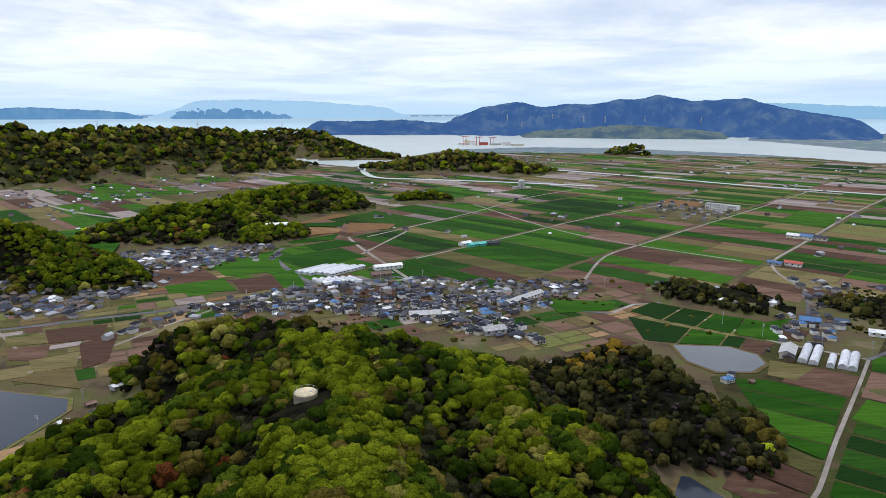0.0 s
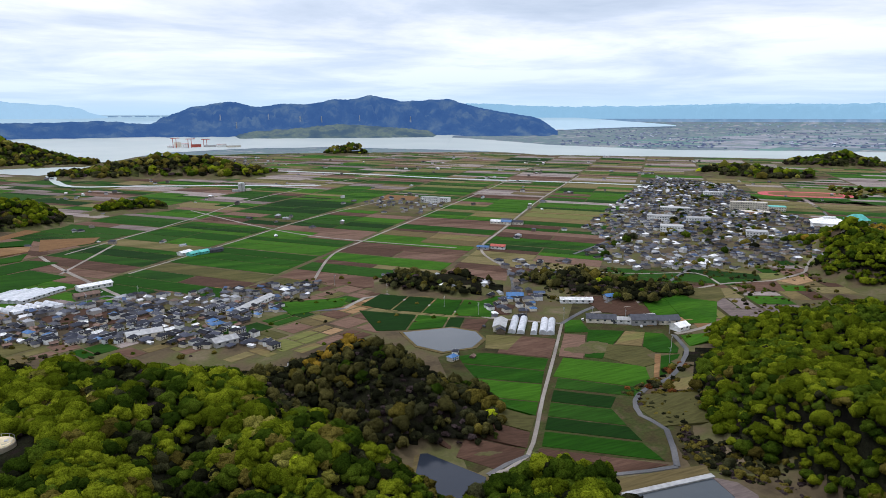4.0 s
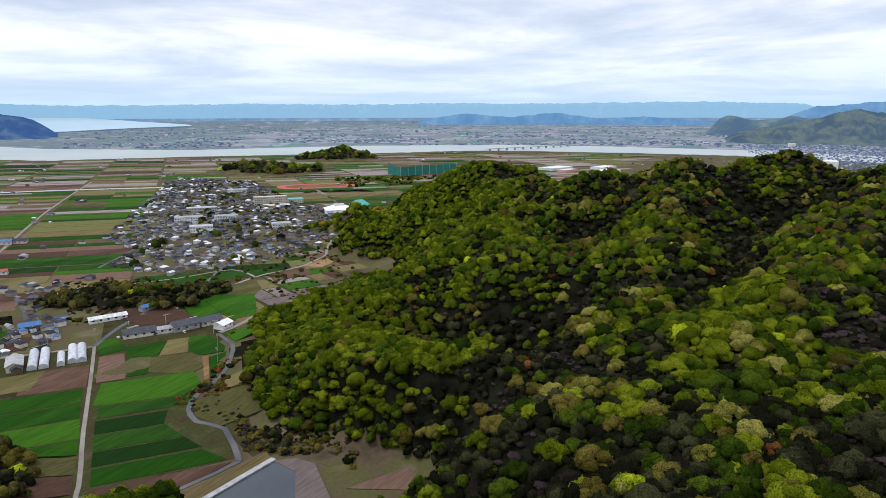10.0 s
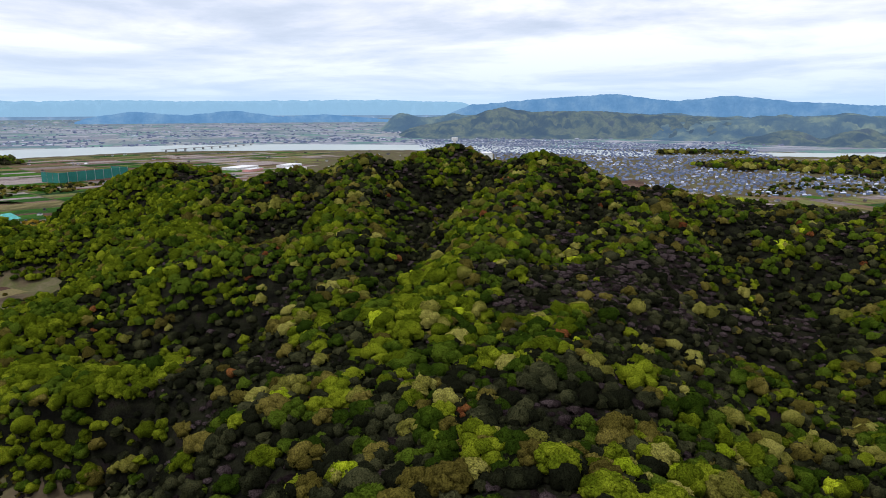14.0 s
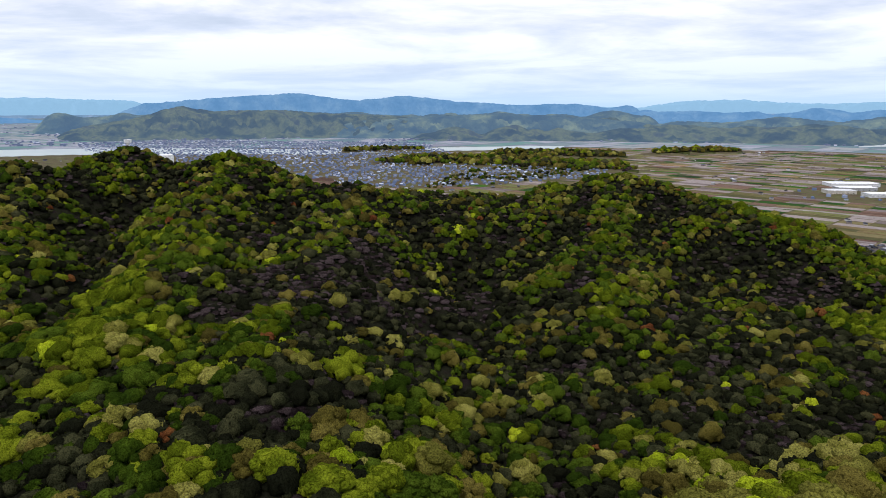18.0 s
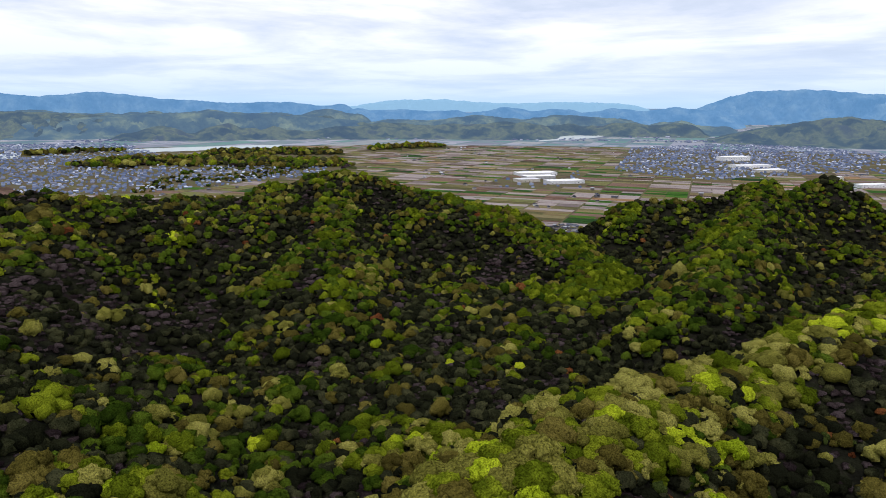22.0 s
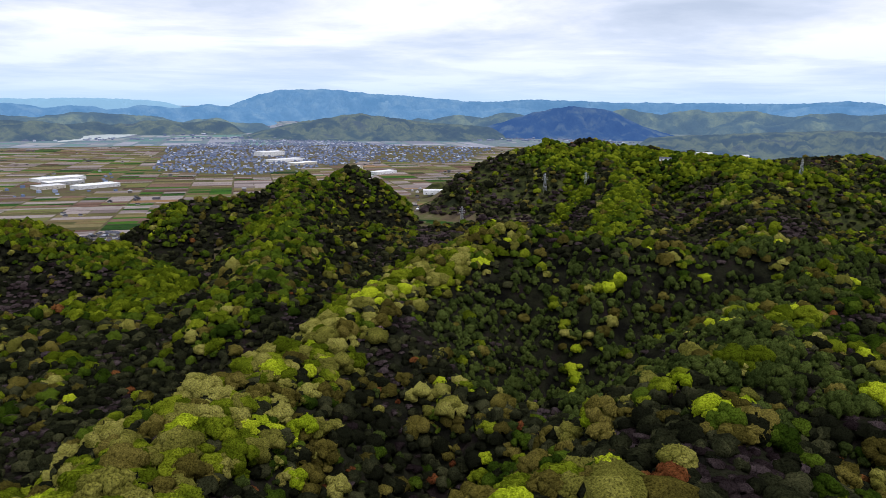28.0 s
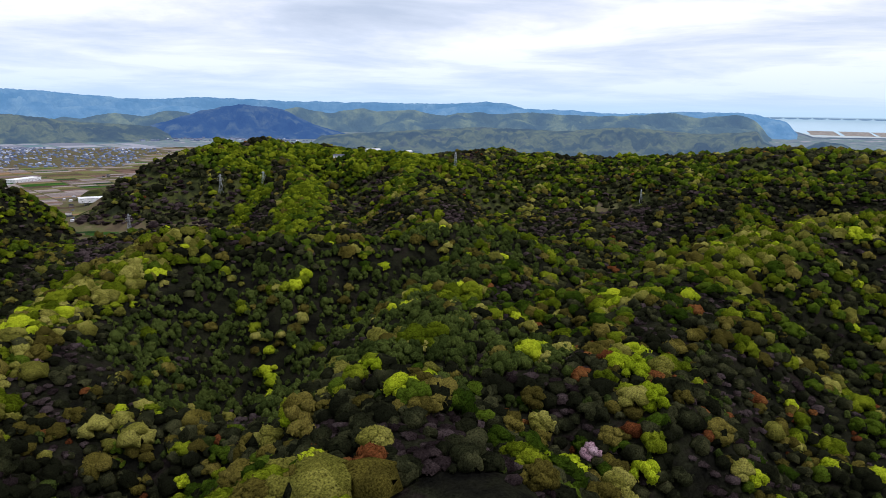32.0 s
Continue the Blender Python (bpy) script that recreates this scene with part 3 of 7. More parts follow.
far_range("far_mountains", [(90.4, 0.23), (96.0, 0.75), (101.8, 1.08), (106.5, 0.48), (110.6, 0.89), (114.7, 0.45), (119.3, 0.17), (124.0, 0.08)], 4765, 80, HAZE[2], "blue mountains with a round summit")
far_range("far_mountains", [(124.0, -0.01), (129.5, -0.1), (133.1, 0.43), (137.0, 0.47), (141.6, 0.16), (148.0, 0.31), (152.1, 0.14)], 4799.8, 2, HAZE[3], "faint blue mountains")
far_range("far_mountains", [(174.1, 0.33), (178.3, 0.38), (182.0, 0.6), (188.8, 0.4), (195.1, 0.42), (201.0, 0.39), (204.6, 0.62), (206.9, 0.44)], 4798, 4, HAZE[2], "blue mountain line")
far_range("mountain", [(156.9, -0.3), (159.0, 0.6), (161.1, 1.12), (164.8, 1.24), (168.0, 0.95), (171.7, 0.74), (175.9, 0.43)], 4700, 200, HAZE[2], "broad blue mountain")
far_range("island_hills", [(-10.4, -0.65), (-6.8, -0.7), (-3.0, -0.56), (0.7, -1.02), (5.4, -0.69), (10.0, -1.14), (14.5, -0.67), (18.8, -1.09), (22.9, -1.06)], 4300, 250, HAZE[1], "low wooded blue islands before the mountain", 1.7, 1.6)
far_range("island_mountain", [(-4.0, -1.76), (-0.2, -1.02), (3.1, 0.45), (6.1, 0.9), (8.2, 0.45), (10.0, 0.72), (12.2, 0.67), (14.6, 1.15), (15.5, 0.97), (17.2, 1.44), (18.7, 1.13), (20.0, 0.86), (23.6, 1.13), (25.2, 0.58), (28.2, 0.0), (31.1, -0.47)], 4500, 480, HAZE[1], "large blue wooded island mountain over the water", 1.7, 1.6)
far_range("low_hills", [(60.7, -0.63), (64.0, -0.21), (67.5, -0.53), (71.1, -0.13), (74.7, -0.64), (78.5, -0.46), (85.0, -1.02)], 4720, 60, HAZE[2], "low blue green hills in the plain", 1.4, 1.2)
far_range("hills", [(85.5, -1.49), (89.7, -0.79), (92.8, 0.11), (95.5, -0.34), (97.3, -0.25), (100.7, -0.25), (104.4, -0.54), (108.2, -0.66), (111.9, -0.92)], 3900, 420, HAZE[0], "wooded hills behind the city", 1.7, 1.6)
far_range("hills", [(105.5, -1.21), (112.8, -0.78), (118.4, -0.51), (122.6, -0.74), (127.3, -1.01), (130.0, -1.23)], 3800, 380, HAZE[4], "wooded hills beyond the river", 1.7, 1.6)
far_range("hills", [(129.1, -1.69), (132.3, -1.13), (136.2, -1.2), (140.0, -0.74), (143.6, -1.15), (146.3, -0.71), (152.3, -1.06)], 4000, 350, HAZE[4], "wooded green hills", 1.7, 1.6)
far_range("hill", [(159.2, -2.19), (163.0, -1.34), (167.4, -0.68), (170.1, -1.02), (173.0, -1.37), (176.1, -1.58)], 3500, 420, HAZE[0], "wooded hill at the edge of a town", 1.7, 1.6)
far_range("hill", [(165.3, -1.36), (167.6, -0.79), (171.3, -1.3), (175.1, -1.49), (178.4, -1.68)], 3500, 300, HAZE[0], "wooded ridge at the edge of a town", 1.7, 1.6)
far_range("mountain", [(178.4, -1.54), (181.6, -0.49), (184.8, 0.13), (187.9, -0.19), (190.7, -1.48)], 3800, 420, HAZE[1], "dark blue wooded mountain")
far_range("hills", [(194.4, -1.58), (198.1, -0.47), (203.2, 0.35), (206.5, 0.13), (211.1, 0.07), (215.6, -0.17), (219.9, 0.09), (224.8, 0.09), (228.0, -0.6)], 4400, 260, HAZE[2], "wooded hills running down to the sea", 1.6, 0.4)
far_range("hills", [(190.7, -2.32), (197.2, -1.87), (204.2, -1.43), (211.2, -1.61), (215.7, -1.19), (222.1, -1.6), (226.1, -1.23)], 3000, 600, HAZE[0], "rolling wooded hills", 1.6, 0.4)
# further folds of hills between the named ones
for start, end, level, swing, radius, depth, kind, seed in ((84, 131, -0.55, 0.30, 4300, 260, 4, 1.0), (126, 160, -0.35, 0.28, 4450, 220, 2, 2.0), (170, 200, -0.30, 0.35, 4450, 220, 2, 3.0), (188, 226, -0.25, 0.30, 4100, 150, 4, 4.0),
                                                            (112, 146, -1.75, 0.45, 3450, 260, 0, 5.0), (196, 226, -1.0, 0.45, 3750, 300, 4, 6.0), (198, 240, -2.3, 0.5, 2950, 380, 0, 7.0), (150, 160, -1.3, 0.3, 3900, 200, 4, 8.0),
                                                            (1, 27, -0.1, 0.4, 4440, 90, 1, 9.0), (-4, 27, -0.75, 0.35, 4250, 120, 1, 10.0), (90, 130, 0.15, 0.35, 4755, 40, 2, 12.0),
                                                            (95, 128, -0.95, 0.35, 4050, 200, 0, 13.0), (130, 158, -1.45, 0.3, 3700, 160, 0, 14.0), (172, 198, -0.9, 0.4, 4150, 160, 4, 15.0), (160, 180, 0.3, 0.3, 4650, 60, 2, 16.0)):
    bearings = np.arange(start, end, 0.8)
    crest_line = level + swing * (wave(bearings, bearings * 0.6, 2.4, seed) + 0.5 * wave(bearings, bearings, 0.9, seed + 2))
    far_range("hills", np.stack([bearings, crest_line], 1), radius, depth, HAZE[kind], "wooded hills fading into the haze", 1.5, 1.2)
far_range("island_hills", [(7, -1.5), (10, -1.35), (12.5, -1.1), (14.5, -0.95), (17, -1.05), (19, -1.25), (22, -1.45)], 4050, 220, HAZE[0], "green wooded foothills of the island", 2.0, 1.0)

# ---------------------------------------------------------------- plan of the plain: towns, waters, roads
GRID = 41.0  # bearing of the farm roads of the plain
TOWNS = {
    "centre": [(-215, 545), (-120, 621), (-25, 644), (52, 633), (144, 633), (110, 563), (52, 522), (70, 454), (31, 466), (-20, 507), (-103, 529), (-167, 529)],
    "west": [(-412, 610), (-381, 764), (-275, 798), (-197, 816), (-263, 632), (-301, 521), (-355, 521)],
    "row": [(138, 601), (230, 644), (234, 546), (272, 507), (283, 530), (255, 573), (242, 633)],
    "east": [(236, 473), (309, 557), (313, 502), (285, 467), (247, 438)],
    "town": [(437, 626), (523, 696), (551, 788), (791, 1018), (1152, 1340), (1183, 1129), (933, 806), (865, 615), (740, 507), (615, 512), (539, 511), (452, 542)],
    "school": [(372, 1188), (463, 1270), (482, 1104), (400, 1003), (331, 1034)],
    "islet": [(-154, 1958), (171, 1779), (286, 1961), (317, 2458), (688, 2815), (381, 2624)],
    "westplain": [(-544, 1340), (-439, 1442), (-287, 1295), (-360, 1174)],
    "suburb": [(1618, -402), (1853, -638), (1882, -1017), (1537, -1194), (1294, -972), (1244, -593), (1321, -360)],
    "city": [(3454, 270), (3526, -320), (2909, -1181), (2175, -993), (1550, -409), (1473, -254), (1876, -204), (2853, 199)],
    "northeast": [(1280, -2458), (1048, -3271), (468, -2739), (416, -1914), (598, -1486), (850, -1545)],
    "north": [(416, -1914), (468, -2739), (60, -2700), (130, -1950)],
    "gap": [(516, -745), (489, -796), (393, -653), (431, -665)],
    "plant": [(918, -1142), (906, -1497), (711, -1177), (806, -1038)],
    "gap_north": [(196, -1290), (124, -1376), (99, -1047), (145, -1024)],
}
POOLS = {
    "pond": ([(161, 452), (198, 448), (211, 432), (209, 416), (194, 402), (172, 402), (160, 421)], "grey farm pond with a raised bank"),
    "reservoir": ([(174, 208), (218, 205), (216, 190), (200, 176), (188, 160), (165, 190)], "grey hillside reservoir with a concrete edge"),
    "dark_pond": ([(108, 280), (126, 246), (116, 228), (90, 246)], "dark pond at the foot of the hill"),
    "lake": ([(-262, 372), (-213, 360), (-205, 344), (-213, 300), (-290, 250), (-330, 350)], "blue grey lake below the wooded hill"),
}
for pool, (outline, label) in POOLS.items():
    grown = [(x + 2.0 * np.sign(x - np.mean([p[0] for p in outline])), y + 2.0 * np.sign(y - np.mean([p[1] for p in outline]))) for x, y in outline]
    lifted(pool + "_bank", grown, 0.5, CROP[3], None, "bank round the water", "bank", flat=True)
    lifted(pool, outline, 0.6, LAKE if pool in ("lake", "dark_pond") else POND, None, label, "water", flat=True)

lifted("reservoir_shore", [(218, 206), (225, 198), (225, 187), (206, 164), (188, 152), (186, 160), (199, 177), (215, 190)], 0.75, CROP[6], None, "bare sandy shore of the reservoir", "shore", flat=True)
lifted("dam_bank", [(173, 211), (219, 208), (223, 215), (178, 221)], 1.1, CROP[3], None, "dry grass bank of the reservoir dam", "bank", flat=True)
lifted("dam_edge", [(172, 208), (219, 205), (219.3, 208), (172.5, 211)], 1.3, GREY, None, "pale concrete edge of the reservoir dam", "dam", flat=True)
dirt = [([(318, 439), (349, 438), (413, 455), (467, 466), (497, 467), (543, 458), (600, 470)], 3.2), ([(485, 468), (497, 511), (444, 532), (400, 560)], 2.6), ([(600, 470), (680, 520), (760, 530)], 3.0), ([(344, 370), (372, 372), (395, 380)], 4.0), ([(-260, 400), (-235, 440), (-215, 490), (-190, 540)], 2.4), ([(-330, 480), (-290, 440), (-255, 410)], 2.0), ([(820, 520), (900, 600), (960, 690)], 3.0)]
for pts, width in dirt:
    ribbon("dirt_track", pts, width, TRACK, "pale dirt track between the plots", up=0.33)

for pts, width in (
        ([(128, 248), (153, 256), (195, 311), (241, 371), (281, 424)], 2.1),
        ([(281, 424), (238, 458), (225, 481)], 2.6),
        ([(137, 640), (183, 750), (240, 818), (333, 922), (614, 1235), (800, 1450)], 3.0),
        ([(332, 598), (353, 709), (451, 833), (679, 1104), (1002, 1457)], 3.2),
        ([(-100, 874), (48, 1097), (188, 1328), (517, 1681)], 3.4),
        ([(-30, 740), (84, 872), (224, 1035), (439, 1234)], 2.8),
        ([(-94, 765), (-50, 917)], 3.4),
        ([(54, 1196), (174, 901), (329, 727)], 3.4),
        ([(-118, 611), (-33, 644)], 4.0),
        ([(138, 531), (178, 557), (226, 470)], 3.6),
        ([(-125, 874), (-98, 798), (-33, 644)], 4.0),
        ([(-837, 1440), (-835, 1368), (-760, 1251), (-609, 1105), (-493, 1027)], 7.0)):
    ribbon("road", pts, width, TRACK, "pale narrow concrete farm road", up=0.34)
for pts, width in (
        ([(128, 248), (153, 256), (158, 241), (179, 226), (211, 220)], 2.4),
        ([(211, 220), (232, 251), (231, 270), (241, 287), (257, 297), (280, 303), (303, 318), (325, 338), (341, 368)], 2.8),
        ([(-193, 798), (-191, 749), (-151, 667), (-120, 621)], 6.0),
        ([(-332, 485), (-274, 514), (-215, 545), (-118, 611), (-47, 655)], 5.0)):
    ribbon("road", pts, width, ASPHALT, "grey asphalt village road", up=0.38)
for pts in ([(-120, 621), (-40, 590), (50, 560), (110, 535), (138, 531)], [(-47, 655), (10, 600), (45, 520), (60, 470)], [(437, 640), (560, 720), (760, 900), (1000, 1150)], [(520, 560), (700, 700), (900, 900)], [(640, 520), (860, 640), (1000, 760)], [(226, 470), (290, 520), (330, 600)], [(640, 800), (800, 690), (930, 600)], [(281, 424), (330, 452), (420, 480), (520, 540)]):
    ribbon("road", pts, 3.4, ASPHALT, "grey asphalt lane between the houses", up=0.37)
ribbon("canal", [(259, 2001), (513, 1733), (698, 1503), (874, 1345), (1000, 1210)], 16.0, WATER, "straight pale drainage canal in the plain", "water", up=0.3)
ribbon("creek", [(-240, 2020), (-235, 1958), (-171, 1714), (-34, 1656), (153, 1588), (346, 1502)], 18.0, WATER, "pale tidal creek winding through the plain", "water", up=0.3)
ribbon("road", [(930, -700), (800, -900), (640, -980), (480, -1040), (300, -1120)], 12.0, TRACK, "pale highway on the northern plain", up=0.4)

# ---------------------------------------------------------------- fields
rng = np.random.default_rng(7)


FALLOW = [0.17, 0.12, 0.12, 0.12, 0.22, 0.0, 0.25]


def parcels(bearing, cross, us, vs, palette, keep, gap=0.9, beyond=None, widths=(13, 40)):
    """A patchwork of thin field slabs along two bearings; returns their quads and crops."""
    cu, su = math.cos(radians(bearing)), math.sin(radians(bearing))
    cv, sv = math.cos(radians(cross)), math.sin(radians(cross))
    quads, crops = [], []
    for v0, v1 in vs:
        u = us[0] + rng.uniform(0, 20)
        last = 0
        while u < us[1]:
            u1 = u + rng.uniform(*widths)
            a0, a1 = u + gap / 2, u1 - gap / 2
            halves = [(v0, v1)] if rng.random() < 0.55 else [(v0, (v0 + v1) / 2), ((v0 + v1) / 2, v1)]
            for h0, h1 in halves:
                quads.append([(a * su + b * sv, a * cu + b * cv) for a, b in ((a0, h0 + gap), (a1, h0 + gap), (a1, h1 - gap), (a0, h1 - gap))])
                if rng.random() > 0.35:
                    away = math.hypot(a0 * su + h0 * sv, a0 * cu + h0 * cv)
                    last = int(rng.choice(len(palette), p=palette if away < rng.uniform(1000, 1900) else (beyond or FALLOW)))
                crops.append(last)
            u = u1 + (0.6 if rng.random() > 0.15 else 3.5)
    mid = np.array(quads).mean(1)
    ok = np.where(keep(mid[:, 0], mid[:, 1]))[0]
    return [quads[i] for i in ok], [crops[i] for i in ok]


def free_plain(x, y):
    ok = height(x, y) < 1.0
    for n, t in TOWNS.items():
        ok &= ~inside(t, x, y)
    b = np.degrees(np.arctan2(x, y)) % 360
    b = np.where(b > 320, b - 360, b)
    shore = np.interp(b, [-40, -12, -10.6, -6.8, -3, 0.7, 7.3, 13.7, 20.6, 32, 54, 65, 73, 85, 96, 104, 120, 121], [2300, 2300, 2150, 1950, 2300, 2800, 3000, 3100, 2900, 2560, 2560, 2700, 2650, 2580, 2400, 2300, 2500, 9000])
    return ok & (np.hypot(x, y) < shore)


def slabs(quads, up=0.22):
    n = len(quads)
    q = np.array(quads, float)
    z = np.zeros((n, 4, 1))
    top = np.concatenate([q, z + up], 2)
    low = np.concatenate([q, z - 0.3], 2)
    v = np.concatenate([top, low], 1).reshape(-1, 3)
    base = (np.arange(n) * 8)[:, None, None]
    f = np.array([[3, 2, 1, 0], [0, 1, 5, 4], [1, 2, 6, 5], [2, 3, 7, 6], [3, 0, 4, 7]])[None] + base
    return v, f.reshape(-1, 4)


def south_free(x, y):
    d = np.hypot(x, y)
    return free_plain(x, y) & (d < 2790) & (d > 600) & (y > 0) & ~((x > 240) & (y < 470)) & ~((x < -120) & (y < 660)) & ~((x < -60) & (y < 640))


def north_free(x, y):
    return free_plain(x, y) & (np.hypot(x, y) < 2790) & (y < 0)


lanes = [(-207 + 155 * k + 2.5, -207 + 155 * k + 152) for k in range(-14, 16)]
q1, c1 = parcels(GRID, 137.0, (200, 2900), lanes, [0.46, 0.20, 0.21, 0.04, 0.09, 0.0, 0.0], south_free)
q2, c2 = parcels(158.0, 248.0, (400, 2900), [(v, v + 78) for v in range(-2500, 1300, 80)], [0.11, 0.05, 0.14, 0.16, 0.20, 0.02, 0.32], north_free, beyond=[0.08, 0.04, 0.12, 0.18, 0.20, 0.02, 0.36], widths=(9, 30))
q3, c3 = parcels(25.0, 115.0, (200, 1300), [(v, v + 34) for v in range(-400, 1000, 36)], [0.10, 0.08, 0.22, 0.18, 0.22, 0.1, 0.1], lambda x, y: inside([(360, 345), (430, 350), (560, 400), (640, 430), (730, 440), (850, 545), (1010, 640), (1180, 800), (1080, 900), (900, 700), (600, 500), (430, 470)], x, y) & (height(x, y) < 1))
c2, q2 = c2 + c3, q2 + q3
q4, c4 = parcels(60.0, 150.0, (-700, 900), [(v, v + 22) for v in range(-900, 600, 24)], [0.06, 0.08, 0.30, 0.14, 0.28, 0.08, 0.06], lambda x, y: inside([(-400, 500), (-420, 620), (-260, 800), (-190, 820), (-215, 560), (-120, 640), (-25, 660), (150, 655), (245, 640), (330, 600), (300, 530), (220, 475), (150, 455), (60, 440), (-60, 500), (-160, 480), (-200, 400), (-260, 375), (-340, 380)], x, y) & (height(x, y) < 1) & ~inside(TOWNS["centre"], x, y), widths=(9, 26))
c2, q2 = c2 + c4, q2 + q4
dist = np.array([np.hypot(*np.mean(q, 0)) for q in q1])
order = np.argsort(dist)
for i in order[:280]:
    v, f = slabs([q1[i]])
    ob = tagged(new("field", mesh_from("field", v, f, [CROP[c1[i]]])))
    ob.parent = ground
rest = [q1[i] for i in order[280:]] + q2
crop = [c1[i] for i in order[280:]] + c2
v, f = slabs(rest, 0.2)
tagged(new("far_fields", mesh_from("far_fields", placed(v), f, CROP, np.repeat(crop, 5))), "patchwork of green, brown and straw coloured fields", "fields", kind="stuff")

# hazy patchwork beyond the river and the northern plain
def beyond_free(x, y):
    d = np.hypot(x, y)
    b = np.degrees(np.arctan2(x, y)) % 360
    return (d > 2795) & (d < 8000) & (b > 34) & (b < 197) & (wave(x, y, 600.0, 3.0) > -0.5)


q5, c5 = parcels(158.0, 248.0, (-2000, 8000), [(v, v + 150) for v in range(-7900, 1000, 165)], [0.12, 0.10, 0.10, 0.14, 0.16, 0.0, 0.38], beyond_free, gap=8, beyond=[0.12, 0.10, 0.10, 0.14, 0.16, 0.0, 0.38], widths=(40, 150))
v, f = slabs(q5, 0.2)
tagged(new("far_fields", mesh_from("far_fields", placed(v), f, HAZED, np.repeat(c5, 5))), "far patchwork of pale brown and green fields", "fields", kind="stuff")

# fields of the near valley, one by one
COUNT = [0]


def valley_fields(*rows):
    for crop_kind, *outline in rows:
        COUNT[0] += 1
        lifted("field", outline, 0.26 + 0.0035 * COUNT[0], CROP[crop_kind], ground)


for outline in ([(120, 250), (153, 262), (212, 224), (236, 255), (244, 290), (300, 318), (341, 368), (352, 385), (281, 428), (215, 470), (200, 405), (165, 395), (150, 330), (130, 290)], [(216, 215), (240, 200), (300, 290), (390, 352), (352, 385), (300, 312), (245, 285)],
                [(352, 385), (420, 372), (560, 460), (500, 540), (330, 600), (300, 560), (330, 480), (290, 430)]):
    lifted("meadow", outline, 0.12, ROUGH, ground, flat=True)
valley_fields(
    (0, (178.4, 391.0), (197.6, 389.8), (230.6, 362.6), (217.8, 346.8), (175.5, 378.2)),
    (0, (175.2, 376.0), (216.8, 345.1), (205.0, 328.6), (172.3, 352.9)),
    (0, (172.0, 350.9), (204.1, 327.1), (190.2, 306.9), (164.3, 326.0)),
    (0, (164.1, 324.3), (188.8, 306.0), (179.1, 292.2), (157.2, 308.4)),
    (4, (155.7, 306.9), (177.8, 290.6), (167.2, 277.0), (146.7, 292.2)),
    (2, (143.3, 293.2), (166.1, 276.3), (156.5, 262.7), (132.7, 280.2)),
    (2, (131.3, 279.2), (155.1, 261.6), (151.1, 257.0), (133.2, 251.0), (121.4, 268.4)),
    (2, (118.6, 306.9), (140.8, 306.2), (141.4, 297.7), (121.3, 275.0), (113.0, 285.2)),
)
valley_fields(
    (0, (240.9, 360.4), (279.9, 326.0), (267.7, 306.1), (255.6, 300.1), (217.2, 335.4)),
    (1, (218.5, 332.1), (254.4, 298.7), (246.0, 289.7), (208.5, 319.6)),
    (1, (206.1, 317.1), (233.6, 294.7), (221.6, 283.6), (196.2, 304.4)),
    (1, (195.3, 303.1), (221.2, 282.0), (216.3, 263.0), (184.7, 289.0)),
    (1, (183.9, 287.8), (215.9, 261.5), (212.7, 246.6), (174.9, 276.1)),
    (0, (173.5, 274.0), (211.1, 244.6), (209.4, 226.5), (164.1, 261.3)),
    (2, (162.0, 260.1), (208.4, 222.9), (184.7, 224.2), (161.4, 241.5), (156.9, 254.1)),
    (2, (229.5, 415.6), (257.3, 394.9), (233.0, 363.5), (205.4, 386.7)),
)
valley_fields(
    (4, (215.1, 423.1), (237.4, 409.7), (214.2, 388.4), (201.8, 397.6)),
    (2, (269.1, 402.3), (281.3, 393.2), (252.5, 354.4), (239.6, 364.0)),
    (0, (290.7, 403.3), (313.3, 390.0), (285.9, 367.4), (263.7, 348.9), (254.4, 355.7)),
    (3, (314.0, 389.5), (325.2, 381.2), (303.1, 357.7), (288.7, 368.4)),
    (0, (325.2, 381.2), (335.6, 373.4), (322.8, 343.1), (312.2, 332.8), (302.3, 343.1), (303.8, 357.2)),
    (4, (283.2, 369.4), (308.1, 350.9), (287.9, 325.4), (277.1, 325.5), (265.6, 350.2)),
    (0, (300.0, 334.5), (311.8, 330.1), (287.3, 310.2), (276.6, 308.1)),
    (5, (299.2, 339.5), (302.3, 337.2), (274.7, 307.0), (272.3, 308.7)),
)
valley_fields(
    (0, (288.2, 430.6), (299.4, 426.1), (288.8, 397.8), (270.6, 404.5)),
    (0, (344.4, 365.1), (361.8, 352.2), (359.4, 336.8), (331.9, 342.6)),
    (4, (248.7, 291.9), (273.2, 273.8), (257.1, 246.1), (233.4, 254.7), (235.0, 275.6)),
    (3, (270.3, 298.3), (301.4, 287.2), (280.0, 268.7), (267.4, 282.4)),
    (1, (153.1, 535.1), (179.7, 562.4), (199.3, 545.6), (171.6, 511.9)),
    (1, (173.0, 510.8), (200.8, 544.4), (219.8, 530.2), (191.9, 494.9)),
    (0, (193.3, 493.8), (221.4, 529.1), (239.2, 515.7), (212.0, 478.0)),
    (0, (213.4, 477.0), (240.4, 514.9), (260.4, 495.6), (238.4, 460.2)),
)
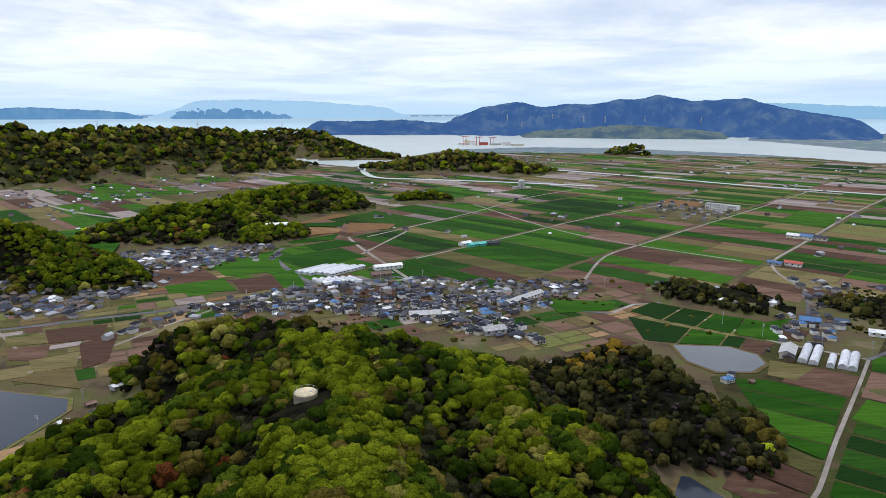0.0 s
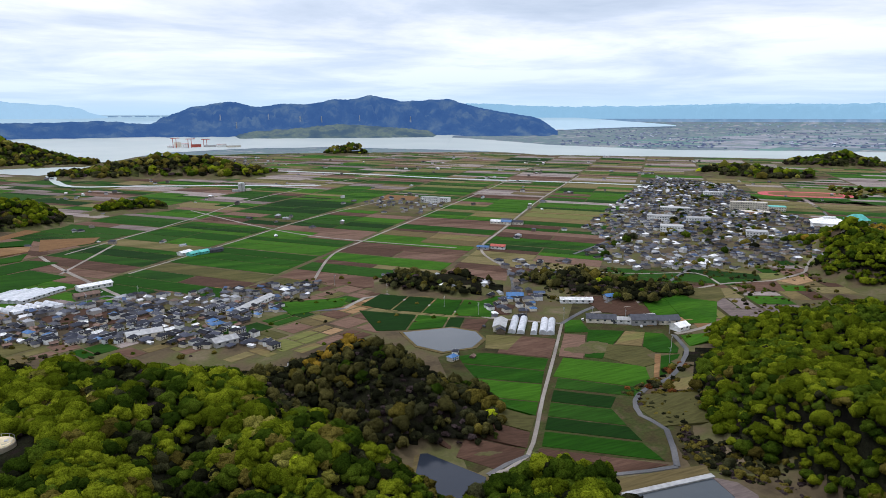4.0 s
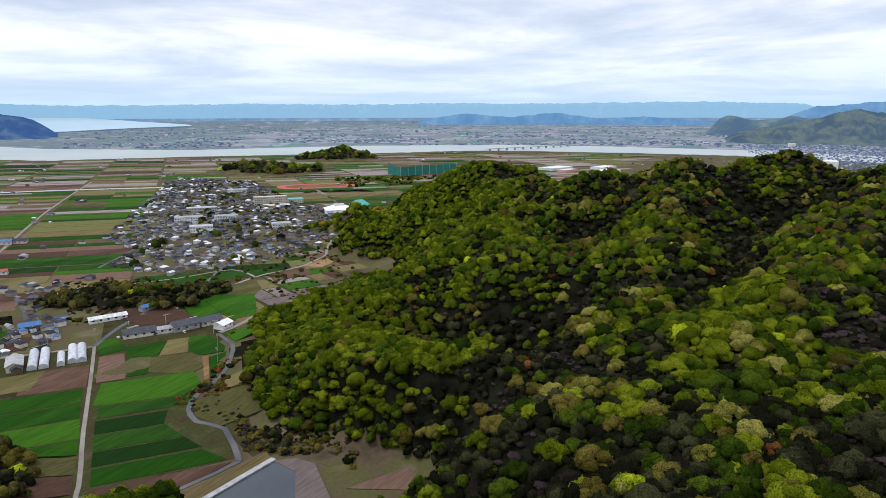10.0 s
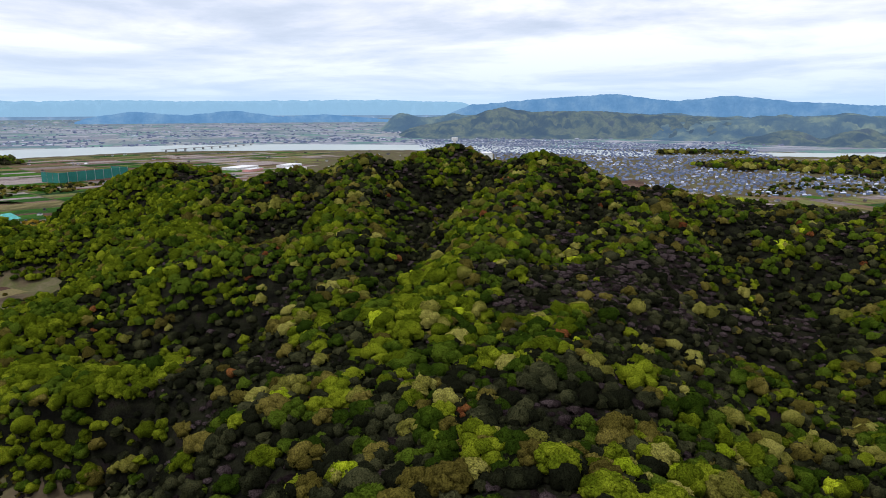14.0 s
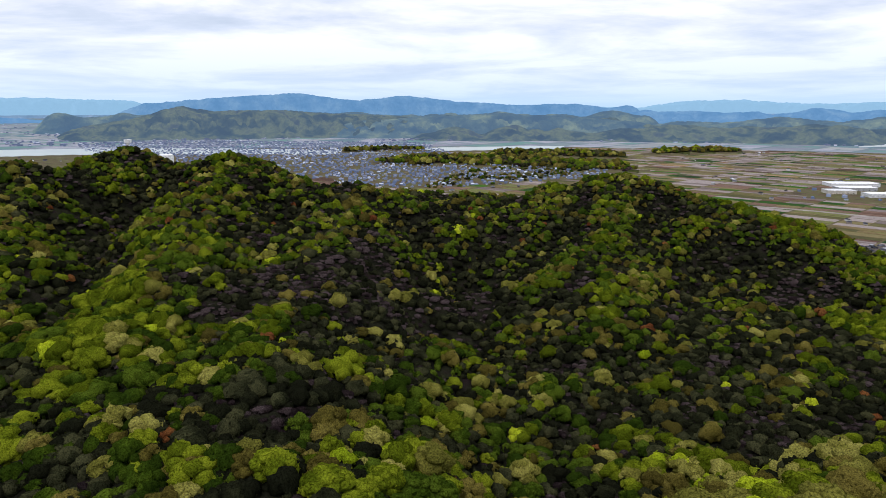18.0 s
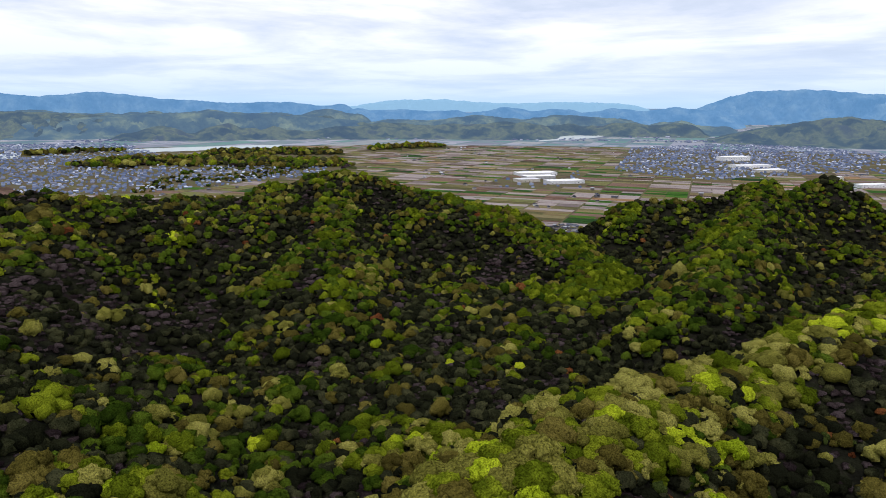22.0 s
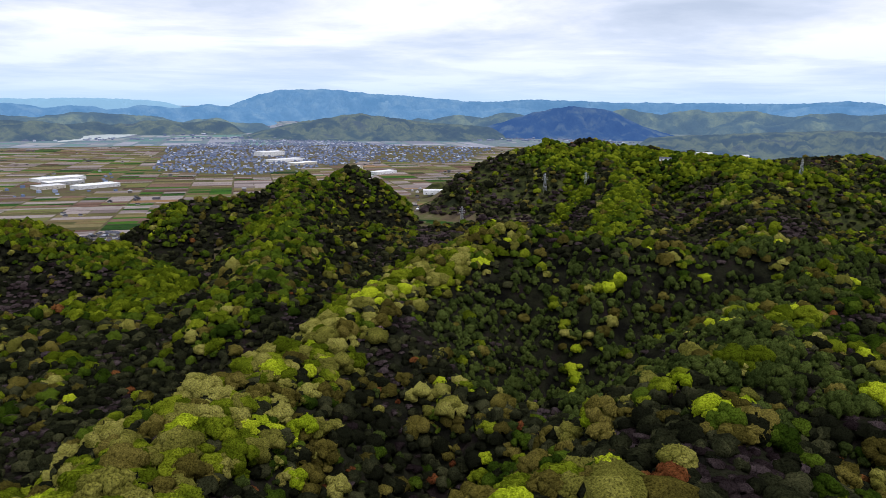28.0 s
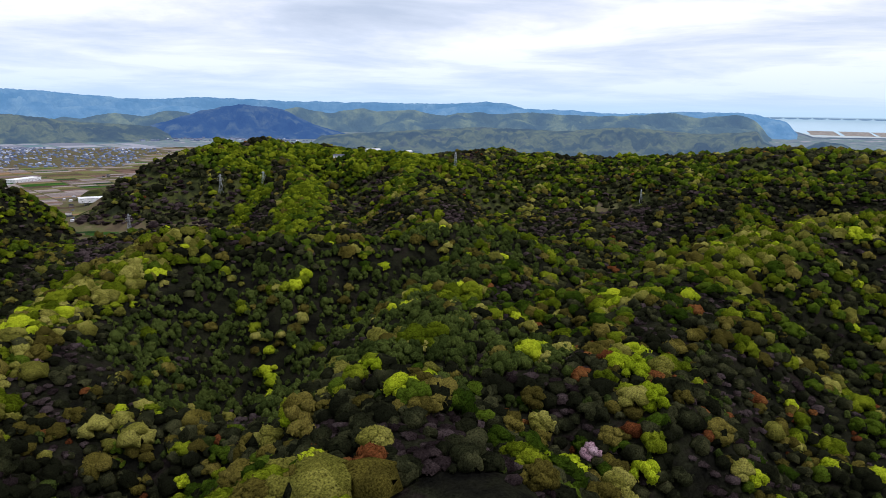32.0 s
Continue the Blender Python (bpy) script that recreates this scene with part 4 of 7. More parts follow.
valley_fields(
    (1, (147.7, 520.5), (186.2, 490.0), (164.7, 457.5), (144.2, 463.6)),
    (0, (187.6, 488.9), (207.4, 474.2), (193.0, 452.3), (166.3, 456.3)),
    (1, (208.8, 473.1), (218.6, 467.6), (201.9, 442.4), (194.3, 451.3)),
    (2, (218.1, 464.5), (234.2, 456.0), (211.3, 429.1), (201.5, 439.6)),
    (2, (260.4, 495.6), (272.6, 482.3), (254.3, 459.6), (243.4, 467.8)),
    (0, (378.2, 453.2), (405.0, 453.0), (436.1, 422.2), (390.7, 377.6), (364.8, 387.0), (362.6, 419.4)),
    (2, (215, 162), (244, 147), (228, 135)),
    (0, (399, 452), (443, 452), (404, 389), (374, 393)),
    (4, (423, 456), (477, 460), (455, 432), (411, 410)),
    (0, (379, 480), (412, 462), (393, 450), (363, 457)),
    (2, (329, 441), (367, 436), (373, 416), (335, 422)),
    (2, (500, 464), (543, 455), (520, 425), (480, 440)),
    (5, (545, 455), (590, 462), (575, 440), (548, 436)),
    (2, (337.5, 483.6), (370.5, 451.8), (358.7, 422.3), (326.8, 435.5)),
    (5, (330.5, 402.9), (354.6, 392.7), (403.7, 410.8), (387.2, 390.5), (339.4, 392.5)),
)
valley_fields(
    (2, (-298, 650), (-262, 706), (-218, 643), (-264, 615)),
    (0, (-261, 720), (-194, 771), (-166, 680), (-216, 655)),
    (3, (-278, 749), (-240, 774), (-218, 765), (-263, 728)),
    (2, (-206, 639), (-172, 660), (-150, 611), (-180, 591)),
    (0, (-174, 667), (-155, 685), (-126, 611), (-146, 605)),
    (0, (-262, 617), (-217, 648), (-189, 600), (-247, 590)),
    (0, (-182, 749), (-125, 798), (-86, 750), (-145, 692)),
    (2, (-95, 601), (-45, 622), (-7, 572), (-64, 554)),
)
valley_fields(
    (0, (-170, 816), (-134, 854), (-101, 827), (-149, 781)),
    (0, (87, 572), (149, 563), (138, 538), (94, 530)),
    (0, (7, 530), (53, 530), (52, 500), (16, 507)),
    (2, (-298, 485), (-258, 499), (-246, 466), (-278, 454)),
    (4, (-316, 466), (-293, 476), (-279, 456), (-303, 447)),
    (2, (-300, 442), (-275, 451), (-261, 421), (-285, 421)),
    (4, (-272, 421), (-247, 437), (-235, 411), (-257, 401)),
    (2, (-256, 454), (-240, 479), (-220, 421), (-229, 406)),
)
valley_fields(
    (3, (-256, 399), (-236, 409), (-214, 375), (-262, 387)),
    (4, (-209, 312), (-204, 327), (-189, 321), (-179, 292), (-195, 297)),
    (5, (-213, 300), (-206, 306), (-185, 289), (-197, 274)),
    (4, (-197, 274), (-184, 287), (-176, 282), (-191, 265)),
    (0, (-531, 916), (-496, 939), (-395, 815), (-368, 719), (-444, 797)),
    (5, (-224, 964), (-167, 1074), (-147, 1062), (-190, 1000)),
    (0, (-226, 940), (-147, 1000), (-145, 954), (-208, 894)),
    (5, (-206, 886), (-143, 944), (-142, 908), (-201, 846)),
)
valley_fields(
    (0, (-198, 834), (-140, 899), (-141, 853), (-186, 827)),
    (5, (-139, 990), (-70, 979), (-75, 940), (-130, 903)),
)

# ---------------------------------------------------------------- trees
def ico(sub):
    bm = bmesh.new()
    bmesh.ops.create_icosphere(bm, subdivisions=sub, radius=1)
    v = np.array([p.co[:] for p in bm.verts])
    f = np.array([[p.index for p in q.verts] for q in bm.faces])
    bm.free()
    return v, f


ICO = {k: ico(k) for k in (1, 2, 3)}


def flakes(r, n, spots, normals, size, thin=1.0):
    """Small bent leaf sprays, two triangles each, at those spots."""
    k = r.integers(0, len(spots), n)
    p, nm = spots[k] + normals[k] * size * r.uniform(-0.2, 0.9, (n, 1)), normals[k] + r.normal(0, 0.8, (n, 3))
    nm /= np.linalg.norm(nm, axis=1, keepdims=True)
    t = np.cross(nm, r.normal(0, 1, (n, 3)))
    t /= np.linalg.norm(t, axis=1, keepdims=True)
    b = np.cross(nm, t)
    s = size * r.uniform(0.6, 1.3, (n, 1))
    v = np.stack([p - t * s, p + b * s * 0.7 * thin + nm * s * 0.3, p + t * s, p - b * s * 0.7 * thin + nm * s * 0.15], 1).reshape(-1, 3)
    i = np.arange(n)[:, None] * 4
    f = np.concatenate([i + [0, 2, 1], i + [0, 3, 2]])
    return v, f


def crown(seed, sub, puffs, n_flakes, flake, tall=0.8, cone=0.0, low=-0.1, round_puff=0.40):
    """A crown about one across the half: leafy puffs heaped over a dome, dark gaps between them, leaf sprays on their outline. Base at z = 0."""
    r = np.random.default_rng(seed)
    bv, bf = ICO[sub]
    vs, fs, ns, base = [], [], [], 0
    start = r.uniform(0, 6.28)
    for k in range(puffs):
        up = 1 - (1 - low) * (k + 0.35) / puffs
        a = start + k * 2.39996 + r.normal(0, 0.2)
        ring = math.sqrt(max(0.0, 1 - up * up))
        way = np.array([ring * math.cos(a), ring * math.sin(a), up])
        size = round_puff * r.uniform(0.78, 1.22) * (1.0 + 0.9 / puffs)
        v = bv * (1 + r.normal(0, 0.15, (len(bv), 1))) * size
        v[:, 2] *= 0.82
        keep = ((bv[bf].mean(1) @ way) > -0.35) & (bv[bf].mean(1)[:, 2] > -0.62)
        c = way * (1 - size * 0.85) * r.uniform(0.86, 1.06)
        if cone:
            c[:2] *= np.clip(1 - cone * (c[2] + 0.1), 0.15, 1.2)
        vs.append(v + c)
        ns.append(bv)
        fs.append(bf[keep] + base)
        base += len(bv)
    v, nm, f = np.vstack(vs), np.vstack(ns), np.vstack(fs)
    used = np.unique(f)
    index = np.zeros(len(v), int)
    index[used] = np.arange(len(used))
    v, nm, f = v[used], nm[used], index[f]
    outer = np.linalg.norm(v, axis=1) > 0.55
    if n_flakes:
        fv, ff = flakes(r, n_flakes, v[outer], nm[outer], flake)
        f = np.vstack([f, ff + len(v)])
        v = np.vstack([v, fv])
    v = v * np.array([r.uniform(0.88, 1.12), 1, tall])
    v[:, 2] += 0.35 * tall
    return v, f


def twigs(seed, n):
    """A leafless crown: many thin up-spread twigs."""
    r = np.random.default_rng(seed)
    d = r.normal(0, 1, (n, 3))
    d[:, 2] = np.abs(d[:, 2]) + 0.25
    d /= np.linalg.norm(d, axis=1, keepdims=True)
    a = d * r.uniform(0.1, 0.55, (n, 1))
    e = d * r.uniform(0.75, 1.05, (n, 1)) + r.normal(0, 0.12, (n, 3))
    s = np.cross(d, r.normal(0, 1, (n, 3)))
    s /= np.linalg.norm(s, axis=1, keepdims=True)
    v = np.stack([a - s * 0.03, a + s * 0.03, e], 1).reshape(-1, 3)
    v[:, 2] = v[:, 2] * 0.9
    return v, np.arange(3 * n).reshape(-1, 3)


KINDS = ["lime", "green", "deep", "olive", "bare", "vivid", "pale", "rust", "pine", "bamboo", "gold", "blossom"]
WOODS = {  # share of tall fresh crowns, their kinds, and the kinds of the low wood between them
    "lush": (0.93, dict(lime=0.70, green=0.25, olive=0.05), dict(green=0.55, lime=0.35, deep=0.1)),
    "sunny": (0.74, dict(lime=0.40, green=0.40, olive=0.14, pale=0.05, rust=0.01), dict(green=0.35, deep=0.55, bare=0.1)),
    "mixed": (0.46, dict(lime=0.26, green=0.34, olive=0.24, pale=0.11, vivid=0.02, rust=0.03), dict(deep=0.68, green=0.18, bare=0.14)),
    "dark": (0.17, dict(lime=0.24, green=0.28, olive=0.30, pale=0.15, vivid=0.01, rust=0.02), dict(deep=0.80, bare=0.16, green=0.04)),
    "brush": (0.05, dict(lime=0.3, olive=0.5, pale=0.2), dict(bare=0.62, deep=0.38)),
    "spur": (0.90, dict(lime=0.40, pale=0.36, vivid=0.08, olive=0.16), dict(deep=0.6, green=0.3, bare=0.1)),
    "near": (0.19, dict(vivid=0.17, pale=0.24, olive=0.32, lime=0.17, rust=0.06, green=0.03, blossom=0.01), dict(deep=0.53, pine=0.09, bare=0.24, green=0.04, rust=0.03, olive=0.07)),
    "pines": (0.72, dict(pine=0.84, olive=0.06, pale=0.04, vivid=0.02, lime=0.04), dict(pine=0.86, deep=0.10, bare=0.04)),
    "grove": (0.42, dict(bamboo=0.72, olive=0.2, green=0.08), dict(deep=0.75, bare=0.15, pine=0.1)),
    "range": (0.70, dict(olive=0.42, green=0.30, lime=0.16, pale=0.12), dict(deep=0.8, bare=0.2)),
    "golden": (0.90, dict(gold=0.85, bamboo=0.15), dict(deep=1.0)),
}
BELTS = []


def belt(kind, width, *line):
    BELTS.append((kind, width, np.array(line, float)))


belt("lush", 22, (395, 20), (300, 28), (250, 29))
belt("sunny", 20, (445, -36), (299, -1), (240, 0))
belt("mixed", 26, (240, 60), (190, 20), (190, -30))
belt("dark", 17, (259, 113), (336, 101), (377, 78))
belt("dark", 15, (175, -18), (239, -45), (291, -76))
belt("brush", 50, (350, -55), (378, -106), (430, -180))
belt("mixed", 14, (434, -70), (452, -112))
belt("mixed", 34, (247, -120), (215, -141))
belt("sunny", 25, (470, -545), (378, -525), (319, -494))
belt("lush", 26, (329, -549), (280, -516), (265, -426))
belt("mixed", 30, (592, -374), (544, -311))
belt("brush", 24, (326, -462), (380, -474))
belt("mixed", 36, (20, -400), (-30, -430), (-80, -420))
belt("pines", 58, (-3, -365), (-61, -338), (-86, -250))
belt("pines", 50, (-148, -395), (-175, -400))
belt("pines", 40, (-100, -300), (-148, -330))
belt("sunny", 16, (-128, -302), (-161, -282), (-163, -238))
belt("mixed", 40, (-161, -282), (-220, -320), (-282, -311))
belt("spur", 26, (-282, -311), (-426, -364), (-556, -337))
belt("brush", 90, (-430, -640), (-600, -760))
belt("sunny", 42, (-655, -1257), (-660, -1073), (-747, -1037), (-782, -888), (-801, -797))
belt("lush", 60, (-80, -1107), (-207, -1148), (-318, -1049), (-379, -980))
belt("lush", 20, (-110, -1053), (-89, -930), (-70, -890))
belt("lush", 26, (-195, -1083), (-121, -746), (-95, -693))
belt("sunny", 24, (-311, -914), (-236, -798), (-211, -786))
belt("brush", 36, (-220, -590), (-250, -640))
belt("spur", 20, (79, -109), (86, -158), (88, -213), (80, -279), (58, -365), (8, -450))
belt("spur", 26, (150, -165), (128, -190), (95, -230))
belt("golden", 22, (86, 388), (92, 388))
belt("golden", 30, (915, 560), (965, 562))


def woodland(x, y, z):
    """Which mix of trees grows at those places."""
    b = np.degrees(np.arctan2(x, y)) % 360
    b = np.where(b > 300, b - 360, b)
    d = np.hypot(x, y)
    n = wave(x, y, 75.0, 1.3)
    n2 = wave(x, y, 30.0, 4.2)
    # hollows get darker kinds, which also put the relief's shade into leaf colour
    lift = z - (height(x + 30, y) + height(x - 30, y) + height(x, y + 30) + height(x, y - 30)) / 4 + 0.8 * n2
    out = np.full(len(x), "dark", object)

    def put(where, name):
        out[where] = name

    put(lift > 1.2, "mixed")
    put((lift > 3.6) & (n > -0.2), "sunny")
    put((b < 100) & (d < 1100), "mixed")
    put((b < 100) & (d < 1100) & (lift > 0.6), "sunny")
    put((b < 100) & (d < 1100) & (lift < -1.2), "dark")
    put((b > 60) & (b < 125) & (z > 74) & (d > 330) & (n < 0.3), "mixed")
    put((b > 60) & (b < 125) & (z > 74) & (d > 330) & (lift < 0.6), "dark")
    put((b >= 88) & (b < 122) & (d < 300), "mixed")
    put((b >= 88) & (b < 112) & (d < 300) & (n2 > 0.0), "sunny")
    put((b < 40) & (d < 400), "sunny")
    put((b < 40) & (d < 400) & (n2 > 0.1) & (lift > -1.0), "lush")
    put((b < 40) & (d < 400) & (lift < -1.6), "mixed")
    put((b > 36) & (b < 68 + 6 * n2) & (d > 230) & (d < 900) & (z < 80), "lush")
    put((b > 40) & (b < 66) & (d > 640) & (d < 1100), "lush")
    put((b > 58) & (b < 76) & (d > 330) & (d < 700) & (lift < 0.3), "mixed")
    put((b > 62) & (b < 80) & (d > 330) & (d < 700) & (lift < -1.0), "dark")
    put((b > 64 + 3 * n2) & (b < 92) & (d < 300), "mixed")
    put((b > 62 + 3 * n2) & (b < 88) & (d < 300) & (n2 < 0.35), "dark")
    put((b > 150) & (d < 320), "near")
    put((b > 150) & (d < 320) & (n2 + 0.4 * n > 0.75), "mixed")
    put((b > 128) & (b <= 150) & (d < 300), "dark")
    put((b > 196) & (d > 560) & (lift < 2.6), "dark")
    put((b > 172) & (b < 204) & (d > 640) & (d < 1500), "dark")
    put((b > 172) & (b < 204) & (d > 640) & (d < 1500) & (lift < 1.5), "brush")
    put((b > 100) & (b < 150) & (d > 1500), "range")
    put((b > -60) & (b < 16) & (y > 320) & (y < 420), "mixed")
    put((x > 40) & (x < 165) & (y > 265) & (y < 430), "grove")
    put((d > 500) & (d < 680) & (b > 15) & (b < 45), "grove")
    put((d > 640) & (b < 0) & (d < 1300), "lush")
    put((d > 640) & (b < 0) & (d < 1300) & (lift < 1.0), "mixed")
    put((d > 1400) & (b < 30), "range")
    put((d > 1400) & (b < 30) & (n2 < -0.5), "dark")
    for kind, width, line in BELTS:
        seg = np.full(len(x), 1e9)
        for p0, p1 in zip(line, line[1:]):
            e = p1 - p0
            s = np.clip(((x - p0[0]) * e[0] + (y - p0[1]) * e[1]) / (e @ e), 0, 1)
            seg = np.minimum(seg, np.hypot(x - p0[0] - s * e[0], y - p0[1] - s * e[1]))
        put(seg < width * (1 + 0.4 * n2), kind)
    return out


CLEAR = [[(236, 250), (262, 262), (285, 290), (314, 303), (340, 325), (356, 362), (338, 374), (300, 332), (255, 308), (230, 280)], POOLS["reservoir"][0], POOLS["dark_pond"][0], POOLS["pond"][0], POOLS["lake"][0]] + [TOWNS[k] for k in ("gap", "gap_north", "east", "row")]


def hidden(x, y, z):
    """How far a place lies below the slopes that stand before it."""
    need = np.full(len(x), -1e9)
    for s in np.linspace(0.12, 0.95, 20):
        need = np.maximum(need, EYE + (height(x * s, y * s) + 5 - EYE) / s)
    return need - z


def scatter(d0, d1, pitch, low=3.0):
    """Jittered places on the wooded slopes between two distances; the far sides of the hills are planted thinner."""
    g = np.arange(-d1, d1, pitch)
    x, y = np.meshgrid(g, g)
    x = (x + (np.arange(len(g)) % 2)[:, None] * pitch / 2).ravel()
    y = y.ravel()
    d = np.hypot(x, y)
    b = np.degrees(np.arctan2(x, y)) % 360
    ok = (d >= d0) & (d < d1) & ((b < 237) | (b > 324))
    x, y = x[ok], y[ok]
    x = x + rng.uniform(-0.45, 0.45, len(x)) * pitch
    y = y + rng.uniform(-0.45, 0.45, len(y)) * pitch
    z = height(x, y)
    ok = z > low
    for c in CLEAR:
        ok &= ~inside(c, x, y)
    ok &= (np.hypot(x + 53, y - 245) > 9) & (np.hypot(x + 50, y - 233) > 11)
    x, y, z = x[ok], y[ok], z[ok]
    ok = (hidden(x, y, z) < 5) | (rng.random(len(x)) < 0.02)
    return x[ok], y[ok], z[ok]


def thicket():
    """The low evergreen wood between the crowns: one sheet of small domes, its near-black holding the shade there."""
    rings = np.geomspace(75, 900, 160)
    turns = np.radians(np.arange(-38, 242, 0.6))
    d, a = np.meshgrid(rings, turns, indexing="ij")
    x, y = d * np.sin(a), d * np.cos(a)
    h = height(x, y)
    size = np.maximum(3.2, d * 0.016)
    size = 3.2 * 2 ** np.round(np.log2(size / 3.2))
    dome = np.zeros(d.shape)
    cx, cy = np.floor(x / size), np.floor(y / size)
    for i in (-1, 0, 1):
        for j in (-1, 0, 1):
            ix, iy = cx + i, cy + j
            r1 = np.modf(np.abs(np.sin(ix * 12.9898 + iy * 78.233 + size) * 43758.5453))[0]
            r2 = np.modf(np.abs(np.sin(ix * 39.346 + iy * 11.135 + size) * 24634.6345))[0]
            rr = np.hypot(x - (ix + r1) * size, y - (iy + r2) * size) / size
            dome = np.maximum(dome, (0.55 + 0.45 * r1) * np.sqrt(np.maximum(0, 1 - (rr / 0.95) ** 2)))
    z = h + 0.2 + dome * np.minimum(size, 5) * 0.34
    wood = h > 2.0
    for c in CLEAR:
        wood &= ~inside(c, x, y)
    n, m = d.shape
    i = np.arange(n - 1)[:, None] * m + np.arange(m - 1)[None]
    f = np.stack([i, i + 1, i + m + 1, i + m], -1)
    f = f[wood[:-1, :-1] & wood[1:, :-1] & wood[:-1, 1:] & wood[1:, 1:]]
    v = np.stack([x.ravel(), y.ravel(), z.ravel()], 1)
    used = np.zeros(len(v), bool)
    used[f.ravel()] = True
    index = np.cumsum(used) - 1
    tagged(new("thicket", mesh_from("thicket", v[used], index[f], [THICKET_SHADE], smooth=True)), "evergreen thicket under the taller trees, its dark colour holding their shade", "undergrowth", kind="stuff")


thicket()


def tinted(me, values):
    """Gives each vertex the number of its tree, by which trees of a kind differ."""
    me.attributes.new("tree", "FLOAT", "POINT").data.foreach_set("value", np.asarray(values, np.float32))
    return me


def spread(name, places, kinds, shapes, size, label, smooth=True):
    """One joined sheet of trees of one leaf colour: turned and scaled copies of the shapes."""
    x, y, z = places
    vs, fs, tint, base = [], [], [], 0
    which = rng.integers(0, len(shapes), len(x))
    for s, (v, f) in enumerate(shapes):
        m = which == s
        k = int(m.sum())
        if not k:
            continue
        a = rng.uniform(0, 2 * np.pi, k)
        sc = size * rng.choice([0.62, 0.8, 1.0, 1.15, 1.4], k, p=[0.18, 0.24, 0.28, 0.2, 0.10]) * rng.uniform(0.9, 1.1, k)
        st = sc * rng.uniform(0.85, 1.2, k)
        ca, sa = np.cos(a)[:, None], np.sin(a)[:, None]
        p = np.stack([(v[None, :, 0] * ca - v[None, :, 1] * sa) * sc[:, None] + x[m][:, None],
                      (v[None, :, 0] * sa + v[None, :, 1] * ca) * sc[:, None] + y[m][:, None],
                      v[None, :, 2] * st[:, None] + (z[m] + 0.4 + 0.22 * sc)[:, None]], 2).reshape(-1, 3)
        f2 = (f[None] + (np.arange(k) * len(v))[:, None, None]).reshape(-1, 3) + base
        base += len(p)
        vs.append(p)
        fs.append(f2)
        tint.append(np.repeat(rng.random(k), len(v)))
    if vs:
        tagged(new(name, tinted(mesh_from(name, placed(np.vstack(vs)), np.vstack(fs), [LEAF[kinds]], smooth=smooth), np.concatenate(tint))), label, "trees", kind="stuff")


WORDS = dict(lime="fresh yellow green", green="bright green", deep="dark evergreen", olive="olive brown", bare="leafless grey brown", vivid="glowing lime", pale="pale creamy green",
             rust="rust red", pine="dark pine", bamboo="ochre bamboo", gold="golden orange", blossom="pink blossoming")


def shapes_for(kind, level):
    """Crowns of that kind, plainer with the distance (0 to 4; 5 for the low wood close by)."""
    sub, puffs, sprays, spray = ((2, 8, 80, 0.085), (2, 4, 18, 0.13), (1, 4, 5, 0.18), (1, 3, 0, 0.3), (1, 2, 0, 0.3), (2, 2, 16, 0.16))[level]
    low = (-0.3, -0.3, -0.25, 0.0, 0.0, -0.1)[level]
    heap = (0.42, 0.52, 0.54, 0.62, 0.72, 0.62)[level]
    if kind == "bare":
        r = []
        for k in range(3):
            v1, f1 = crown(90 + k, 1, (6, 4, 3, 2, 1, 2)[level], (30, 8, 2, 0, 0, 8)[level], 0.14, 0.6, 0, low, heap)
            v1 = v1 * 0.8
            v2, f2 = twigs(40 + k, (130, 24, 6, 2, 1, 40)[level])
            r.append((np.vstack([v1, v2]), np.vstack([f1, f2 + len(v1)])))
        return r
    if kind == "pine":
        return [crown(200 + k, sub, puffs, sprays, spray, 1.35, 0.6, low, heap * 0.85) for k in range(3)]
    if kind == "bamboo":
        return [crown(300 + k, sub, puffs, sprays, spray * 1.2, 1.4, 0.3, low, heap * 0.9) for k in range(3)]
    if kind == "deep":
        return [crown(400 + k, sub, max(2, puffs * 2 // 3), sprays, spray, rng.uniform(0.8, 1.05), 0.1, low, heap * 1.1) for k in range(5)]
    return [crown(100 + k + 10 * level, sub, puffs, sprays, spray, rng.uniform(0.85, 1.08), 0, low, heap) for k in range(6)]


SERIES = ["vivid", "pale", "lime", "gold", "olive", "rust", "green", "blossom", "bamboo", "pine", "deep", "bare"]  # like beside like
GROWN = dict(vivid=0.95, pale=1.08, lime=1.05, rust=0.8, blossom=0.85, olive=1.0, bamboo=0.85, gold=0.9, pine=0.72)


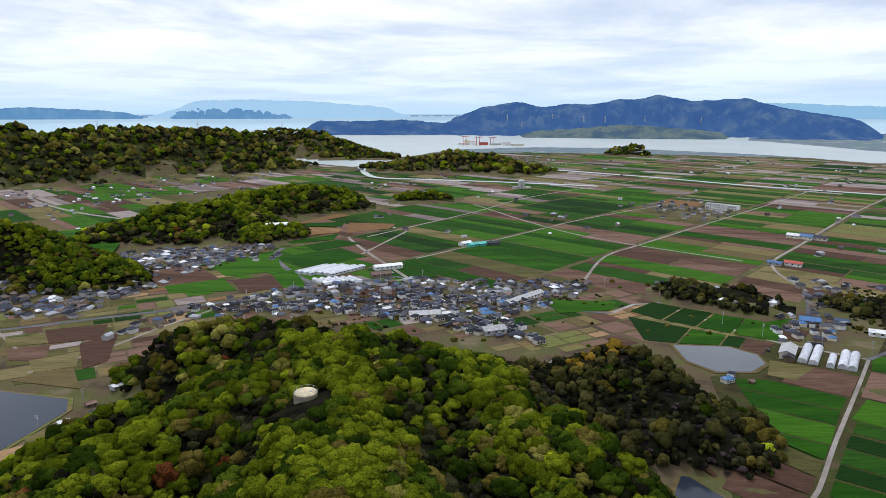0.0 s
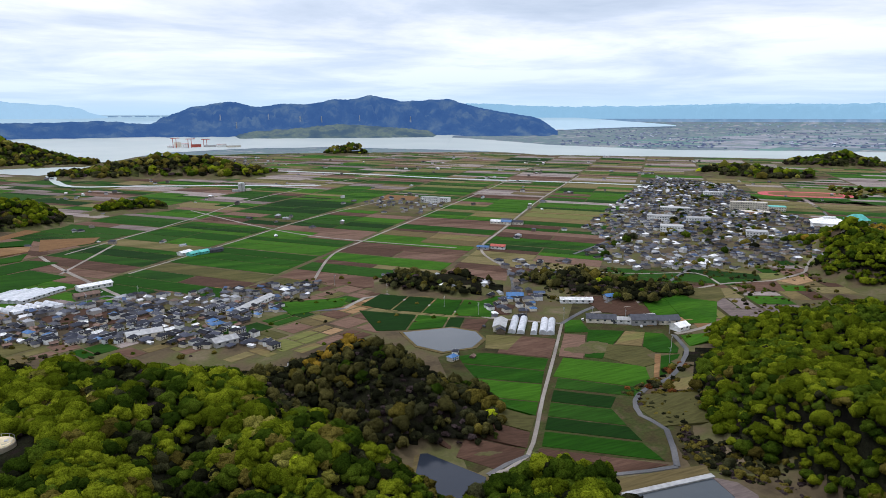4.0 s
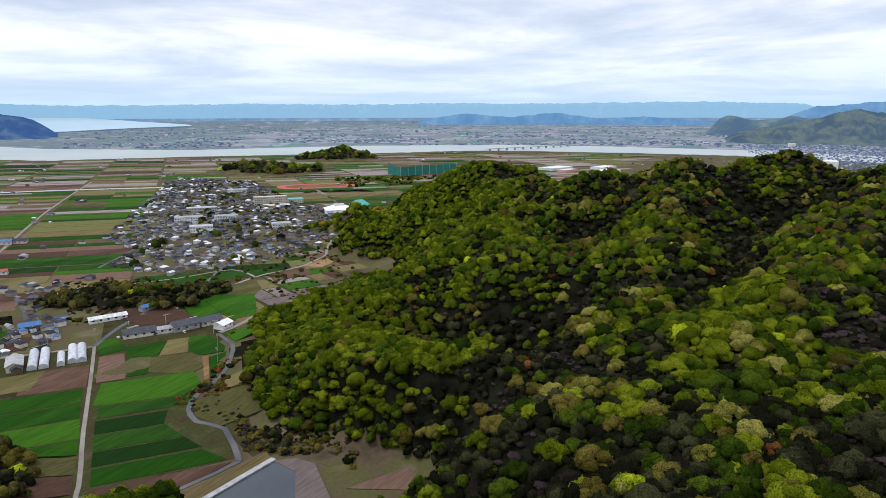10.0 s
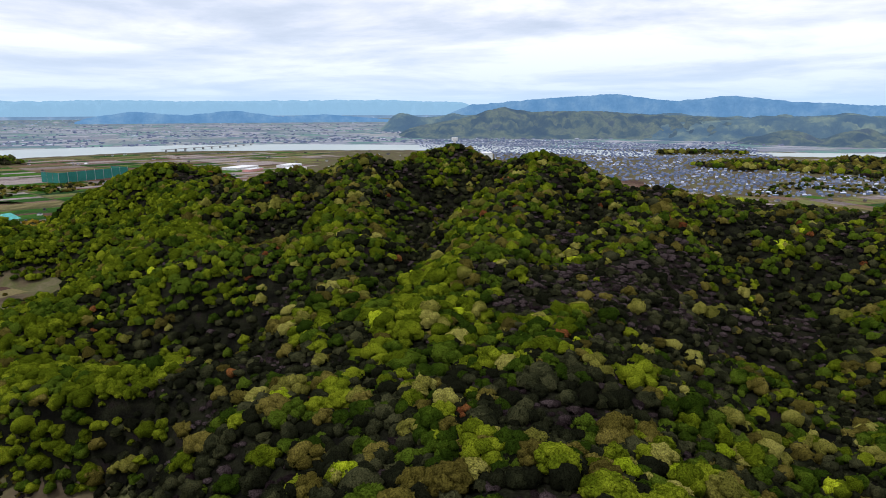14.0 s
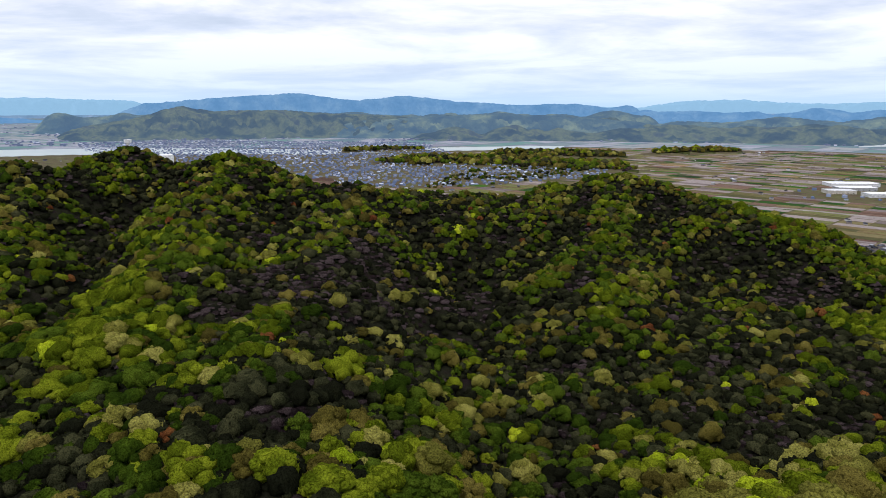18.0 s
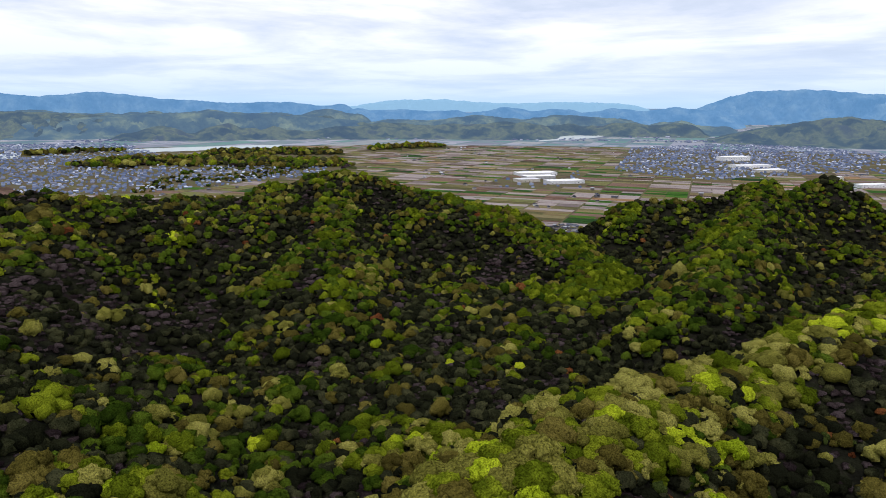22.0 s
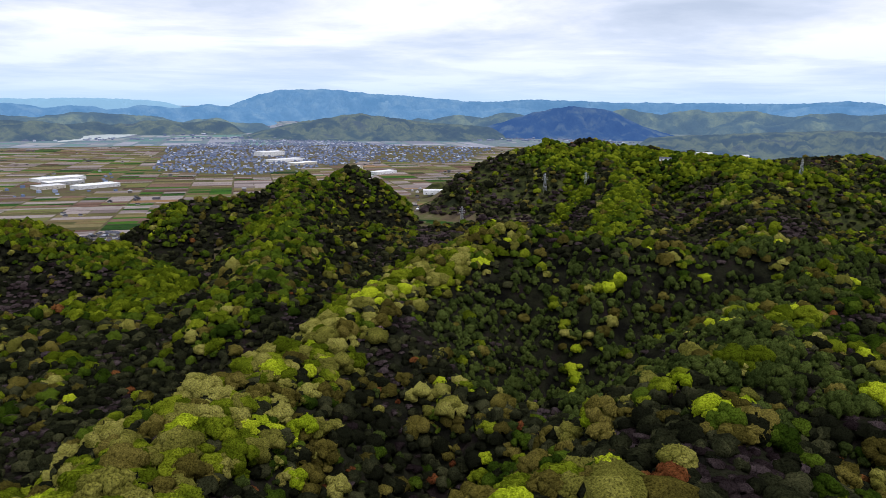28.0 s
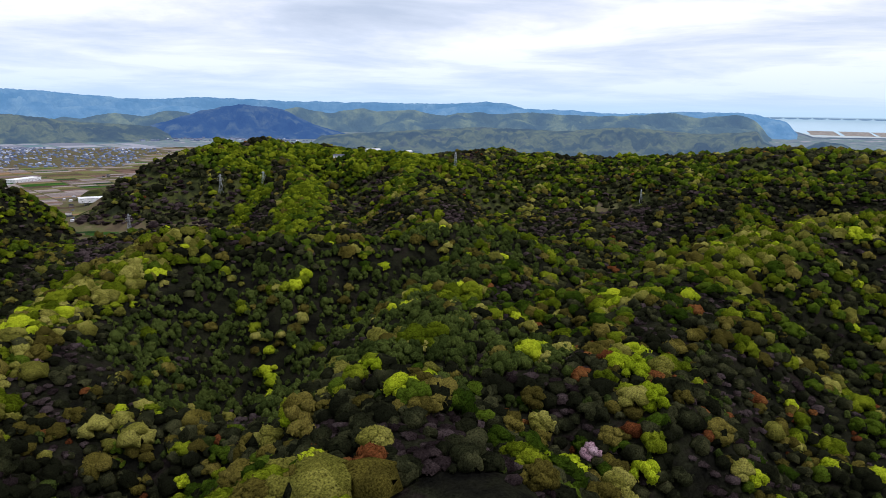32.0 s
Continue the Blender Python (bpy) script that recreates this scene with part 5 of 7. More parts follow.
def plant(d0, d1, pitch, size, level, low=3.0, skip=0, under=False):
    """The tall crowns, or the low wood between them, of one ring of the hills."""
    x, y, z = scatter(d0, d1, pitch, low)
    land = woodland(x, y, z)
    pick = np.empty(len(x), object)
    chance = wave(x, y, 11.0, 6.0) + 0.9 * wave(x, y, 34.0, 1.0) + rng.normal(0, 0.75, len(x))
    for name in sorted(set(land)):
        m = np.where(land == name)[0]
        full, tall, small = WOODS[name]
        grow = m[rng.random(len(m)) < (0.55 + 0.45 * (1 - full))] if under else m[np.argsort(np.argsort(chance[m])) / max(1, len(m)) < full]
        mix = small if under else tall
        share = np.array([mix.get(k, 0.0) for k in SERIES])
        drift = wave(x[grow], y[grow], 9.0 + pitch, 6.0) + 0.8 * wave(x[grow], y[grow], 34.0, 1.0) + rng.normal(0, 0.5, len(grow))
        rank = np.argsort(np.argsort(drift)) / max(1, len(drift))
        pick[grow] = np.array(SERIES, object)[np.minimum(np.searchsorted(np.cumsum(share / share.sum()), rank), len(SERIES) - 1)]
    grown = np.array([k is not None for k in pick], bool)
    x, y, z, pick = x[grown], y[grown], z[grown], pick[grown]
    hold = []
    if skip:
        near = np.argsort(np.hypot(x, y))[:skip]
        hold = [(x[i], y[i], z[i], pick[i]) for i in near]
        free = np.ones(len(x), bool)
        free[near] = False
        x, y, z, pick = x[free], y[free], z[free], pick[free]
    for kind in KINDS:
        m = pick == kind
        if m.any():
            spread("woodland", (x[m], y[m], z[m]), kind, shapes_for(kind, level), size * GROWN.get(kind, 1.0), WORDS[kind] + " crowns of the woods on the hills")
    return hold


plant(0, 125, 9.0, 5.0, 3, 2.0)
near_trees = plant(125, 235, 5.5, 4.0, 0, 2.0, skip=300)
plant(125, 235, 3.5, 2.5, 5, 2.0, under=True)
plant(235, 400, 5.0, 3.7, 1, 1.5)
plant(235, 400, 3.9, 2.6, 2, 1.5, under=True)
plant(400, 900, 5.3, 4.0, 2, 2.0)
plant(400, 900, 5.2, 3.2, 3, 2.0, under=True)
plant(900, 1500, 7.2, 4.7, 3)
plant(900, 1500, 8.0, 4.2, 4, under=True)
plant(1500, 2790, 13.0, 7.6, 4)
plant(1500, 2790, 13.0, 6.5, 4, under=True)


# the nearest trees, each a thing of its own
def tree_model(kind):
    tree = tagged(new("tree"), WORDS[kind] + " tree with a forked grey brown trunk", "tree", "trees near the camera")
    v, f = CROWNS_SHAPES[kind]
    ob = new("crown", tinted(mesh_from("crown", v * 4.6 + np.array([0, 0, 1.8]), f, [LEAF[kind]], smooth=True), np.full(len(v), 0.5)))
    ob.parent = tree
    bm = bmesh.new()
    for dx, dy, top, r0 in ((0, 0, 5.2, 0.24), (1.7, 0.5, 4.6, 0.13), (-1.4, 1.0, 4.4, 0.13), (0.2, -1.7, 4.5, 0.12)):
        lo = [bm.verts.new((math.cos(a) * r0 + dx * 0.1, math.sin(a) * r0 + dy * 0.1, -1.5 if r0 > 0.2 else 1.6)) for a in (0, 1.26, 2.51, 3.77, 5.03)]
        hi = [bm.verts.new((math.cos(a) * r0 * 0.4 + dx, math.sin(a) * r0 * 0.4 + dy, top)) for a in (0, 1.26, 2.51, 3.77, 5.03)]
        for k in range(5):
            bm.faces.new((lo[k], lo[(k + 1) % 5], hi[(k + 1) % 5], hi[k]))
    part("trunk", bm, BARK, tree)
    return tree


CROWNS_SHAPES = {}
for kind in KINDS:
    if kind == "bare":
        v1, f1 = crown(7, 2, 7, 120, 0.07, 0.6)
        v2, f2 = twigs(8, 420)
        v1 = v1 * 0.75
        CROWNS_SHAPES[kind] = (np.vstack([v1, v2]), np.vstack([f1, f2 + len(v1)]))
    else:
        CROWNS_SHAPES[kind] = crown(500 + KINDS.index(kind), 2, 16, 260, 0.066, 1.3 if kind == "pine" else 0.85, 0.5 if kind == "pine" else 0, -0.2, 0.34)
models = {}
for x, y, z, kind in near_trees:
    s = rng.uniform(0.85, 1.35) if kind in ("vivid", "pale", "olive", "lime", "green") else rng.uniform(0.6, 0.95)
    m = Matrix.Translation((x, y, z)) @ pose(0, 0, 0, 0, 0, rng.uniform(0, 360)) @ Matrix.Diagonal((s, s, s * rng.uniform(0.85, 1.15), 1))
    if kind not in models:
        models[kind] = tree_model(kind)
        models[kind].matrix_basis = m
    else:
        copy_thing(models[kind], m).matrix_basis = m

# shrubs on banks, verges and rough ground of the valley
for outline, count, kinds in (
        ([(219, 223), (232, 244), (254, 244), (268, 215), (250, 180), (230, 168), (228, 200)], 420, ("bare", "deep", "bare", "olive", "bare")),
        ([(238, 300), (268, 306), (300, 322), (312, 320), (282, 296), (262, 268), (250, 285)], 140, ("olive", "bare", "rust", "deep")),
        ([(-175, 330), (-170, 470), (-120, 470), (-130, 400), (-150, 330)], 160, ("bare", "deep", "olive")),
        ([(222, 215), (240, 250), (238, 285), (275, 298), (300, 290), (262, 240), (245, 205)], 650, ("bare", "bare", "olive", "bare", "deep")),
        ([(300, 310), (330, 335), (350, 365), (400, 355), (340, 290)], 80, ("olive", "deep", "green")),
        ([(120, 300), (150, 330), (150, 390), (128, 380), (118, 320)], 60, ("deep", "olive", "bare")),
        ([(400, 480), (500, 560), (620, 500), (480, 430)], 150, ("olive", "deep", "bamboo", "green")),
        ([(700, 560), (860, 640), (1000, 640), (900, 520)], 260, ("olive", "gold", "deep", "green")),
        ([(300, 481), (384, 614), (464, 517), (419, 471), (362, 472)], 330, ("bamboo", "deep", "olive", "deep")),
        ([(470, 440), (640, 520), (760, 520), (640, 425), (540, 395), (430, 350), (400, 365)], 300, ("deep", "bare", "olive", "green")),
        ([(-215, 420), (-170, 480), (-60, 520), (-70, 470), (-150, 400)], 150, ("deep", "olive", "bare")),
        ([(560, 640), (900, 1000), (1100, 1250), (1150, 1150), (900, 780), (640, 560)], 260, ("deep", "green", "olive")),
        ([(-330, 620), (-260, 790), (-200, 800), (-270, 600)], 70, ("deep", "olive")),
        (TOWNS["centre"], 240, ("deep", "olive", "green", "bare")), (TOWNS["west"], 130, ("deep", "olive", "bare")), (TOWNS["town"], 200, ("deep", "olive", "green")),
        ([(-215, 545), (-120, 640), (150, 655), (300, 540), (220, 475), (60, 440), (-200, 500)], 160, ("deep", "olive", "bare", "green")),
        ([(1180, 860), (1330, 760), (1500, 800), (1300, 1000)], 200, ("deep", "green", "olive")),
        ([(1250, -500), (1500, -700), (1700, -1000), (1400, -1000), (1250, -700)], 330, ("deep", "green", "olive"))):
    p = np.array(outline, float)
    far = np.hypot(*p.mean(0)) > 900
    x, y = rng.uniform(p[:, 0].min(), p[:, 0].max(), count * 3), rng.uniform(p[:, 1].min(), p[:, 1].max(), count * 3)
    ok = inside(outline, x, y) & (wave(x, y, 25.0 if not far else 90.0, 3.3) > -0.3)
    x, y = x[ok][:count], y[ok][:count]
    z = np.maximum(0, height(x, y)) - 1.6
    for k, kind in enumerate(kinds):
        s = slice(k, None, len(kinds))
        spread("shrubs", (x[s], y[s], z[s]), kind, shapes_for(kind, 3 if far else 2), 4.2 if far else 2.0, WORDS[kind] + " shrubs on rough ground of the plain")

# ---------------------------------------------------------------- houses
def house_arrays(w, l, h, rh, hip, over=0.5):
    """Body and roof as quads and triangles, long side along x, base at z = 0."""
    body = np.array([(-l / 2, -w / 2, -0.5), (l / 2, -w / 2, -0.5), (l / 2, w / 2, -0.5), (-l / 2, w / 2, -0.5), (-l / 2, -w / 2, h), (l / 2, -w / 2, h), (l / 2, w / 2, h), (-l / 2, w / 2, h)])
    bf = [(0, 1, 5, 4), (1, 2, 6, 5), (2, 3, 7, 6), (3, 0, 4, 7)]
    a, b = l / 2 + over, w / 2 + over
    inset = min(b, a * 0.7) if hip else 0
    z0 = h - 0.15
    roof = np.array([(-a, -b, z0), (a, -b, z0), (a, b, z0), (-a, b, z0), (-a + inset, 0, z0 + rh), (a - inset, 0, z0 + rh),
                     (-a, -b, z0 - 0.2), (a, -b, z0 - 0.2), (a, b, z0 - 0.2), (-a, b, z0 - 0.2)])
    rf = [(0, 1, 5, 4), (2, 3, 4, 5), (1, 2, 5, 5), (3, 0, 4, 4), (6, 7, 1, 0), (7, 8, 2, 1), (8, 9, 3, 2), (9, 6, 0, 3), (9, 8, 7, 6)]
    return body, bf, roof, rf


def tris(faces):
    out = []
    for f in faces:
        q = list(dict.fromkeys(f))
        out += [(q[0], q[k], q[k + 1]) for k in range(1, len(q) - 1)]
    return np.array(out)


SHAPES = [house_arrays(*s) for s in ((7, 10, 4.6, 2.4, True), (8, 12, 3.2, 2.6, True), (6, 9, 5.0, 1.8, False), (7, 13, 3.0, 2.2, False), (5, 7, 2.6, 1.4, False), (10, 20, 5.0, 1.6, False), (8, 9, 5.6, 2.2, True))]


def sow(outline, spacing, fill=0.9):
    """Places of houses in an outline, in crooked rows along the lanes."""
    p = np.array(outline, float)
    a = radians(rng.uniform(0, 90))
    c, s = math.cos(a), math.sin(a)
    r = np.abs(p - p.mean(0)).max() * 1.5
    g = np.arange(-r, r, spacing)
    u, v = np.meshgrid(g, g)
    u, v = u.ravel() + rng.uniform(-0.45, 0.45, u.size) * spacing, v.ravel() + rng.uniform(-0.45, 0.45, u.size) * spacing
    x, y = p.mean(0)[0] + u * c - v * s, p.mean(0)[1] + u * s + v * c
    ok = inside(outline, x, y) & (rng.random(len(x)) < fill * (1 if spacing < 13.5 else np.clip(0.95 + 0.9 * wave(x, y, 60.0, spacing), 0.1, 1.2)))
    x, y = x[ok], y[ok]
    return x, y, np.full(len(x), a) + rng.choice([0, math.pi / 2], len(x)) + rng.normal(0, 0.12, len(x))


def settlement(name, x, y, turn, label, scale=1.0, shapes=(0, 1, 2, 3, 4, 6), z=None, mats=None):
    vs, fs, idx, base = [], [], [], 0
    z = np.maximum(0, height(x, y)) if z is None else z
    pick = rng.choice(shapes, len(x))
    for s in sorted(set(pick)):
        body, bf, roof, rf = SHAPES[s]
        m = pick == s
        k = int(m.sum())
        sc = scale * rng.uniform(0.8, 1.2, k)
        ca, sa = np.cos(turn[m])[:, None], np.sin(turn[m])[:, None]
        for v, f, slot in ((body, tris(bf), 0), (roof, tris(rf), 1)):
            q = np.stack([(v[None, :, 0] * ca - v[None, :, 1] * sa) * sc[:, None] + x[m][:, None], (v[None, :, 0] * sa + v[None, :, 1] * ca) * sc[:, None] + y[m][:, None],
                          v[None, :, 2] * sc[:, None] + z[m][:, None]], 2).reshape(-1, 3)
            fs.append((f[None] + (np.arange(k) * len(v))[:, None, None]).reshape(-1, 3) + base)
            vs.append(q)
            idx.append(np.full(k * len(f), slot))
            base += len(q)
    tagged(new(name, mesh_from(name, placed(np.vstack(vs)), np.vstack(fs), list(mats or (WALLS, ROOFS)), np.concatenate(idx))), label, "houses", kind="stuff")


def house_model(k, shape, roof, wall, words):
    """A village house as a thing: walls, hipped or gabled roof, porch roof, windows, door."""
    w, l, hh, rh, hip = shape
    body, bf, top, rf = house_arrays(*shape)
    ho = tagged(new("house"), words, "house", "village houses")
    for nm, v, f, m in (("wall_shell", body, tris(bf), wall), ("roof", top, tris(rf), roof)):
        ob = new(nm, mesh_from(nm, v, f, [m]))
        ob.parent = ho
    bm = box(bmesh.new(), -l * 0.4, l * 0.4, -w / 2 - 1.3, -w / 2 - 0.02, 2.5, 2.68)
    part("porch_roof", bm, roof, ho)
    for u in (-0.3, 0.05, 0.33):
        for z0 in ([0.9, 3.1] if hh > 4 else [0.9]):
            if z0 < 1 and u == 0.05:
                continue
            pane = new("window", HOUSE_WINDOW)
            pane.parent = ho
            pane.matrix_basis = pose(u * l, -w / 2 - 0.05, z0)
    door = part("door", box(bmesh.new(), 0.02 * l - 0.9, 0.02 * l + 0.9, -w / 2 - 0.1, -w / 2 - 0.02, 0.05, 2.0), WOOD, ho)
    part("door_handle", box(bmesh.new(), 0.02 * l + 0.6, 0.02 * l + 0.7, -w / 2 - 0.16, -w / 2 - 0.1, 0.95, 1.2), STEEL, door)
    inset = min(w / 2 + 0.5, (l / 2 + 0.5) * 0.7) if hip else 0
    a = l / 2 + 0.5 - inset
    cap = box(bmesh.new(), -a, a, -0.2, 0.2, hh - 0.2 + rh, hh - 0.15 + rh + 0.22)
    part("ridge_cap", cap, GREY if roof in (DARK_TILE, MID_TILE) else roof, [c for c in ho.children if c.name.startswith("roof")][0])
    return ho


HOUSE_WINDOW = bpy.data.meshes.new("window")
_bm = box(bmesh.new(), -0.8, 0.8, -0.05, 0.05, 0, 1.1)
_bm.to_mesh(HOUSE_WINDOW)
_bm.free()
HOUSE_WINDOW.materials.append(GLASS)
DARK_TILE = plain("dark_roof_tiles", (0.032, 0.034, 0.042), 0.85, each=0.8, spec=0.08)
MID_TILE = plain("grey_blue_roof_tiles", (0.065, 0.07, 0.09), 0.85, each=0.8, spec=0.08)
MODELS = []
for k, (shape, roof, wall, words) in enumerate((
        ((7, 10, 4.6, 2.4, True), DARK_TILE, CREAM, "two-storey farmhouse with a dark tiled hipped roof"),
        ((8, 12, 3.2, 2.8, True), MID_TILE, WOOD, "low wooden farmhouse with a grey blue tiled roof"),
        ((6, 9, 5.0, 1.8, False), MID_TILE, WHITE, "white house with a grey gabled roof"),
        ((7, 13, 3.0, 2.2, False), DARK_TILE, WOOD, "long weathered house with a dark gabled roof"),
        ((5, 7, 2.6, 1.4, False), BROWN, WOOD, "small wooden shed with a rusty brown roof"),
        ((8, 9, 5.4, 2.2, True), DARK_TILE, WHITE, "white house with a dark hipped roof"),
        ((6, 10, 3.0, 1.2, False), WHITE, GREY, "shed with a white metal roof"),
        ((7, 10, 4.4, 2.2, True), BLUE, CREAM, "house with a faded blue roof"),
        ((8, 12, 3.4, 2.6, True), SLATE, CREAM, "broad farmhouse with a worn slate grey roof"))):
    MODELS.append((house_model(k, shape, roof, wall, words), []))
LOTS = []
for key, spacing, fill, label in (
        ("centre", 7.8, 0.74, "crowded village of grey tiled houses"), ("west", 9.5, 0.75, "village of grey tiled houses below a wooded hill"), ("row", 10, 0.7, "row of tiled farmhouses by the fields"),
        ("east", 10, 0.75, "cluster of tiled farmhouses"), ("town", 11.0, 0.78, "spread-out town of grey, white and brown roofs"), ("school", 16, 0.7, "hamlet of tiled houses by the school"),
        ("islet", 22, 0.35, "scattered harbour houses"), ("westplain", 26, 0.4, "scattered farmhouses"), ("suburb", 14, 0.6, "suburb of pale and grey roofs"), ("city", 19, 0.8, "dense far city of grey and white roofs"),
        ("northeast", 15, 0.7, "far town of grey and white roofs"), ("north", 19, 0.45, "scattered houses and works at the edge of the far town"), ("gap", 10.5, 0.85, "village in the mouth of the valley"), ("plant", 24, 0.3, "houses by a factory"), ("gap_north", 18, 0.5, "houses at the foot of the wooded hill")):
    x, y, turn = sow(TOWNS[key], spacing, fill)
    free = height(x, y) < 6
    x, y, turn = x[free], y[free], turn[free]
    if key in ("centre", "row", "east"):
        LOTS += list(zip(x, y, turn))
    else:
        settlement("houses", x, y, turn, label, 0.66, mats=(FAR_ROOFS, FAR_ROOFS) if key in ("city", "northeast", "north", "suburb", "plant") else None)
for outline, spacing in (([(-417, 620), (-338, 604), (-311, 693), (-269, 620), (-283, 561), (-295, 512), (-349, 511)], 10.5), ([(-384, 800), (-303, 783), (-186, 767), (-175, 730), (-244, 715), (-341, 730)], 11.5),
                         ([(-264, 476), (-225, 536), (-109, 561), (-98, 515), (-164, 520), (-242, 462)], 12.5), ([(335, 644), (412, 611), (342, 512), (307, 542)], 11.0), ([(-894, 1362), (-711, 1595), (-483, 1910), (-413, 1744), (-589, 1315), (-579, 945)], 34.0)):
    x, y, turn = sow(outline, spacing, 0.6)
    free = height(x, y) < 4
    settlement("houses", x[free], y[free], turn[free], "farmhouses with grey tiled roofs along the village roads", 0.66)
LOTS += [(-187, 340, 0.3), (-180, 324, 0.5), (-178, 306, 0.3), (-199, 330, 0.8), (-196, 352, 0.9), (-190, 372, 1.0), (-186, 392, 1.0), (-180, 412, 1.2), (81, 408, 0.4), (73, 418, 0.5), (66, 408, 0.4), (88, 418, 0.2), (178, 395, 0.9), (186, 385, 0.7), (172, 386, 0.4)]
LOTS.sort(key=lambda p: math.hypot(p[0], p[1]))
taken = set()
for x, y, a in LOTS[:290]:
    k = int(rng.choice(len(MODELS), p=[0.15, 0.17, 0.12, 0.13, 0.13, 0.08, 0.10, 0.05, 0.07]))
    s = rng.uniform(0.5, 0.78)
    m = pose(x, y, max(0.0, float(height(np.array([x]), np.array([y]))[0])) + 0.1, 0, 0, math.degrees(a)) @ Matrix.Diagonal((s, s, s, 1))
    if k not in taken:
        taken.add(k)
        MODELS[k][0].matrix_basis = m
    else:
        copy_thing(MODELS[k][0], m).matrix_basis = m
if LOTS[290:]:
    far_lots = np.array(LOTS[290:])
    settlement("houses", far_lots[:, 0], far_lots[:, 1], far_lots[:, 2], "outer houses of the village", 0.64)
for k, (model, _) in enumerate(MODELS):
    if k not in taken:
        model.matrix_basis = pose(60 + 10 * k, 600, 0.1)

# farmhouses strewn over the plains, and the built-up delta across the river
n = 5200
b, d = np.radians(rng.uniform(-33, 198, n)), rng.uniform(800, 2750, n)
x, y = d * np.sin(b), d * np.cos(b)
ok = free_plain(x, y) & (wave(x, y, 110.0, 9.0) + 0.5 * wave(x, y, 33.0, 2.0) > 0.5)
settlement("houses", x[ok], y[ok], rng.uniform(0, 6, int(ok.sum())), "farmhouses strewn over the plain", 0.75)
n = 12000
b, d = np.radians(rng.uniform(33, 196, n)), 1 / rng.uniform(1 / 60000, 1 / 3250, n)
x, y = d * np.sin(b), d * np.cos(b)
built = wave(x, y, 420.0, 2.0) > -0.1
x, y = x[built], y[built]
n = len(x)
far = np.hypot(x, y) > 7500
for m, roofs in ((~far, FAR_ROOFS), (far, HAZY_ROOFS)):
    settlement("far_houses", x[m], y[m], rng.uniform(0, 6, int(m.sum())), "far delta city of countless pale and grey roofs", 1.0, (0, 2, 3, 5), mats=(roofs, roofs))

# ---------------------------------------------------------------- single buildings and works
def thing(name, x, y, turn, label, category, group="", z=None):
    ob = tagged(new(name), label, category, group)
    z = max(0.0, float(height(np.array([float(x)]), np.array([float(y)]))[0])) + 0.2 if z is None else z
    p = placed([(x, y, z)])[0]
    ob.matrix_basis = pose(p[0], p[1], p[2], 0, 0, turn)
    return ob


def shared(name, mesh, parent, m, label=""):
    ob = new(name, mesh)
    ob.parent = parent
    ob.matrix_basis = m
    return tagged(ob, label)


def box_mesh(name, w, d, h, material):
    bm = box(bmesh.new(), -w / 2, w / 2, -d / 2, d / 2, 0, h)
    me = bpy.data.meshes.new(name)
    bm.to_mesh(me)
    bm.free()
    me.materials.append(material)
    return me


WINDOW = box_mesh("window", 1.7, 0.12, 1.2, GLASS)
DOOR = box_mesh("door", 1.8, 0.12, 2.0, WOOD)
DOOR_RAIL = box_mesh("door_rail", 4.0, 0.2, 0.15, GREY)
BIG_DOOR = box_mesh("door", 3.4, 0.14, 3.0, STEEL)


def gable_bm(w, l, h, rh):
    bm = bmesh.new()
    v = [bm.verts.new(c) for c in ((-l / 2, -w / 2, -0.6), (l / 2, -w / 2, -0.6), (l / 2, w / 2, -0.6), (-l / 2, w / 2, -0.6), (-l / 2, -w / 2, h), (l / 2, -w / 2, h), (l / 2, w / 2, h), (-l / 2, w / 2, h), (-l / 2, 0, h + rh), (l / 2, 0, h + rh))]
    for f in ((0, 1, 5, 4), (2, 3, 7, 6), (1, 2, 6, 9, 5), (3, 0, 4, 8, 7), (4, 5, 9, 8), (6, 7, 8, 9)):
        bm.faces.new([v[i] for i in f])
    return bm


def roof_slope(l, w, rh, h, side, over=0.7, thick=0.22):
    """One slope of a gable roof, with thickness."""
    bm = bmesh.new()
    k = rh / (w / 2)
    a, b = l / 2 + over, w / 2 + over
    top = [(-a, side * b, h - over * k + 0.1), (a, side * b, h - over * k + 0.1), (a, 0, h + rh + 0.1), (-a, 0, h + rh + 0.1)]
    hi = [bm.verts.new((x, y, z + thick)) for x, y, z in top]
    lo = [bm.verts.new(c) for c in top]
    bm.faces.new(hi)
    bm.faces.new(lo[::-1])
    for i in range(4):
        bm.faces.new((lo[i], lo[(i + 1) % 4], hi[(i + 1) % 4], hi[i]))
    bmesh.ops.recalc_face_normals(bm, faces=bm.faces)
    return bm


def barn(x, y, turn, w, l, h, rh, wall, roof, label, category="barn", name="barn", group=""):
    b = thing(name, x, y, turn, label, category, group)
    part("wall_shell", gable_bm(w, l, h, rh), wall, b)
    for side in (-1, 1):
        part("roof_slope", roof_slope(l, w, rh, h, side), roof, b)
    gate = shared("door", BIG_DOOR, b, pose(l / 2 + 0.06, 0, 0, 0, 0, 90))
    shared("door_rail", DOOR_RAIL, gate, pose(0, 0, 3.0))
    for k in range(max(1, int(l / 5))):
        u = -l / 2 + (k + 0.5) * l / max(1, int(l / 5))
        for side in (-1, 1):
            shared("window", WINDOW, b, pose(u, side * (w / 2 + 0.06), h * 0.45))
    return b


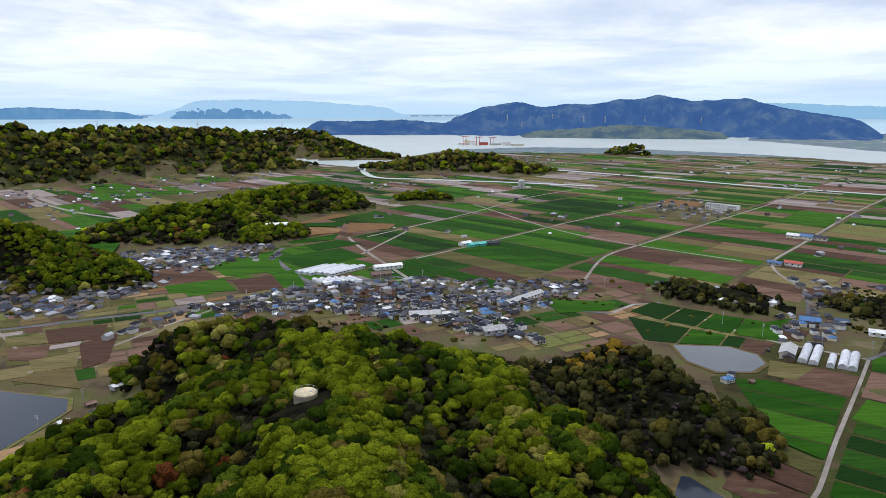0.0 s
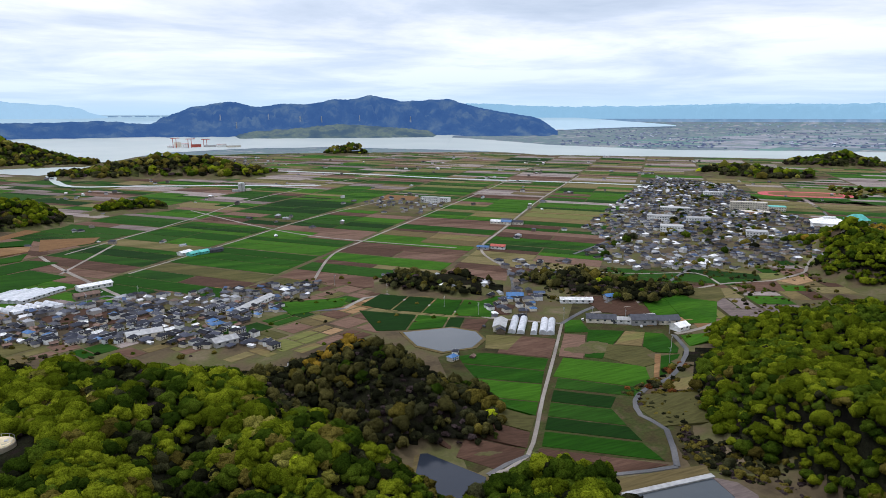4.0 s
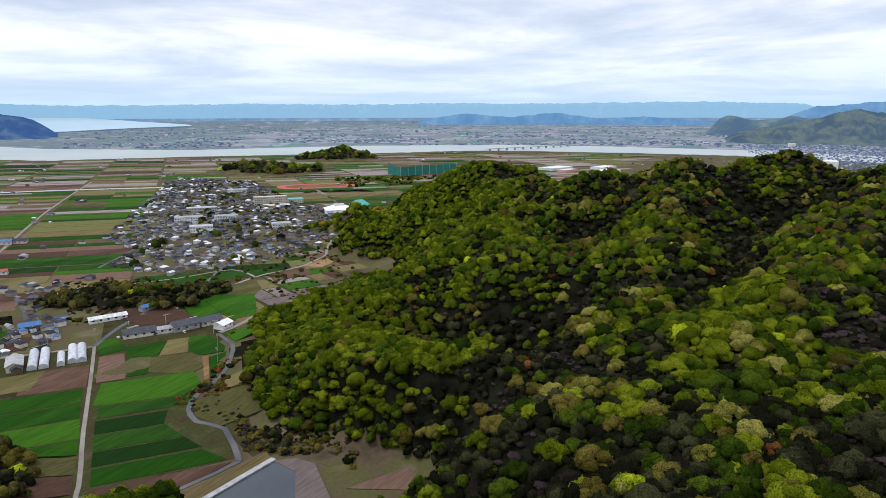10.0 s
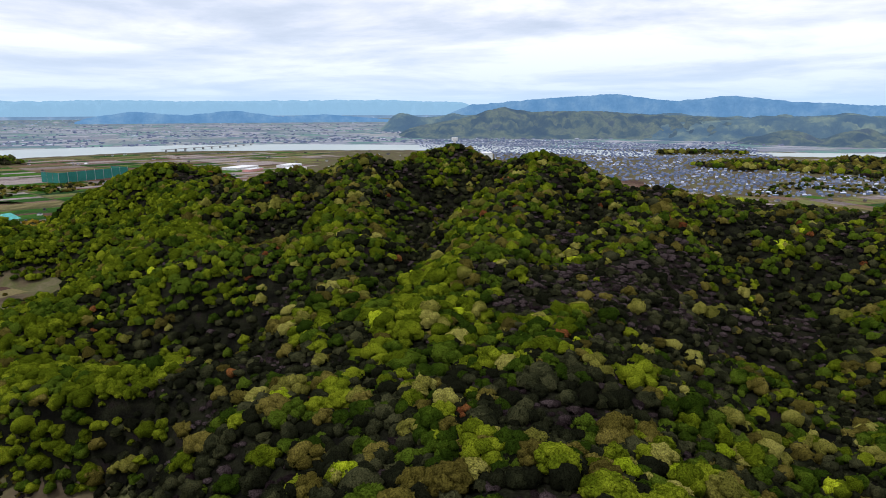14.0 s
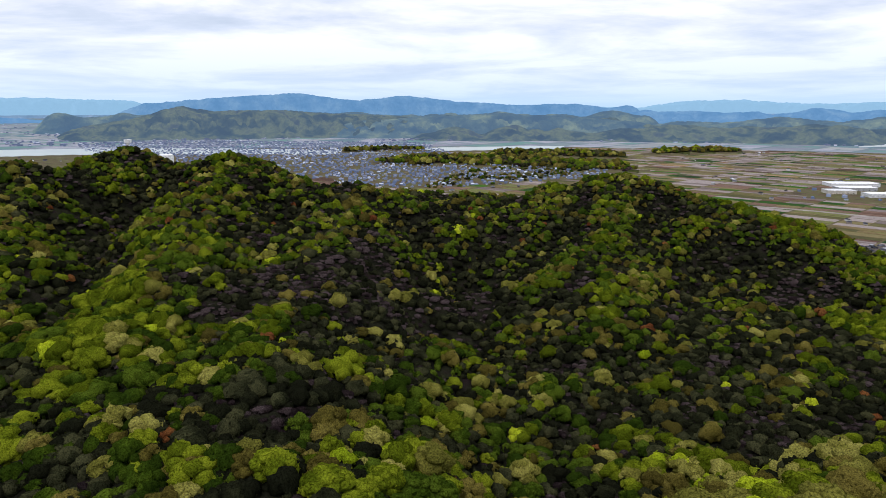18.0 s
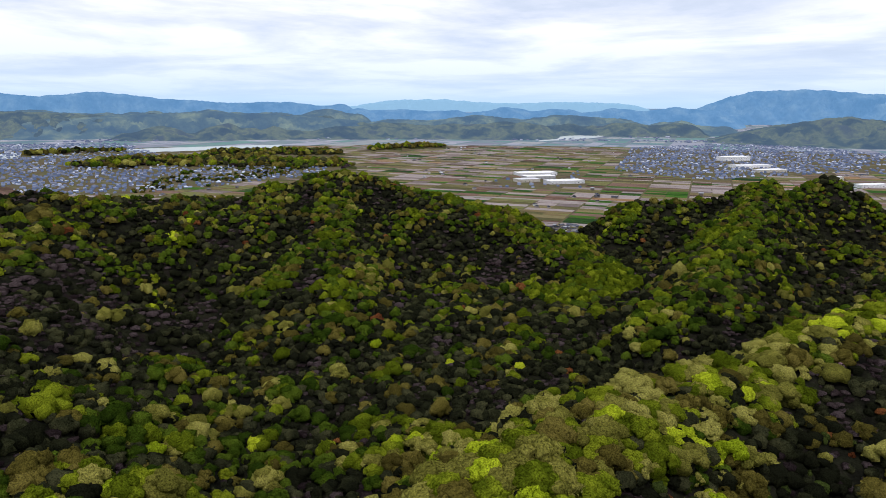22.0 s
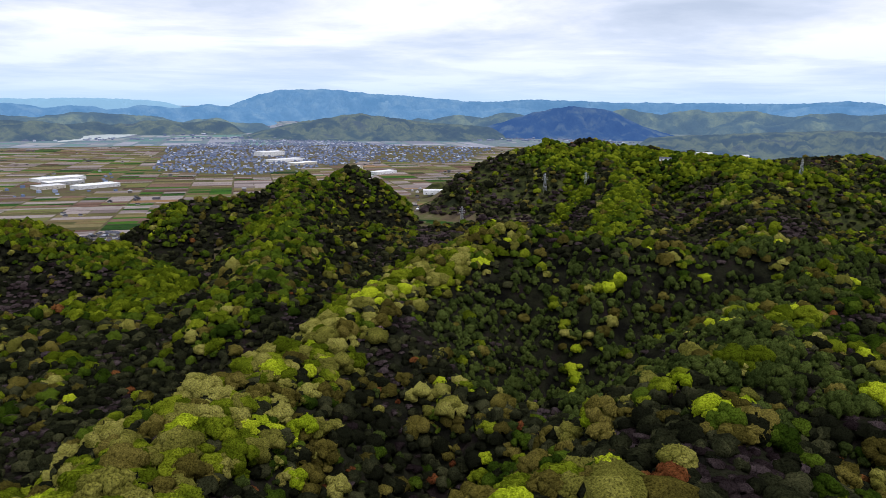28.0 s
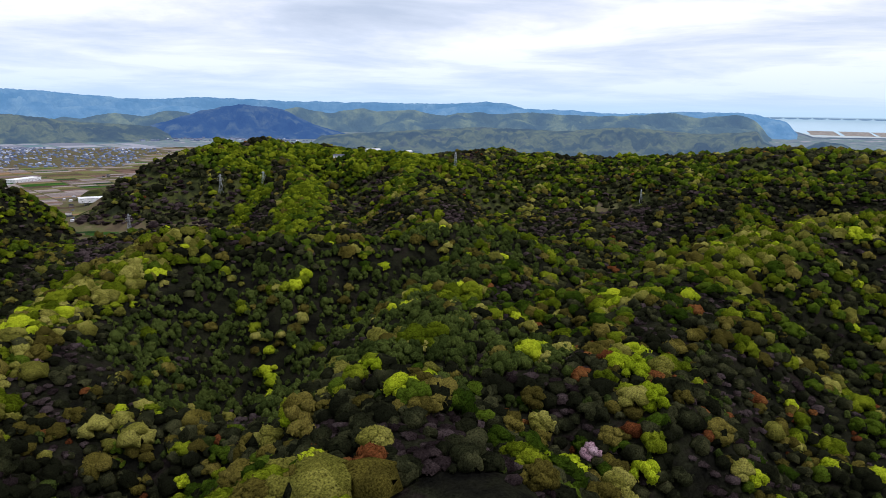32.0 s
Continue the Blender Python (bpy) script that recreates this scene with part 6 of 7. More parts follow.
def block(x, y, turn, w, l, floors, wall, roof, label, category="building", name="building", storey=3.4, gap=3.6, z=None):
    """A flat-roofed building with rows of windows; l along its own x."""
    b = thing(name, x, y, turn, label, category, z=z)
    h = floors * storey
    part("wall_shell", box(bmesh.new(), -l / 2, l / 2, -w / 2, w / 2, -0.8, h), wall, b)
    part("roof", box(bmesh.new(), -l / 2 - 0.3, l / 2 + 0.3, -w / 2 - 0.3, w / 2 + 0.3, h, h + 0.5), roof, b)
    n = max(1, int(l / gap))
    for f in range(floors):
        for k in range(n):
            for side in (-1, 1):
                shared("window", WINDOW, b, pose(-l / 2 + (k + 0.5) * l / n, side * (w / 2 + 0.06), f * storey + 1.0))
    shared("door", DOOR, b, pose(0, -w / 2 - 0.08, 0))
    return b


def greenhouse(x, y, turn, w, l, h, label, group="film greenhouses by the farm road"):
    g = thing("greenhouse", x, y, turn, label, "greenhouse", group)
    bm = bmesh.new()
    arc = [(math.cos(a) * w / 2, 0.9 + math.sin(a) * (h - 0.9)) for a in np.linspace(0, math.pi, 11)]
    arc = [(w / 2, -0.3)] + arc + [(-w / 2, -0.3)]
    lo = [bm.verts.new((-l / 2, p, q)) for p, q in arc]
    hi = [bm.verts.new((l / 2, p, q)) for p, q in arc]
    for k in range(len(arc) - 1):
        bm.faces.new((lo[k], hi[k], hi[k + 1], lo[k + 1]))
    part("film", bm, FILM, g)
    for s in (-1, 1):
        bm = bmesh.new()
        bm.faces.new([bm.verts.new((s * l / 2, p, q)) for p, q in arc])
        part("end_panel", bm, FILM, g)
    shared("door", box_mesh("door", 0.12, 2.2, 2.0, STEEL), g, pose(l / 2 + 0.05, 0, 0))
    for k in range(int(l / 4) + 1):
        bm = bmesh.new()
        u = -l / 2 + k * l / int(l / 4)
        for (p0, q0), (p1, q1) in zip(arc, arc[1:]):
            v = [bm.verts.new(c) for c in ((u - 0.06, p0 * 1.01, q0 * 1.01 + 0.02), (u + 0.06, p0 * 1.01, q0 * 1.01 + 0.02), (u + 0.06, p1 * 1.01, q1 * 1.01 + 0.02), (u - 0.06, p1 * 1.01, q1 * 1.01 + 0.02))]
            bm.faces.new(v)
        part("hoop", bm, STEEL, g)
    return g


for x, y, l in ((244, 433.5, 36), (249.3, 429.7, 36), (253.3, 418.5, 22), (263, 421, 33), (267.5, 417.8, 33)):
    greenhouse(x, y, 90 - 34.0, 5.6 if l > 30 else 4.6, l, 3.4, "white film greenhouse with an arched roof beside a farm road")
barn(232, 433, 58, 9, 20, 4.0, 2.0, CREAM, GREY, "cream farm shed with a pale metal roof", "shed", "farm_shed")
barn(228, 424, 58, 6, 9, 3.0, 1.6, WOOD, SLATE, "small dark wooden farm shed", "shed", "farm_shed")
# the farm works where the lanes meet
barn(312, 417, -32, 10, 22, 3.4, 2.4, CREAM, SLATE, "long barn with a dark slate roof")
barn(326, 406, -32, 6, 22, 3.4, 1.4, WHITE, GREY, "long white shed with a pale roof")
barn(338, 400, -20, 11, 19, 4.4, 2.8, GREY, SLATE, "grey barn with a dark ribbed roof")
barn(356, 393, -15, 9, 17, 3.6, 2.6, CREAM, SLATE, "broad barn with a weathered dark roof")
barn(354, 377, 10, 9, 12, 3.4, 2.0, WHITE, WHITE, "white roofed open packing shed")
barn(345, 402, -15, 8, 10, 4.0, 2.0, WHITE, WHITE, "small white hut between barns", "shed", "farm_shed")
barn(325, 470, -25, 7, 27, 3.0, 1.5, WHITE, WHITE, "long white cattle shed", "shed", "cattle_shed")
barn(355, 461, -5, 6, 13, 3.0, 1.5, STEEL, BLUE, "steel shed with a blue grey roof", "shed", "farm_shed")
barn(282, 500, -25, 8, 14, 4, 2, WOOD, BLUE, "wooden house with a bright blue roof", "house", "house")
# glass works by the bend of the road
for k in range(6):
    u = k * 7.6
    barn(-143 + u * 0.93 + 8, 690 - u * 0.30 - 8 + k * 1.0, 52, 7.4, 40 + (k % 3) * 4, 2.6, 0.7, FILM, FILM, "long pale glasshouse bay with a low ridge", "greenhouse", "glasshouse_bay", "glasshouse bays")
for k in range(6):
    greenhouse(-118 + k * 6.6, 630 + k * 1.6, 128, 5.4, 24, 3.2, "white film greenhouse beside the glasshouses", "film greenhouses by the road")
barn(-58, 690, 25, 9, 30, 3.6, 1.6, WHITE, WHITE, "long white warehouse roof", "warehouse", "warehouse")
barn(-62, 655, 20, 10, 20, 3.6, 1.8, WOOD, BROWN, "brown roofed workshop in a sandy yard", "warehouse", "workshop")
barn(70, 569, 48, 8, 50, 3.2, 1.5, WHITE, GREY, "very long shed with a pale grey roof", "shed", "long_shed")
barn(37, 480, 20, 11, 17, 3.6, 1.8, GREY, GREY, "wide grey metal roofed hall in the village", "hall", "village_hall")
barn(-15, 520, 10, 12, 24, 3.4, 1.8, CREAM, GREY, "pale roofed workshop hall in the village", "hall", "village_hall")
# teal sheeted yard
for dx, dy, t, m, lab in ((0, 0, 40, TEAL, "shed under bright teal sheeting"), (12, 6, 35, TEAL, "low store under bright teal sheeting"), (-10, 8, 45, WHITE, "white film tunnel in a farmyard"), (24, 10, 20, SLATE, "dark tiled farm building")):
    barn(37 + dx, 812 + dy, t, 8, 16, 3, 1.6, m, m, lab, "shed", "yard_shed")
# red-roofed house by the crossroads, and the farm on the straight road
barn(372, 702, -42, 6, 17, 3.8, 1.8, WHITE, RED, "long white house with an orange red roof", "house", "red_roofed_house")
barn(355, 708, -42, 6, 14, 3.0, 1.4, GREY, BLUE, "low shed with a blue roof", "shed", "farm_shed")
for dx, dy, m in ((0, 0, BLUE), (14, -8, SLATE), (-12, 10, WHITE), (6, 12, SLATE)):
    barn(468 + dx, 858 + dy, -45, 8, 15, 4, 2.2, CREAM, m, "farm building on the straight road", "house", "farm_building")
barn(-217, 874, 20, 10, 28, 5, 2.0, WHITE, WHITE, "white roofed depot at the foot of the wooded knoll", "depot", "depot")
# the school on the plain
block(458, 1128, -48, 9, 34, 3, WHITE, GREY, "white four-storey school block on the plain", "school", "school_block")
block(486, 1130, -48, 14, 20, 2, WHITE, GREY, "white school gymnasium block", "school", "school_block")
block(470, 1146, 42, 9, 20, 2, CREAM, GREY, "pale three-storey school wing", "school", "school_block")
lifted("schoolyard", [(385, 1210), (425, 1270), (475, 1225), (440, 1170)], 0.35, CROP[5], None, "sandy tan schoolyard", "schoolyard")
# grain silos
silo = thing("grain_silo", 168, 1455, 20, "pair of tall grey grain silos with a roof house", "silo")
for k in (-1, 1):
    bm = bmesh.new()
    bmesh.ops.create_cone(bm, cap_ends=True, segments=20, radius1=3.6, radius2=3.6, depth=17, matrix=Matrix.Translation((k * 3.8, 0, 8)))
    part("tower", bm, GREY, silo)
part("roof_house", box(bmesh.new(), -5, 5, -2.4, 2.4, 16.5, 19), WHITE, silo)
part("side_shed", box(bmesh.new(), -19, -7.6, -5, 5, -0.5, 5), GREY, silo)
part("side_shed", box(bmesh.new(), 7.6, 20, -4, 4, -0.5, 4), CREAM, silo)
# halls of the town
hall = thing("sports_hall", 866, 649, -45, "large white hall with a two-tiered hipped roof", "hall")
part("wall_shell", box(bmesh.new(), -21, 21, -17, 17, -0.5, 8), WHITE, hall)


def hip_bm(l, w, z0, rh, inset):
    bm = bmesh.new()
    v = [bm.verts.new(c) for c in ((-l, -w, z0), (l, -w, z0), (l, w, z0), (-l, w, z0), (-l + inset, 0, z0 + rh), (l - inset, 0, z0 + rh))]
    for f in ((0, 1, 5, 4), (2, 3, 4, 5), (1, 2, 5), (3, 0, 4), (3, 2, 1, 0)):
        bm.faces.new([v[i] for i in f])
    return bm


part("roof", hip_bm(23, 19, 8, 6, 14), WHITE, hall)
part("porch_roof", box(bmesh.new(), -10, 10, -27, -17.2, 4, 5), WHITE, hall)
part("lantern", box(bmesh.new(), -8, 8, -3, 3, 13, 15.5), WHITE, hall)
tealhall = thing("temple_hall", 929, 653, -30, "hall with a steep pale green copper roof", "hall")
part("wall_shell", box(bmesh.new(), -11, 11, -9, 9, -0.5, 7), CREAM, tealhall)
part("roof", hip_bm(14, 12, 7, 8, 8), TEAL, tealhall)
block(900, 822, -42, 14, 56, 4, CREAM, CREAM, "long cream four-storey school in the town", "school", "town_school")
block(940, 800, -42, 18, 26, 2, CREAM, TEAL, "school hall with a pale green roof", "school", "town_school")
block(880, 790, -42, 20, 44, 1, plain("orange_render", (0.60, 0.36, 0.22)), CREAM, "low orange tan store", "store", "store")
for x, y, l, lab in ((700, 800, 40, "white supermarket roof in the town"), (735, 760, 34, "pale flat roofed store"), (650, 720, 30, "white flat roofed shop"), (780, 860, 46, "grey flat roofed works"), (1000, 1000, 36, "pale apartment block in the town"), (720, 640, 26, "pale clinic in the town")):
    block(x, y, -42, 18, l, 2, WHITE if l != 46 else GREY, GREY, lab, "store", "store")
# running track with its red lanes
oval = [(math.cos(a), math.sin(a)) for a in np.linspace(0, 2 * math.pi, 40, endpoint=False)]
ca, sa = math.cos(radians(-41)), math.sin(radians(-41))


def oval_at(cx, cy, rl, rw, k=0.35):
    out = []
    for c, s in oval:
        u = rl * math.copysign(abs(c) ** (1 - k), c)
        v = rw * math.copysign(abs(s) ** (1 - k), s)
        out.append((cx + u * ca - v * sa, cy + u * sa + v * ca))
    return out


lifted("running_track", oval_at(1172, 936, 84, 46), 0.5, plain("red_track", (0.50, 0.09, 0.09), 0.9), None, "bright red running track oval", "running track")
lifted("track_infield", oval_at(1172, 936, 66, 31), 0.6, CROP[5], None, "brown clay infield of the running track", "sports field")
# driving range behind tall green nets
net = thing("golf_net", 1540, 880, -25, "tall green net cage of a driving range", "net")
NET = mat("green_net", [(0.02, 0.16, 0.13), (0.03, 0.20, 0.16)], 0.05, 0.4, 0.9, 0.1)
for k in range(9):
    part("pole", box(bmesh.new(), -88 + k * 22 - 0.4, -88 + k * 22 + 0.4, -30.4, -29.6, 0, 24), STEEL, net)
    if k < 8:
        part("net_panel", box(bmesh.new(), -88 + k * 22 + 0.5, -66 + k * 22 - 0.5, -30.1, -29.9, 1, 23), NET, net)
for k in range(3):
    part("net_panel", box(bmesh.new(), 87.9, 88.1, -29 + k * 20, -10 + k * 20, 1, 23), NET, net)
    part("net_panel", box(bmesh.new(), -88.1, -87.9, -29 + k * 20, -10 + k * 20, 1, 23), NET, net)
lodge = thing("hilltop_lodge", 850, 447, -30, "teal and white lodge on the wooded hill", "lodge", z=float(height(np.array([850.0]), np.array([447.0]))[0]) + 3)
part("wall_shell", box(bmesh.new(), -9, 9, -7, 7, -5, 12), WHITE, lodge)
part("roof", hip_bm(12, 10, 12, 4, 6), TEAL, lodge)
part("balcony", box(bmesh.new(), -11, 11, -9, -7.1, 6, 7), TEAL, lodge)
# factories of the northern plains
for x, y, t, w, l, f, wall, lab in (
        (1820, 613, -20, 50, 90, 2, WHITE, "white factory hall on the plain"), (1786, 459, -15, 40, 70, 2, CREAM, "pale factory hall on the plain"), (1760, 560, -15, 24, 60, 2, plain("pink_wall", (0.62, 0.30, 0.26)), "reddish store by the factory"), (1900, 500, -15, 36, 80, 2, WHITE, "long white warehouse on the plain"),
        (2050, -58, 5, 30, 60, 6, WHITE, "white factory block behind the hill"), (933, -1322, 60, 40, 95, 2, WHITE, "white factory roof among fields"), (788, -1222, 60, 34, 80, 2, WHITE, "long white factory hall"), (861, -1189, 60, 30, 50, 2, CREAM, "pale factory hall with red signs"),
        (880, -1260, 60, 30, 70, 2, GREY, "grey factory hall among the fields"), (640, -1900, 60, 40, 110, 2, WHITE, "white works in a far town"), (760, -2100, 60, 40, 90, 3, WHITE, "white block in a far town"), (560, -1800, 60, 30, 80, 2, CREAM, "pale hall in a far town"),
        (130, -1180, 10, 20, 40, 2, WHITE, "white depot at the end of the wooded hill"), (300, -1600, 60, 24, 70, 2, WHITE, "white halls by the fields"), (380, -1640, 60, 20, 40, 3, CREAM, "pale three-storey building by the fields")):
    block(x, y, t, w, l, max(1, f - 1), wall, WHITE, lab, "factory", "factory_hall", 6.0, 9.0)
water_tower = thing("water_tower", 2572, 46, 0, "white water tower beyond the wooded ridge", "tower")
part("shaft", box(bmesh.new(), -5, 5, -5, 5, 0, 40), WHITE, water_tower)
bm = bmesh.new()
bmesh.ops.create_cone(bm, cap_ends=True, segments=16, radius1=11, radius2=13, depth=12, matrix=Matrix.Translation((0, 0, 46)))
part("basin", bm, WHITE, water_tower)
# the water tank on the hill
tank = thing("water_tank", -53, 245, 0, "round concrete water tank with a pale lid on the wooded hill", "tank", z=52.6)
bm = bmesh.new()
bmesh.ops.create_cone(bm, cap_ends=True, segments=32, radius1=3.9, radius2=3.9, depth=12, matrix=Matrix.Translation((0, 0, -4.5)))
part("shell", bm, plain("stained_concrete", (0.27, 0.235, 0.17)), tank)
bm = bmesh.new()
bmesh.ops.create_cone(bm, cap_ends=True, segments=32, radius1=3.7, radius2=3.4, depth=0.4, matrix=Matrix.Translation((0, 0, 1.8)))
lid = part("lid", bm, plain("pale_lid", (0.68, 0.58, 0.36)), tank, "pale cream lid")
part("hatch", box(bmesh.new(), 1.2, 2.2, -0.5, 0.5, 2.0, 2.2), STEEL, lid, "grey steel hatch")
for k in range(12):
    a = k * math.pi / 6
    part("rail_post", box(bmesh.new(), math.cos(a) * 3.8 - 0.05, math.cos(a) * 3.8 + 0.05, math.sin(a) * 3.8 - 0.05, math.sin(a) * 3.8 + 0.05, 1.5, 2.7), STEEL, tank)
bm = bmesh.new()
for k in range(24):
    a, b = k * math.pi / 12, (k + 1) * math.pi / 12
    v = [bm.verts.new((math.cos(q) * 3.8, math.sin(q) * 3.8, zz)) for q, zz in ((a, 2.62), (b, 2.62), (b, 2.74), (a, 2.74))]
    bm.faces.new(v)
part("rail", bm, STEEL, tank)


# lattice pylons
def strut(bm, p, q, r):
    p, q = Vector(p), Vector(q)
    d = (q - p).normalized()
    s = d.orthogonal().normalized() * r
    t = d.cross(s).normalized() * r
    lo = [bm.verts.new(p + o) for o in (s, t, -s, -t)]
    hi = [bm.verts.new(q + o) for o in (s, t, -s, -t)]
    for k in range(4):
        bm.faces.new((lo[k], lo[(k + 1) % 4], hi[(k + 1) % 4], hi[k]))


def pylon(h, thick):
    p = tagged(new("pylon"), "grey steel lattice power pylon on a wooded hill", "pylon", "power pylons")
    b, t = h * 0.1, h * 0.018
    for sx in (-1, 1):
        for sy in (-1, 1):
            bm = bmesh.new()
            strut(bm, (sx * b, sy * b, -4), (sx * t, sy * t, h), thick)
            part("leg", bm, STEEL, p)
    for k in range(7):
        z0, z1 = h * k / 7, h * (k + 1) / 7
        r0, r1 = b + (t - b) * k / 7, b + (t - b) * (k + 1) / 7
        bm = bmesh.new()
        for a, c in (((-1, -1), (1, -1)), ((1, -1), (1, 1)), ((1, 1), (-1, 1)), ((-1, 1), (-1, -1))):
            strut(bm, (a[0] * r0, a[1] * r0, z0), (c[0] * r1, c[1] * r1, z1), thick * 0.6)
            strut(bm, (c[0] * r0, c[1] * r0, z0), (a[0] * r1, a[1] * r1, z1), thick * 0.6)
        part("bracing", bm, STEEL, p)
    for z, s in ((0.66, 0.17), (0.78, 0.15), (0.9, 0.12)):
        bm = bmesh.new()
        strut(bm, (-h * s, 0, h * z), (h * s, 0, h * z), thick)
        strut(bm, (-h * s, 0, h * z), (0, 0, h * (z + 0.05)), thick * 0.6)
        strut(bm, (h * s, 0, h * z), (0, 0, h * (z + 0.05)), thick * 0.6)
        arm = part("crossarm", bm, STEEL, p)
        for e in (-1, 1):
            part("insulator", box(bmesh.new(), e * h * s - thick, e * h * s + thick, -thick, thick, h * z - h * 0.035, h * z - thick), WHITE, arm)
    return p


first = pylon(25, 0.16)
spots = [(-110, -994, 15), (-52, -999, 20), (-397, -972, 40), (62, -898, 30), (-671, -872, 60), (-600, 2560, 20), (-905, 1800, 30), (-700, 1960, 35), (-1060, 1640, 30), (-440, 2520, 10)]
for k, (x, y, turn) in enumerate(spots):
    m = pose(x, y, float(height(np.array([float(x)]), np.array([float(y)]))[0]) + (2 if k else 0), 0, 0, turn)
    if k == 0:
        first.matrix_basis = m
    else:
        copy_thing(first, m)
# pylons over the strait, on the blue island
tall = pylon(32, 0.5)
for k, (bearing, el) in enumerate(((9.0, -0.05), (11.5, -0.2), (13.2, -0.25), (5.3, -0.1), (16.3, -0.2), (20.5, -0.3), (6.5, -0.7))):
    x, y = polar(bearing, 4080)
    m = pose(x, y, EYE + 4080 * math.tan(radians(el)) - 34, 0, 0, 20 * k)
    if k == 0:
        tall.matrix_basis = m
    else:
        copy_thing(tall, m)
tagged(tall, "grey steel pylon on the blue island", "pylon", "island pylons")

# houses on the big wooded hill
for x, y, z, t, w, l, roof, lab in ((-179, -1217, 0, 20, 10, 22, SLATE, "dark roofed lodge on the hilltop"), (-303, -1109, 0, 10, 16, 40, WHITE, "long pale roofed hall on the hilltop"), (-248, -1123, 0, -10, 12, 30, SLATE, "grey hall among the hilltop trees"), (-230, -1024, 0, 10, 12, 24, RED, "faded red roof among trees"), (-360, -1090, 0, 30, 10, 20, WHITE, "white roofed house on the hilltop")):
    h = float(height(np.array([float(x)]), np.array([float(y)]))[0])
    bb = barn(x, y, t, w * 0.6, l * 0.6, 4, 1.6, WHITE, roof, lab, "house", "hilltop_house")
    bb.location.z = h + 5
# bridge over the river
tank.scale = (1.2, 1.2, 1.1)
bridge = thing("bridge", 2740, 1035, -22, "long pale road bridge over the river", "bridge")
part("deck", box(bmesh.new(), -260, 260, -5, 5, 9, 11), GREY, bridge)
for k in range(11):
    part("pier", box(bmesh.new(), -240 + k * 48 - 2, -240 + k * 48 + 2, -4, 4, -2, 9), GREY, bridge)
# the shipyard across the creek mouth
yard = [(150, 3380, 30, 22, WHITE), (200, 3420, 40, 16, RED), (120, 3440, 24, 26, CREAM), (260, 3400, 50, 14, GREY), (90, 3400, 30, 12, WHITE), (310, 3370, 40, 16, WHITE), (360, 3330, 60, 10, CREAM)]
for x, y, l, h, m in yard:
    block(x, y, 10, 24, l, max(1, h // 5), m, RED if m is WHITE else GREY, "pale and red works building at the shipyard", "works", "shipyard_works", 5.0, 10.0)
for x, y, h in ((105, 3370, 44), (170, 3360, 40), (240, 3390, 36)):
    crane = thing("shipyard_crane", x, y, 30, "tall red and white shipyard crane", "crane")
    for s in (-1, 1):
        part("leg", box(bmesh.new(), s * 8 - 0.9, s * 8 + 0.9, -1, 1, -1, h), RED, crane)
    part("girder", box(bmesh.new(), -18, 26, -1.5, 1.5, h, h + 3), RED, crane)
# drained salt fields by the bay
for k in range(5):
    p = [polar(229.4 + k * 2.2, 5900), polar(231.3 + k * 2.2, 5900), polar(230.6 + k * 2.2, 8200), polar(228.9 + k * 2.0, 8200)]
    v = placed([(x, y, 1.5) for x, y in p])
    v[:, 2] += 4.5
    tagged(new("salt_field", mesh_from("salt_field", v, [[0, 1, 2, 3]], [TRACK])), "pale drained salt field by the sea", "salt field", "salt fields", kind="structure")


# power poles and parked cars
def pole_model():
    p = tagged(new("utility_pole"), "grey concrete utility pole with a crossarm", "pole", "utility poles")
    bm = bmesh.new()
    bmesh.ops.create_cone(bm, cap_ends=True, segments=8, radius1=0.2, radius2=0.12, depth=11, matrix=Matrix.Translation((0, 0, 5)))
    part("shaft", bm, GREY, p)
    for z, w in ((10.0, 0.9), (9.1, 0.7)):
        arm = part("crossarm", box(bmesh.new(), -w, w, -0.07, 0.07, z, z + 0.14), STEEL, p)
        for e in (-0.85, 0.85):
            part("insulator", box(bmesh.new(), e * w - 0.06, e * w + 0.06, -0.06, 0.06, z + 0.14, z + 0.34), WHITE, arm)
    bm = bmesh.new()
    bmesh.ops.create_cone(bm, cap_ends=True, segments=10, radius1=0.28, radius2=0.28, depth=0.9, matrix=Matrix.Translation((0.4, 0, 8.2)))
    part("transformer", bm, STEEL, p)
    return p


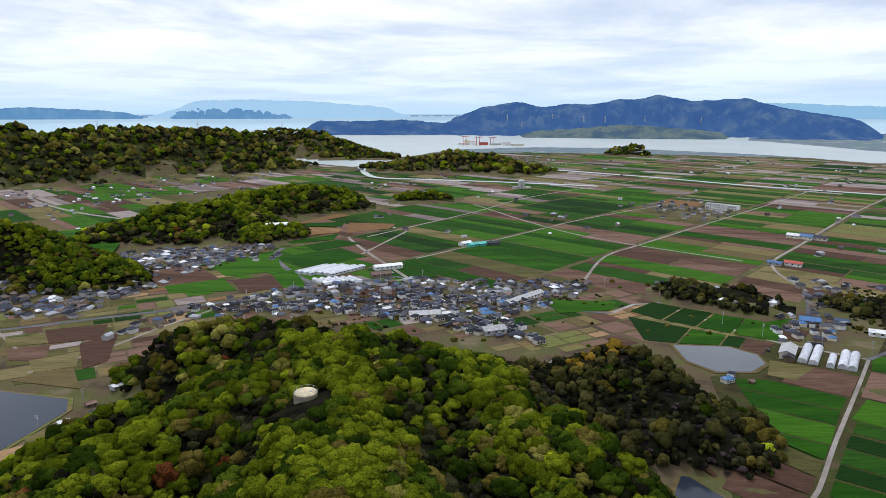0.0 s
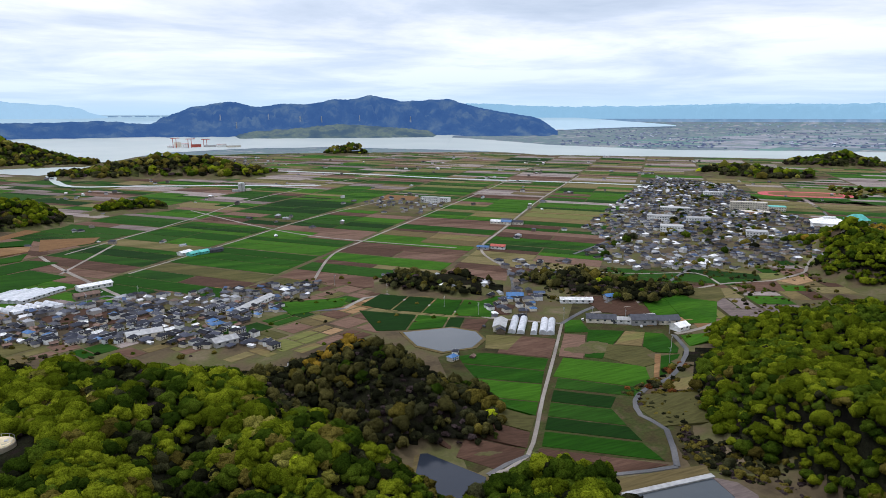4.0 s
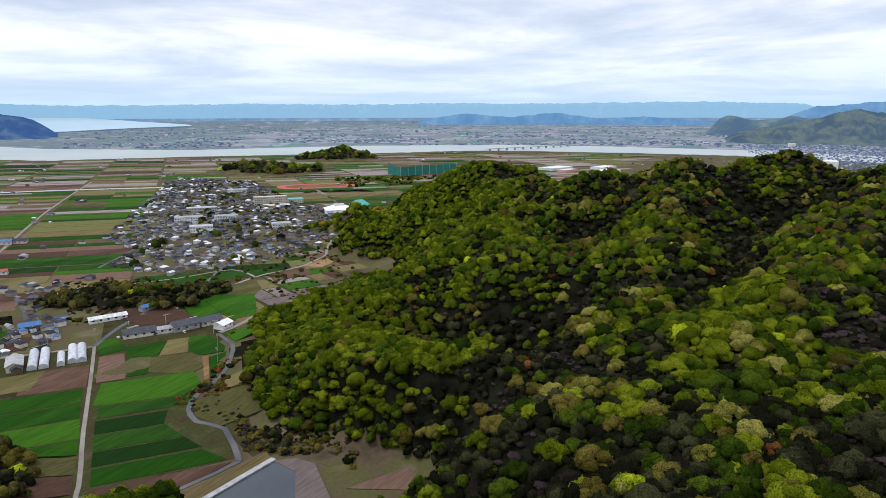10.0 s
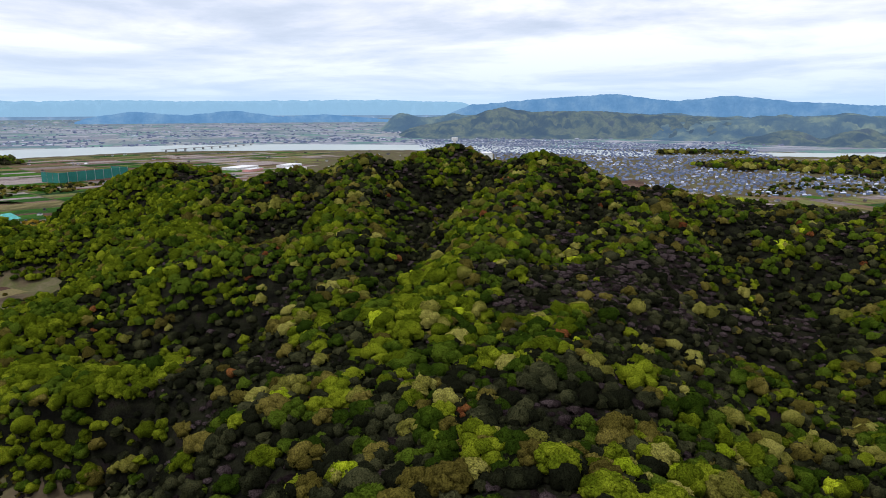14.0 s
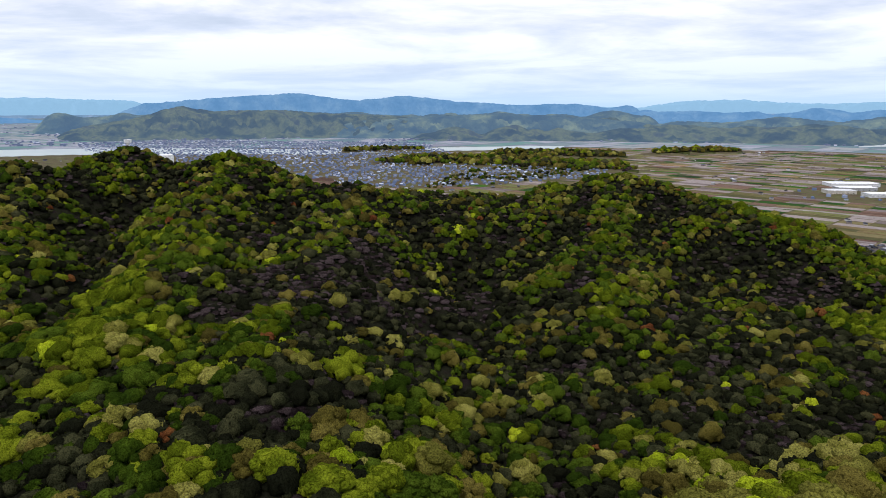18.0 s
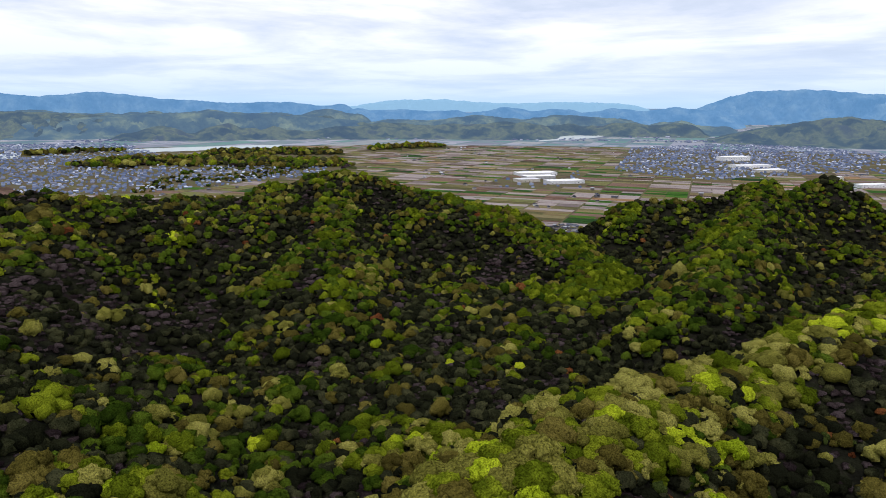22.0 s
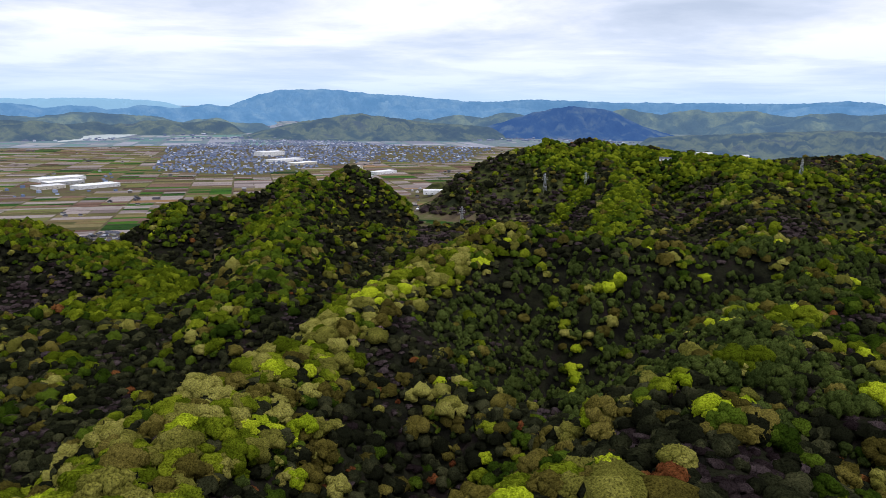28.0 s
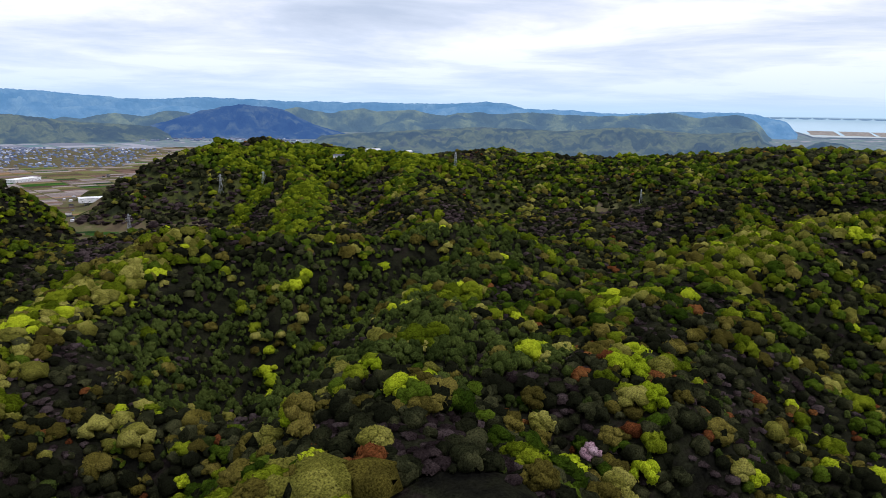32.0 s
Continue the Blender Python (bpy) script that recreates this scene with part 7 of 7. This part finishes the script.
pole0 = pole_model()
lines = [(-205, 318), (-200, 352), (-194, 378), (-188, 402), (-180, 428), (-170, 455), (-150, 490), (-205, 540), (-170, 566), (-135, 592), (-100, 612), (-60, 628), (-20, 640), (150, 610), (185, 560), (215, 500), (232, 470), (262, 446), (288, 432), (310, 425), (330, 410), (340, 372), (318, 345), (296, 322)]
for k, (x, y) in enumerate(lines):
    m = pose(x, y, max(0.0, float(height(np.array([float(x)]), np.array([float(y)]))[0])), 0, 0, 30 * k)
    if k == 0:
        pole0.matrix_basis = m
    else:
        copy_thing(pole0, m)


def car_model(paint, words):
    c = tagged(new("car"), words, "car", "parked cars")
    bm = box(bmesh.new(), -2.0, 2.0, -0.82, 0.82, 0.35, 0.95)
    bmesh.ops.bevel(bm, geom=bm.edges[:], offset=0.12, segments=2, affect="EDGES")
    part("body", bm, paint, c)
    bm = box(bmesh.new(), -1.5, 0.9, -0.72, 0.72, 0.95, 1.5)
    bmesh.ops.bevel(bm, geom=bm.edges[:], offset=0.18, segments=2, affect="EDGES")
    part("cabin", bm, GLASS, c)
    part("roof", box(bmesh.new(), -1.25, 0.6, -0.6, 0.6, 1.5, 1.54), paint, c)
    for sx in (-1.25, 1.25):
        for sy in (-0.8, 0.8):
            bm = bmesh.new()
            bmesh.ops.create_cone(bm, cap_ends=True, segments=12, radius1=0.32, radius2=0.32, depth=0.2, matrix=Matrix.Translation((sx, sy, 0.32)) @ pose(0, 0, 0, 90))
            wheel = part("wheel", bm, GLASS, c)
            bm = bmesh.new()
            bmesh.ops.create_cone(bm, cap_ends=True, segments=10, radius1=0.2, radius2=0.2, depth=0.24, matrix=Matrix.Translation((sx, sy, 0.32)) @ pose(0, 0, 0, 90))
            part("rim", bm, STEEL, wheel)
    return c


white_car, dark_car = car_model(WHITE, "white car parked by the buildings"), car_model(SLATE, "dark grey car parked by the buildings")
first_seen = set()
for k, (x, y, turn) in enumerate(((318, 407, 20), (331, 392, 60), (358, 383, 10), (362, 379, 10), (300, 424, 70), (240, 452, 30), (222, 440, 90), (-60, 672, 20), (-52, 668, 20), (-70, 664, 110), (20, 545, 40), (88, 560, 40), (60, 500, 10), (-176, 332, 30), (-172, 312, 60), (84, 400, 30))):
    src = white_car if k % 3 else dark_car
    m = pose(x, y, max(0.0, float(height(np.array([float(x)]), np.array([float(y)]))[0])) + 0.42, 0, 0, turn)
    if src.name in first_seen:
        copy_thing(src, m)
    else:
        first_seen.add(src.name)
        src.matrix_basis = m
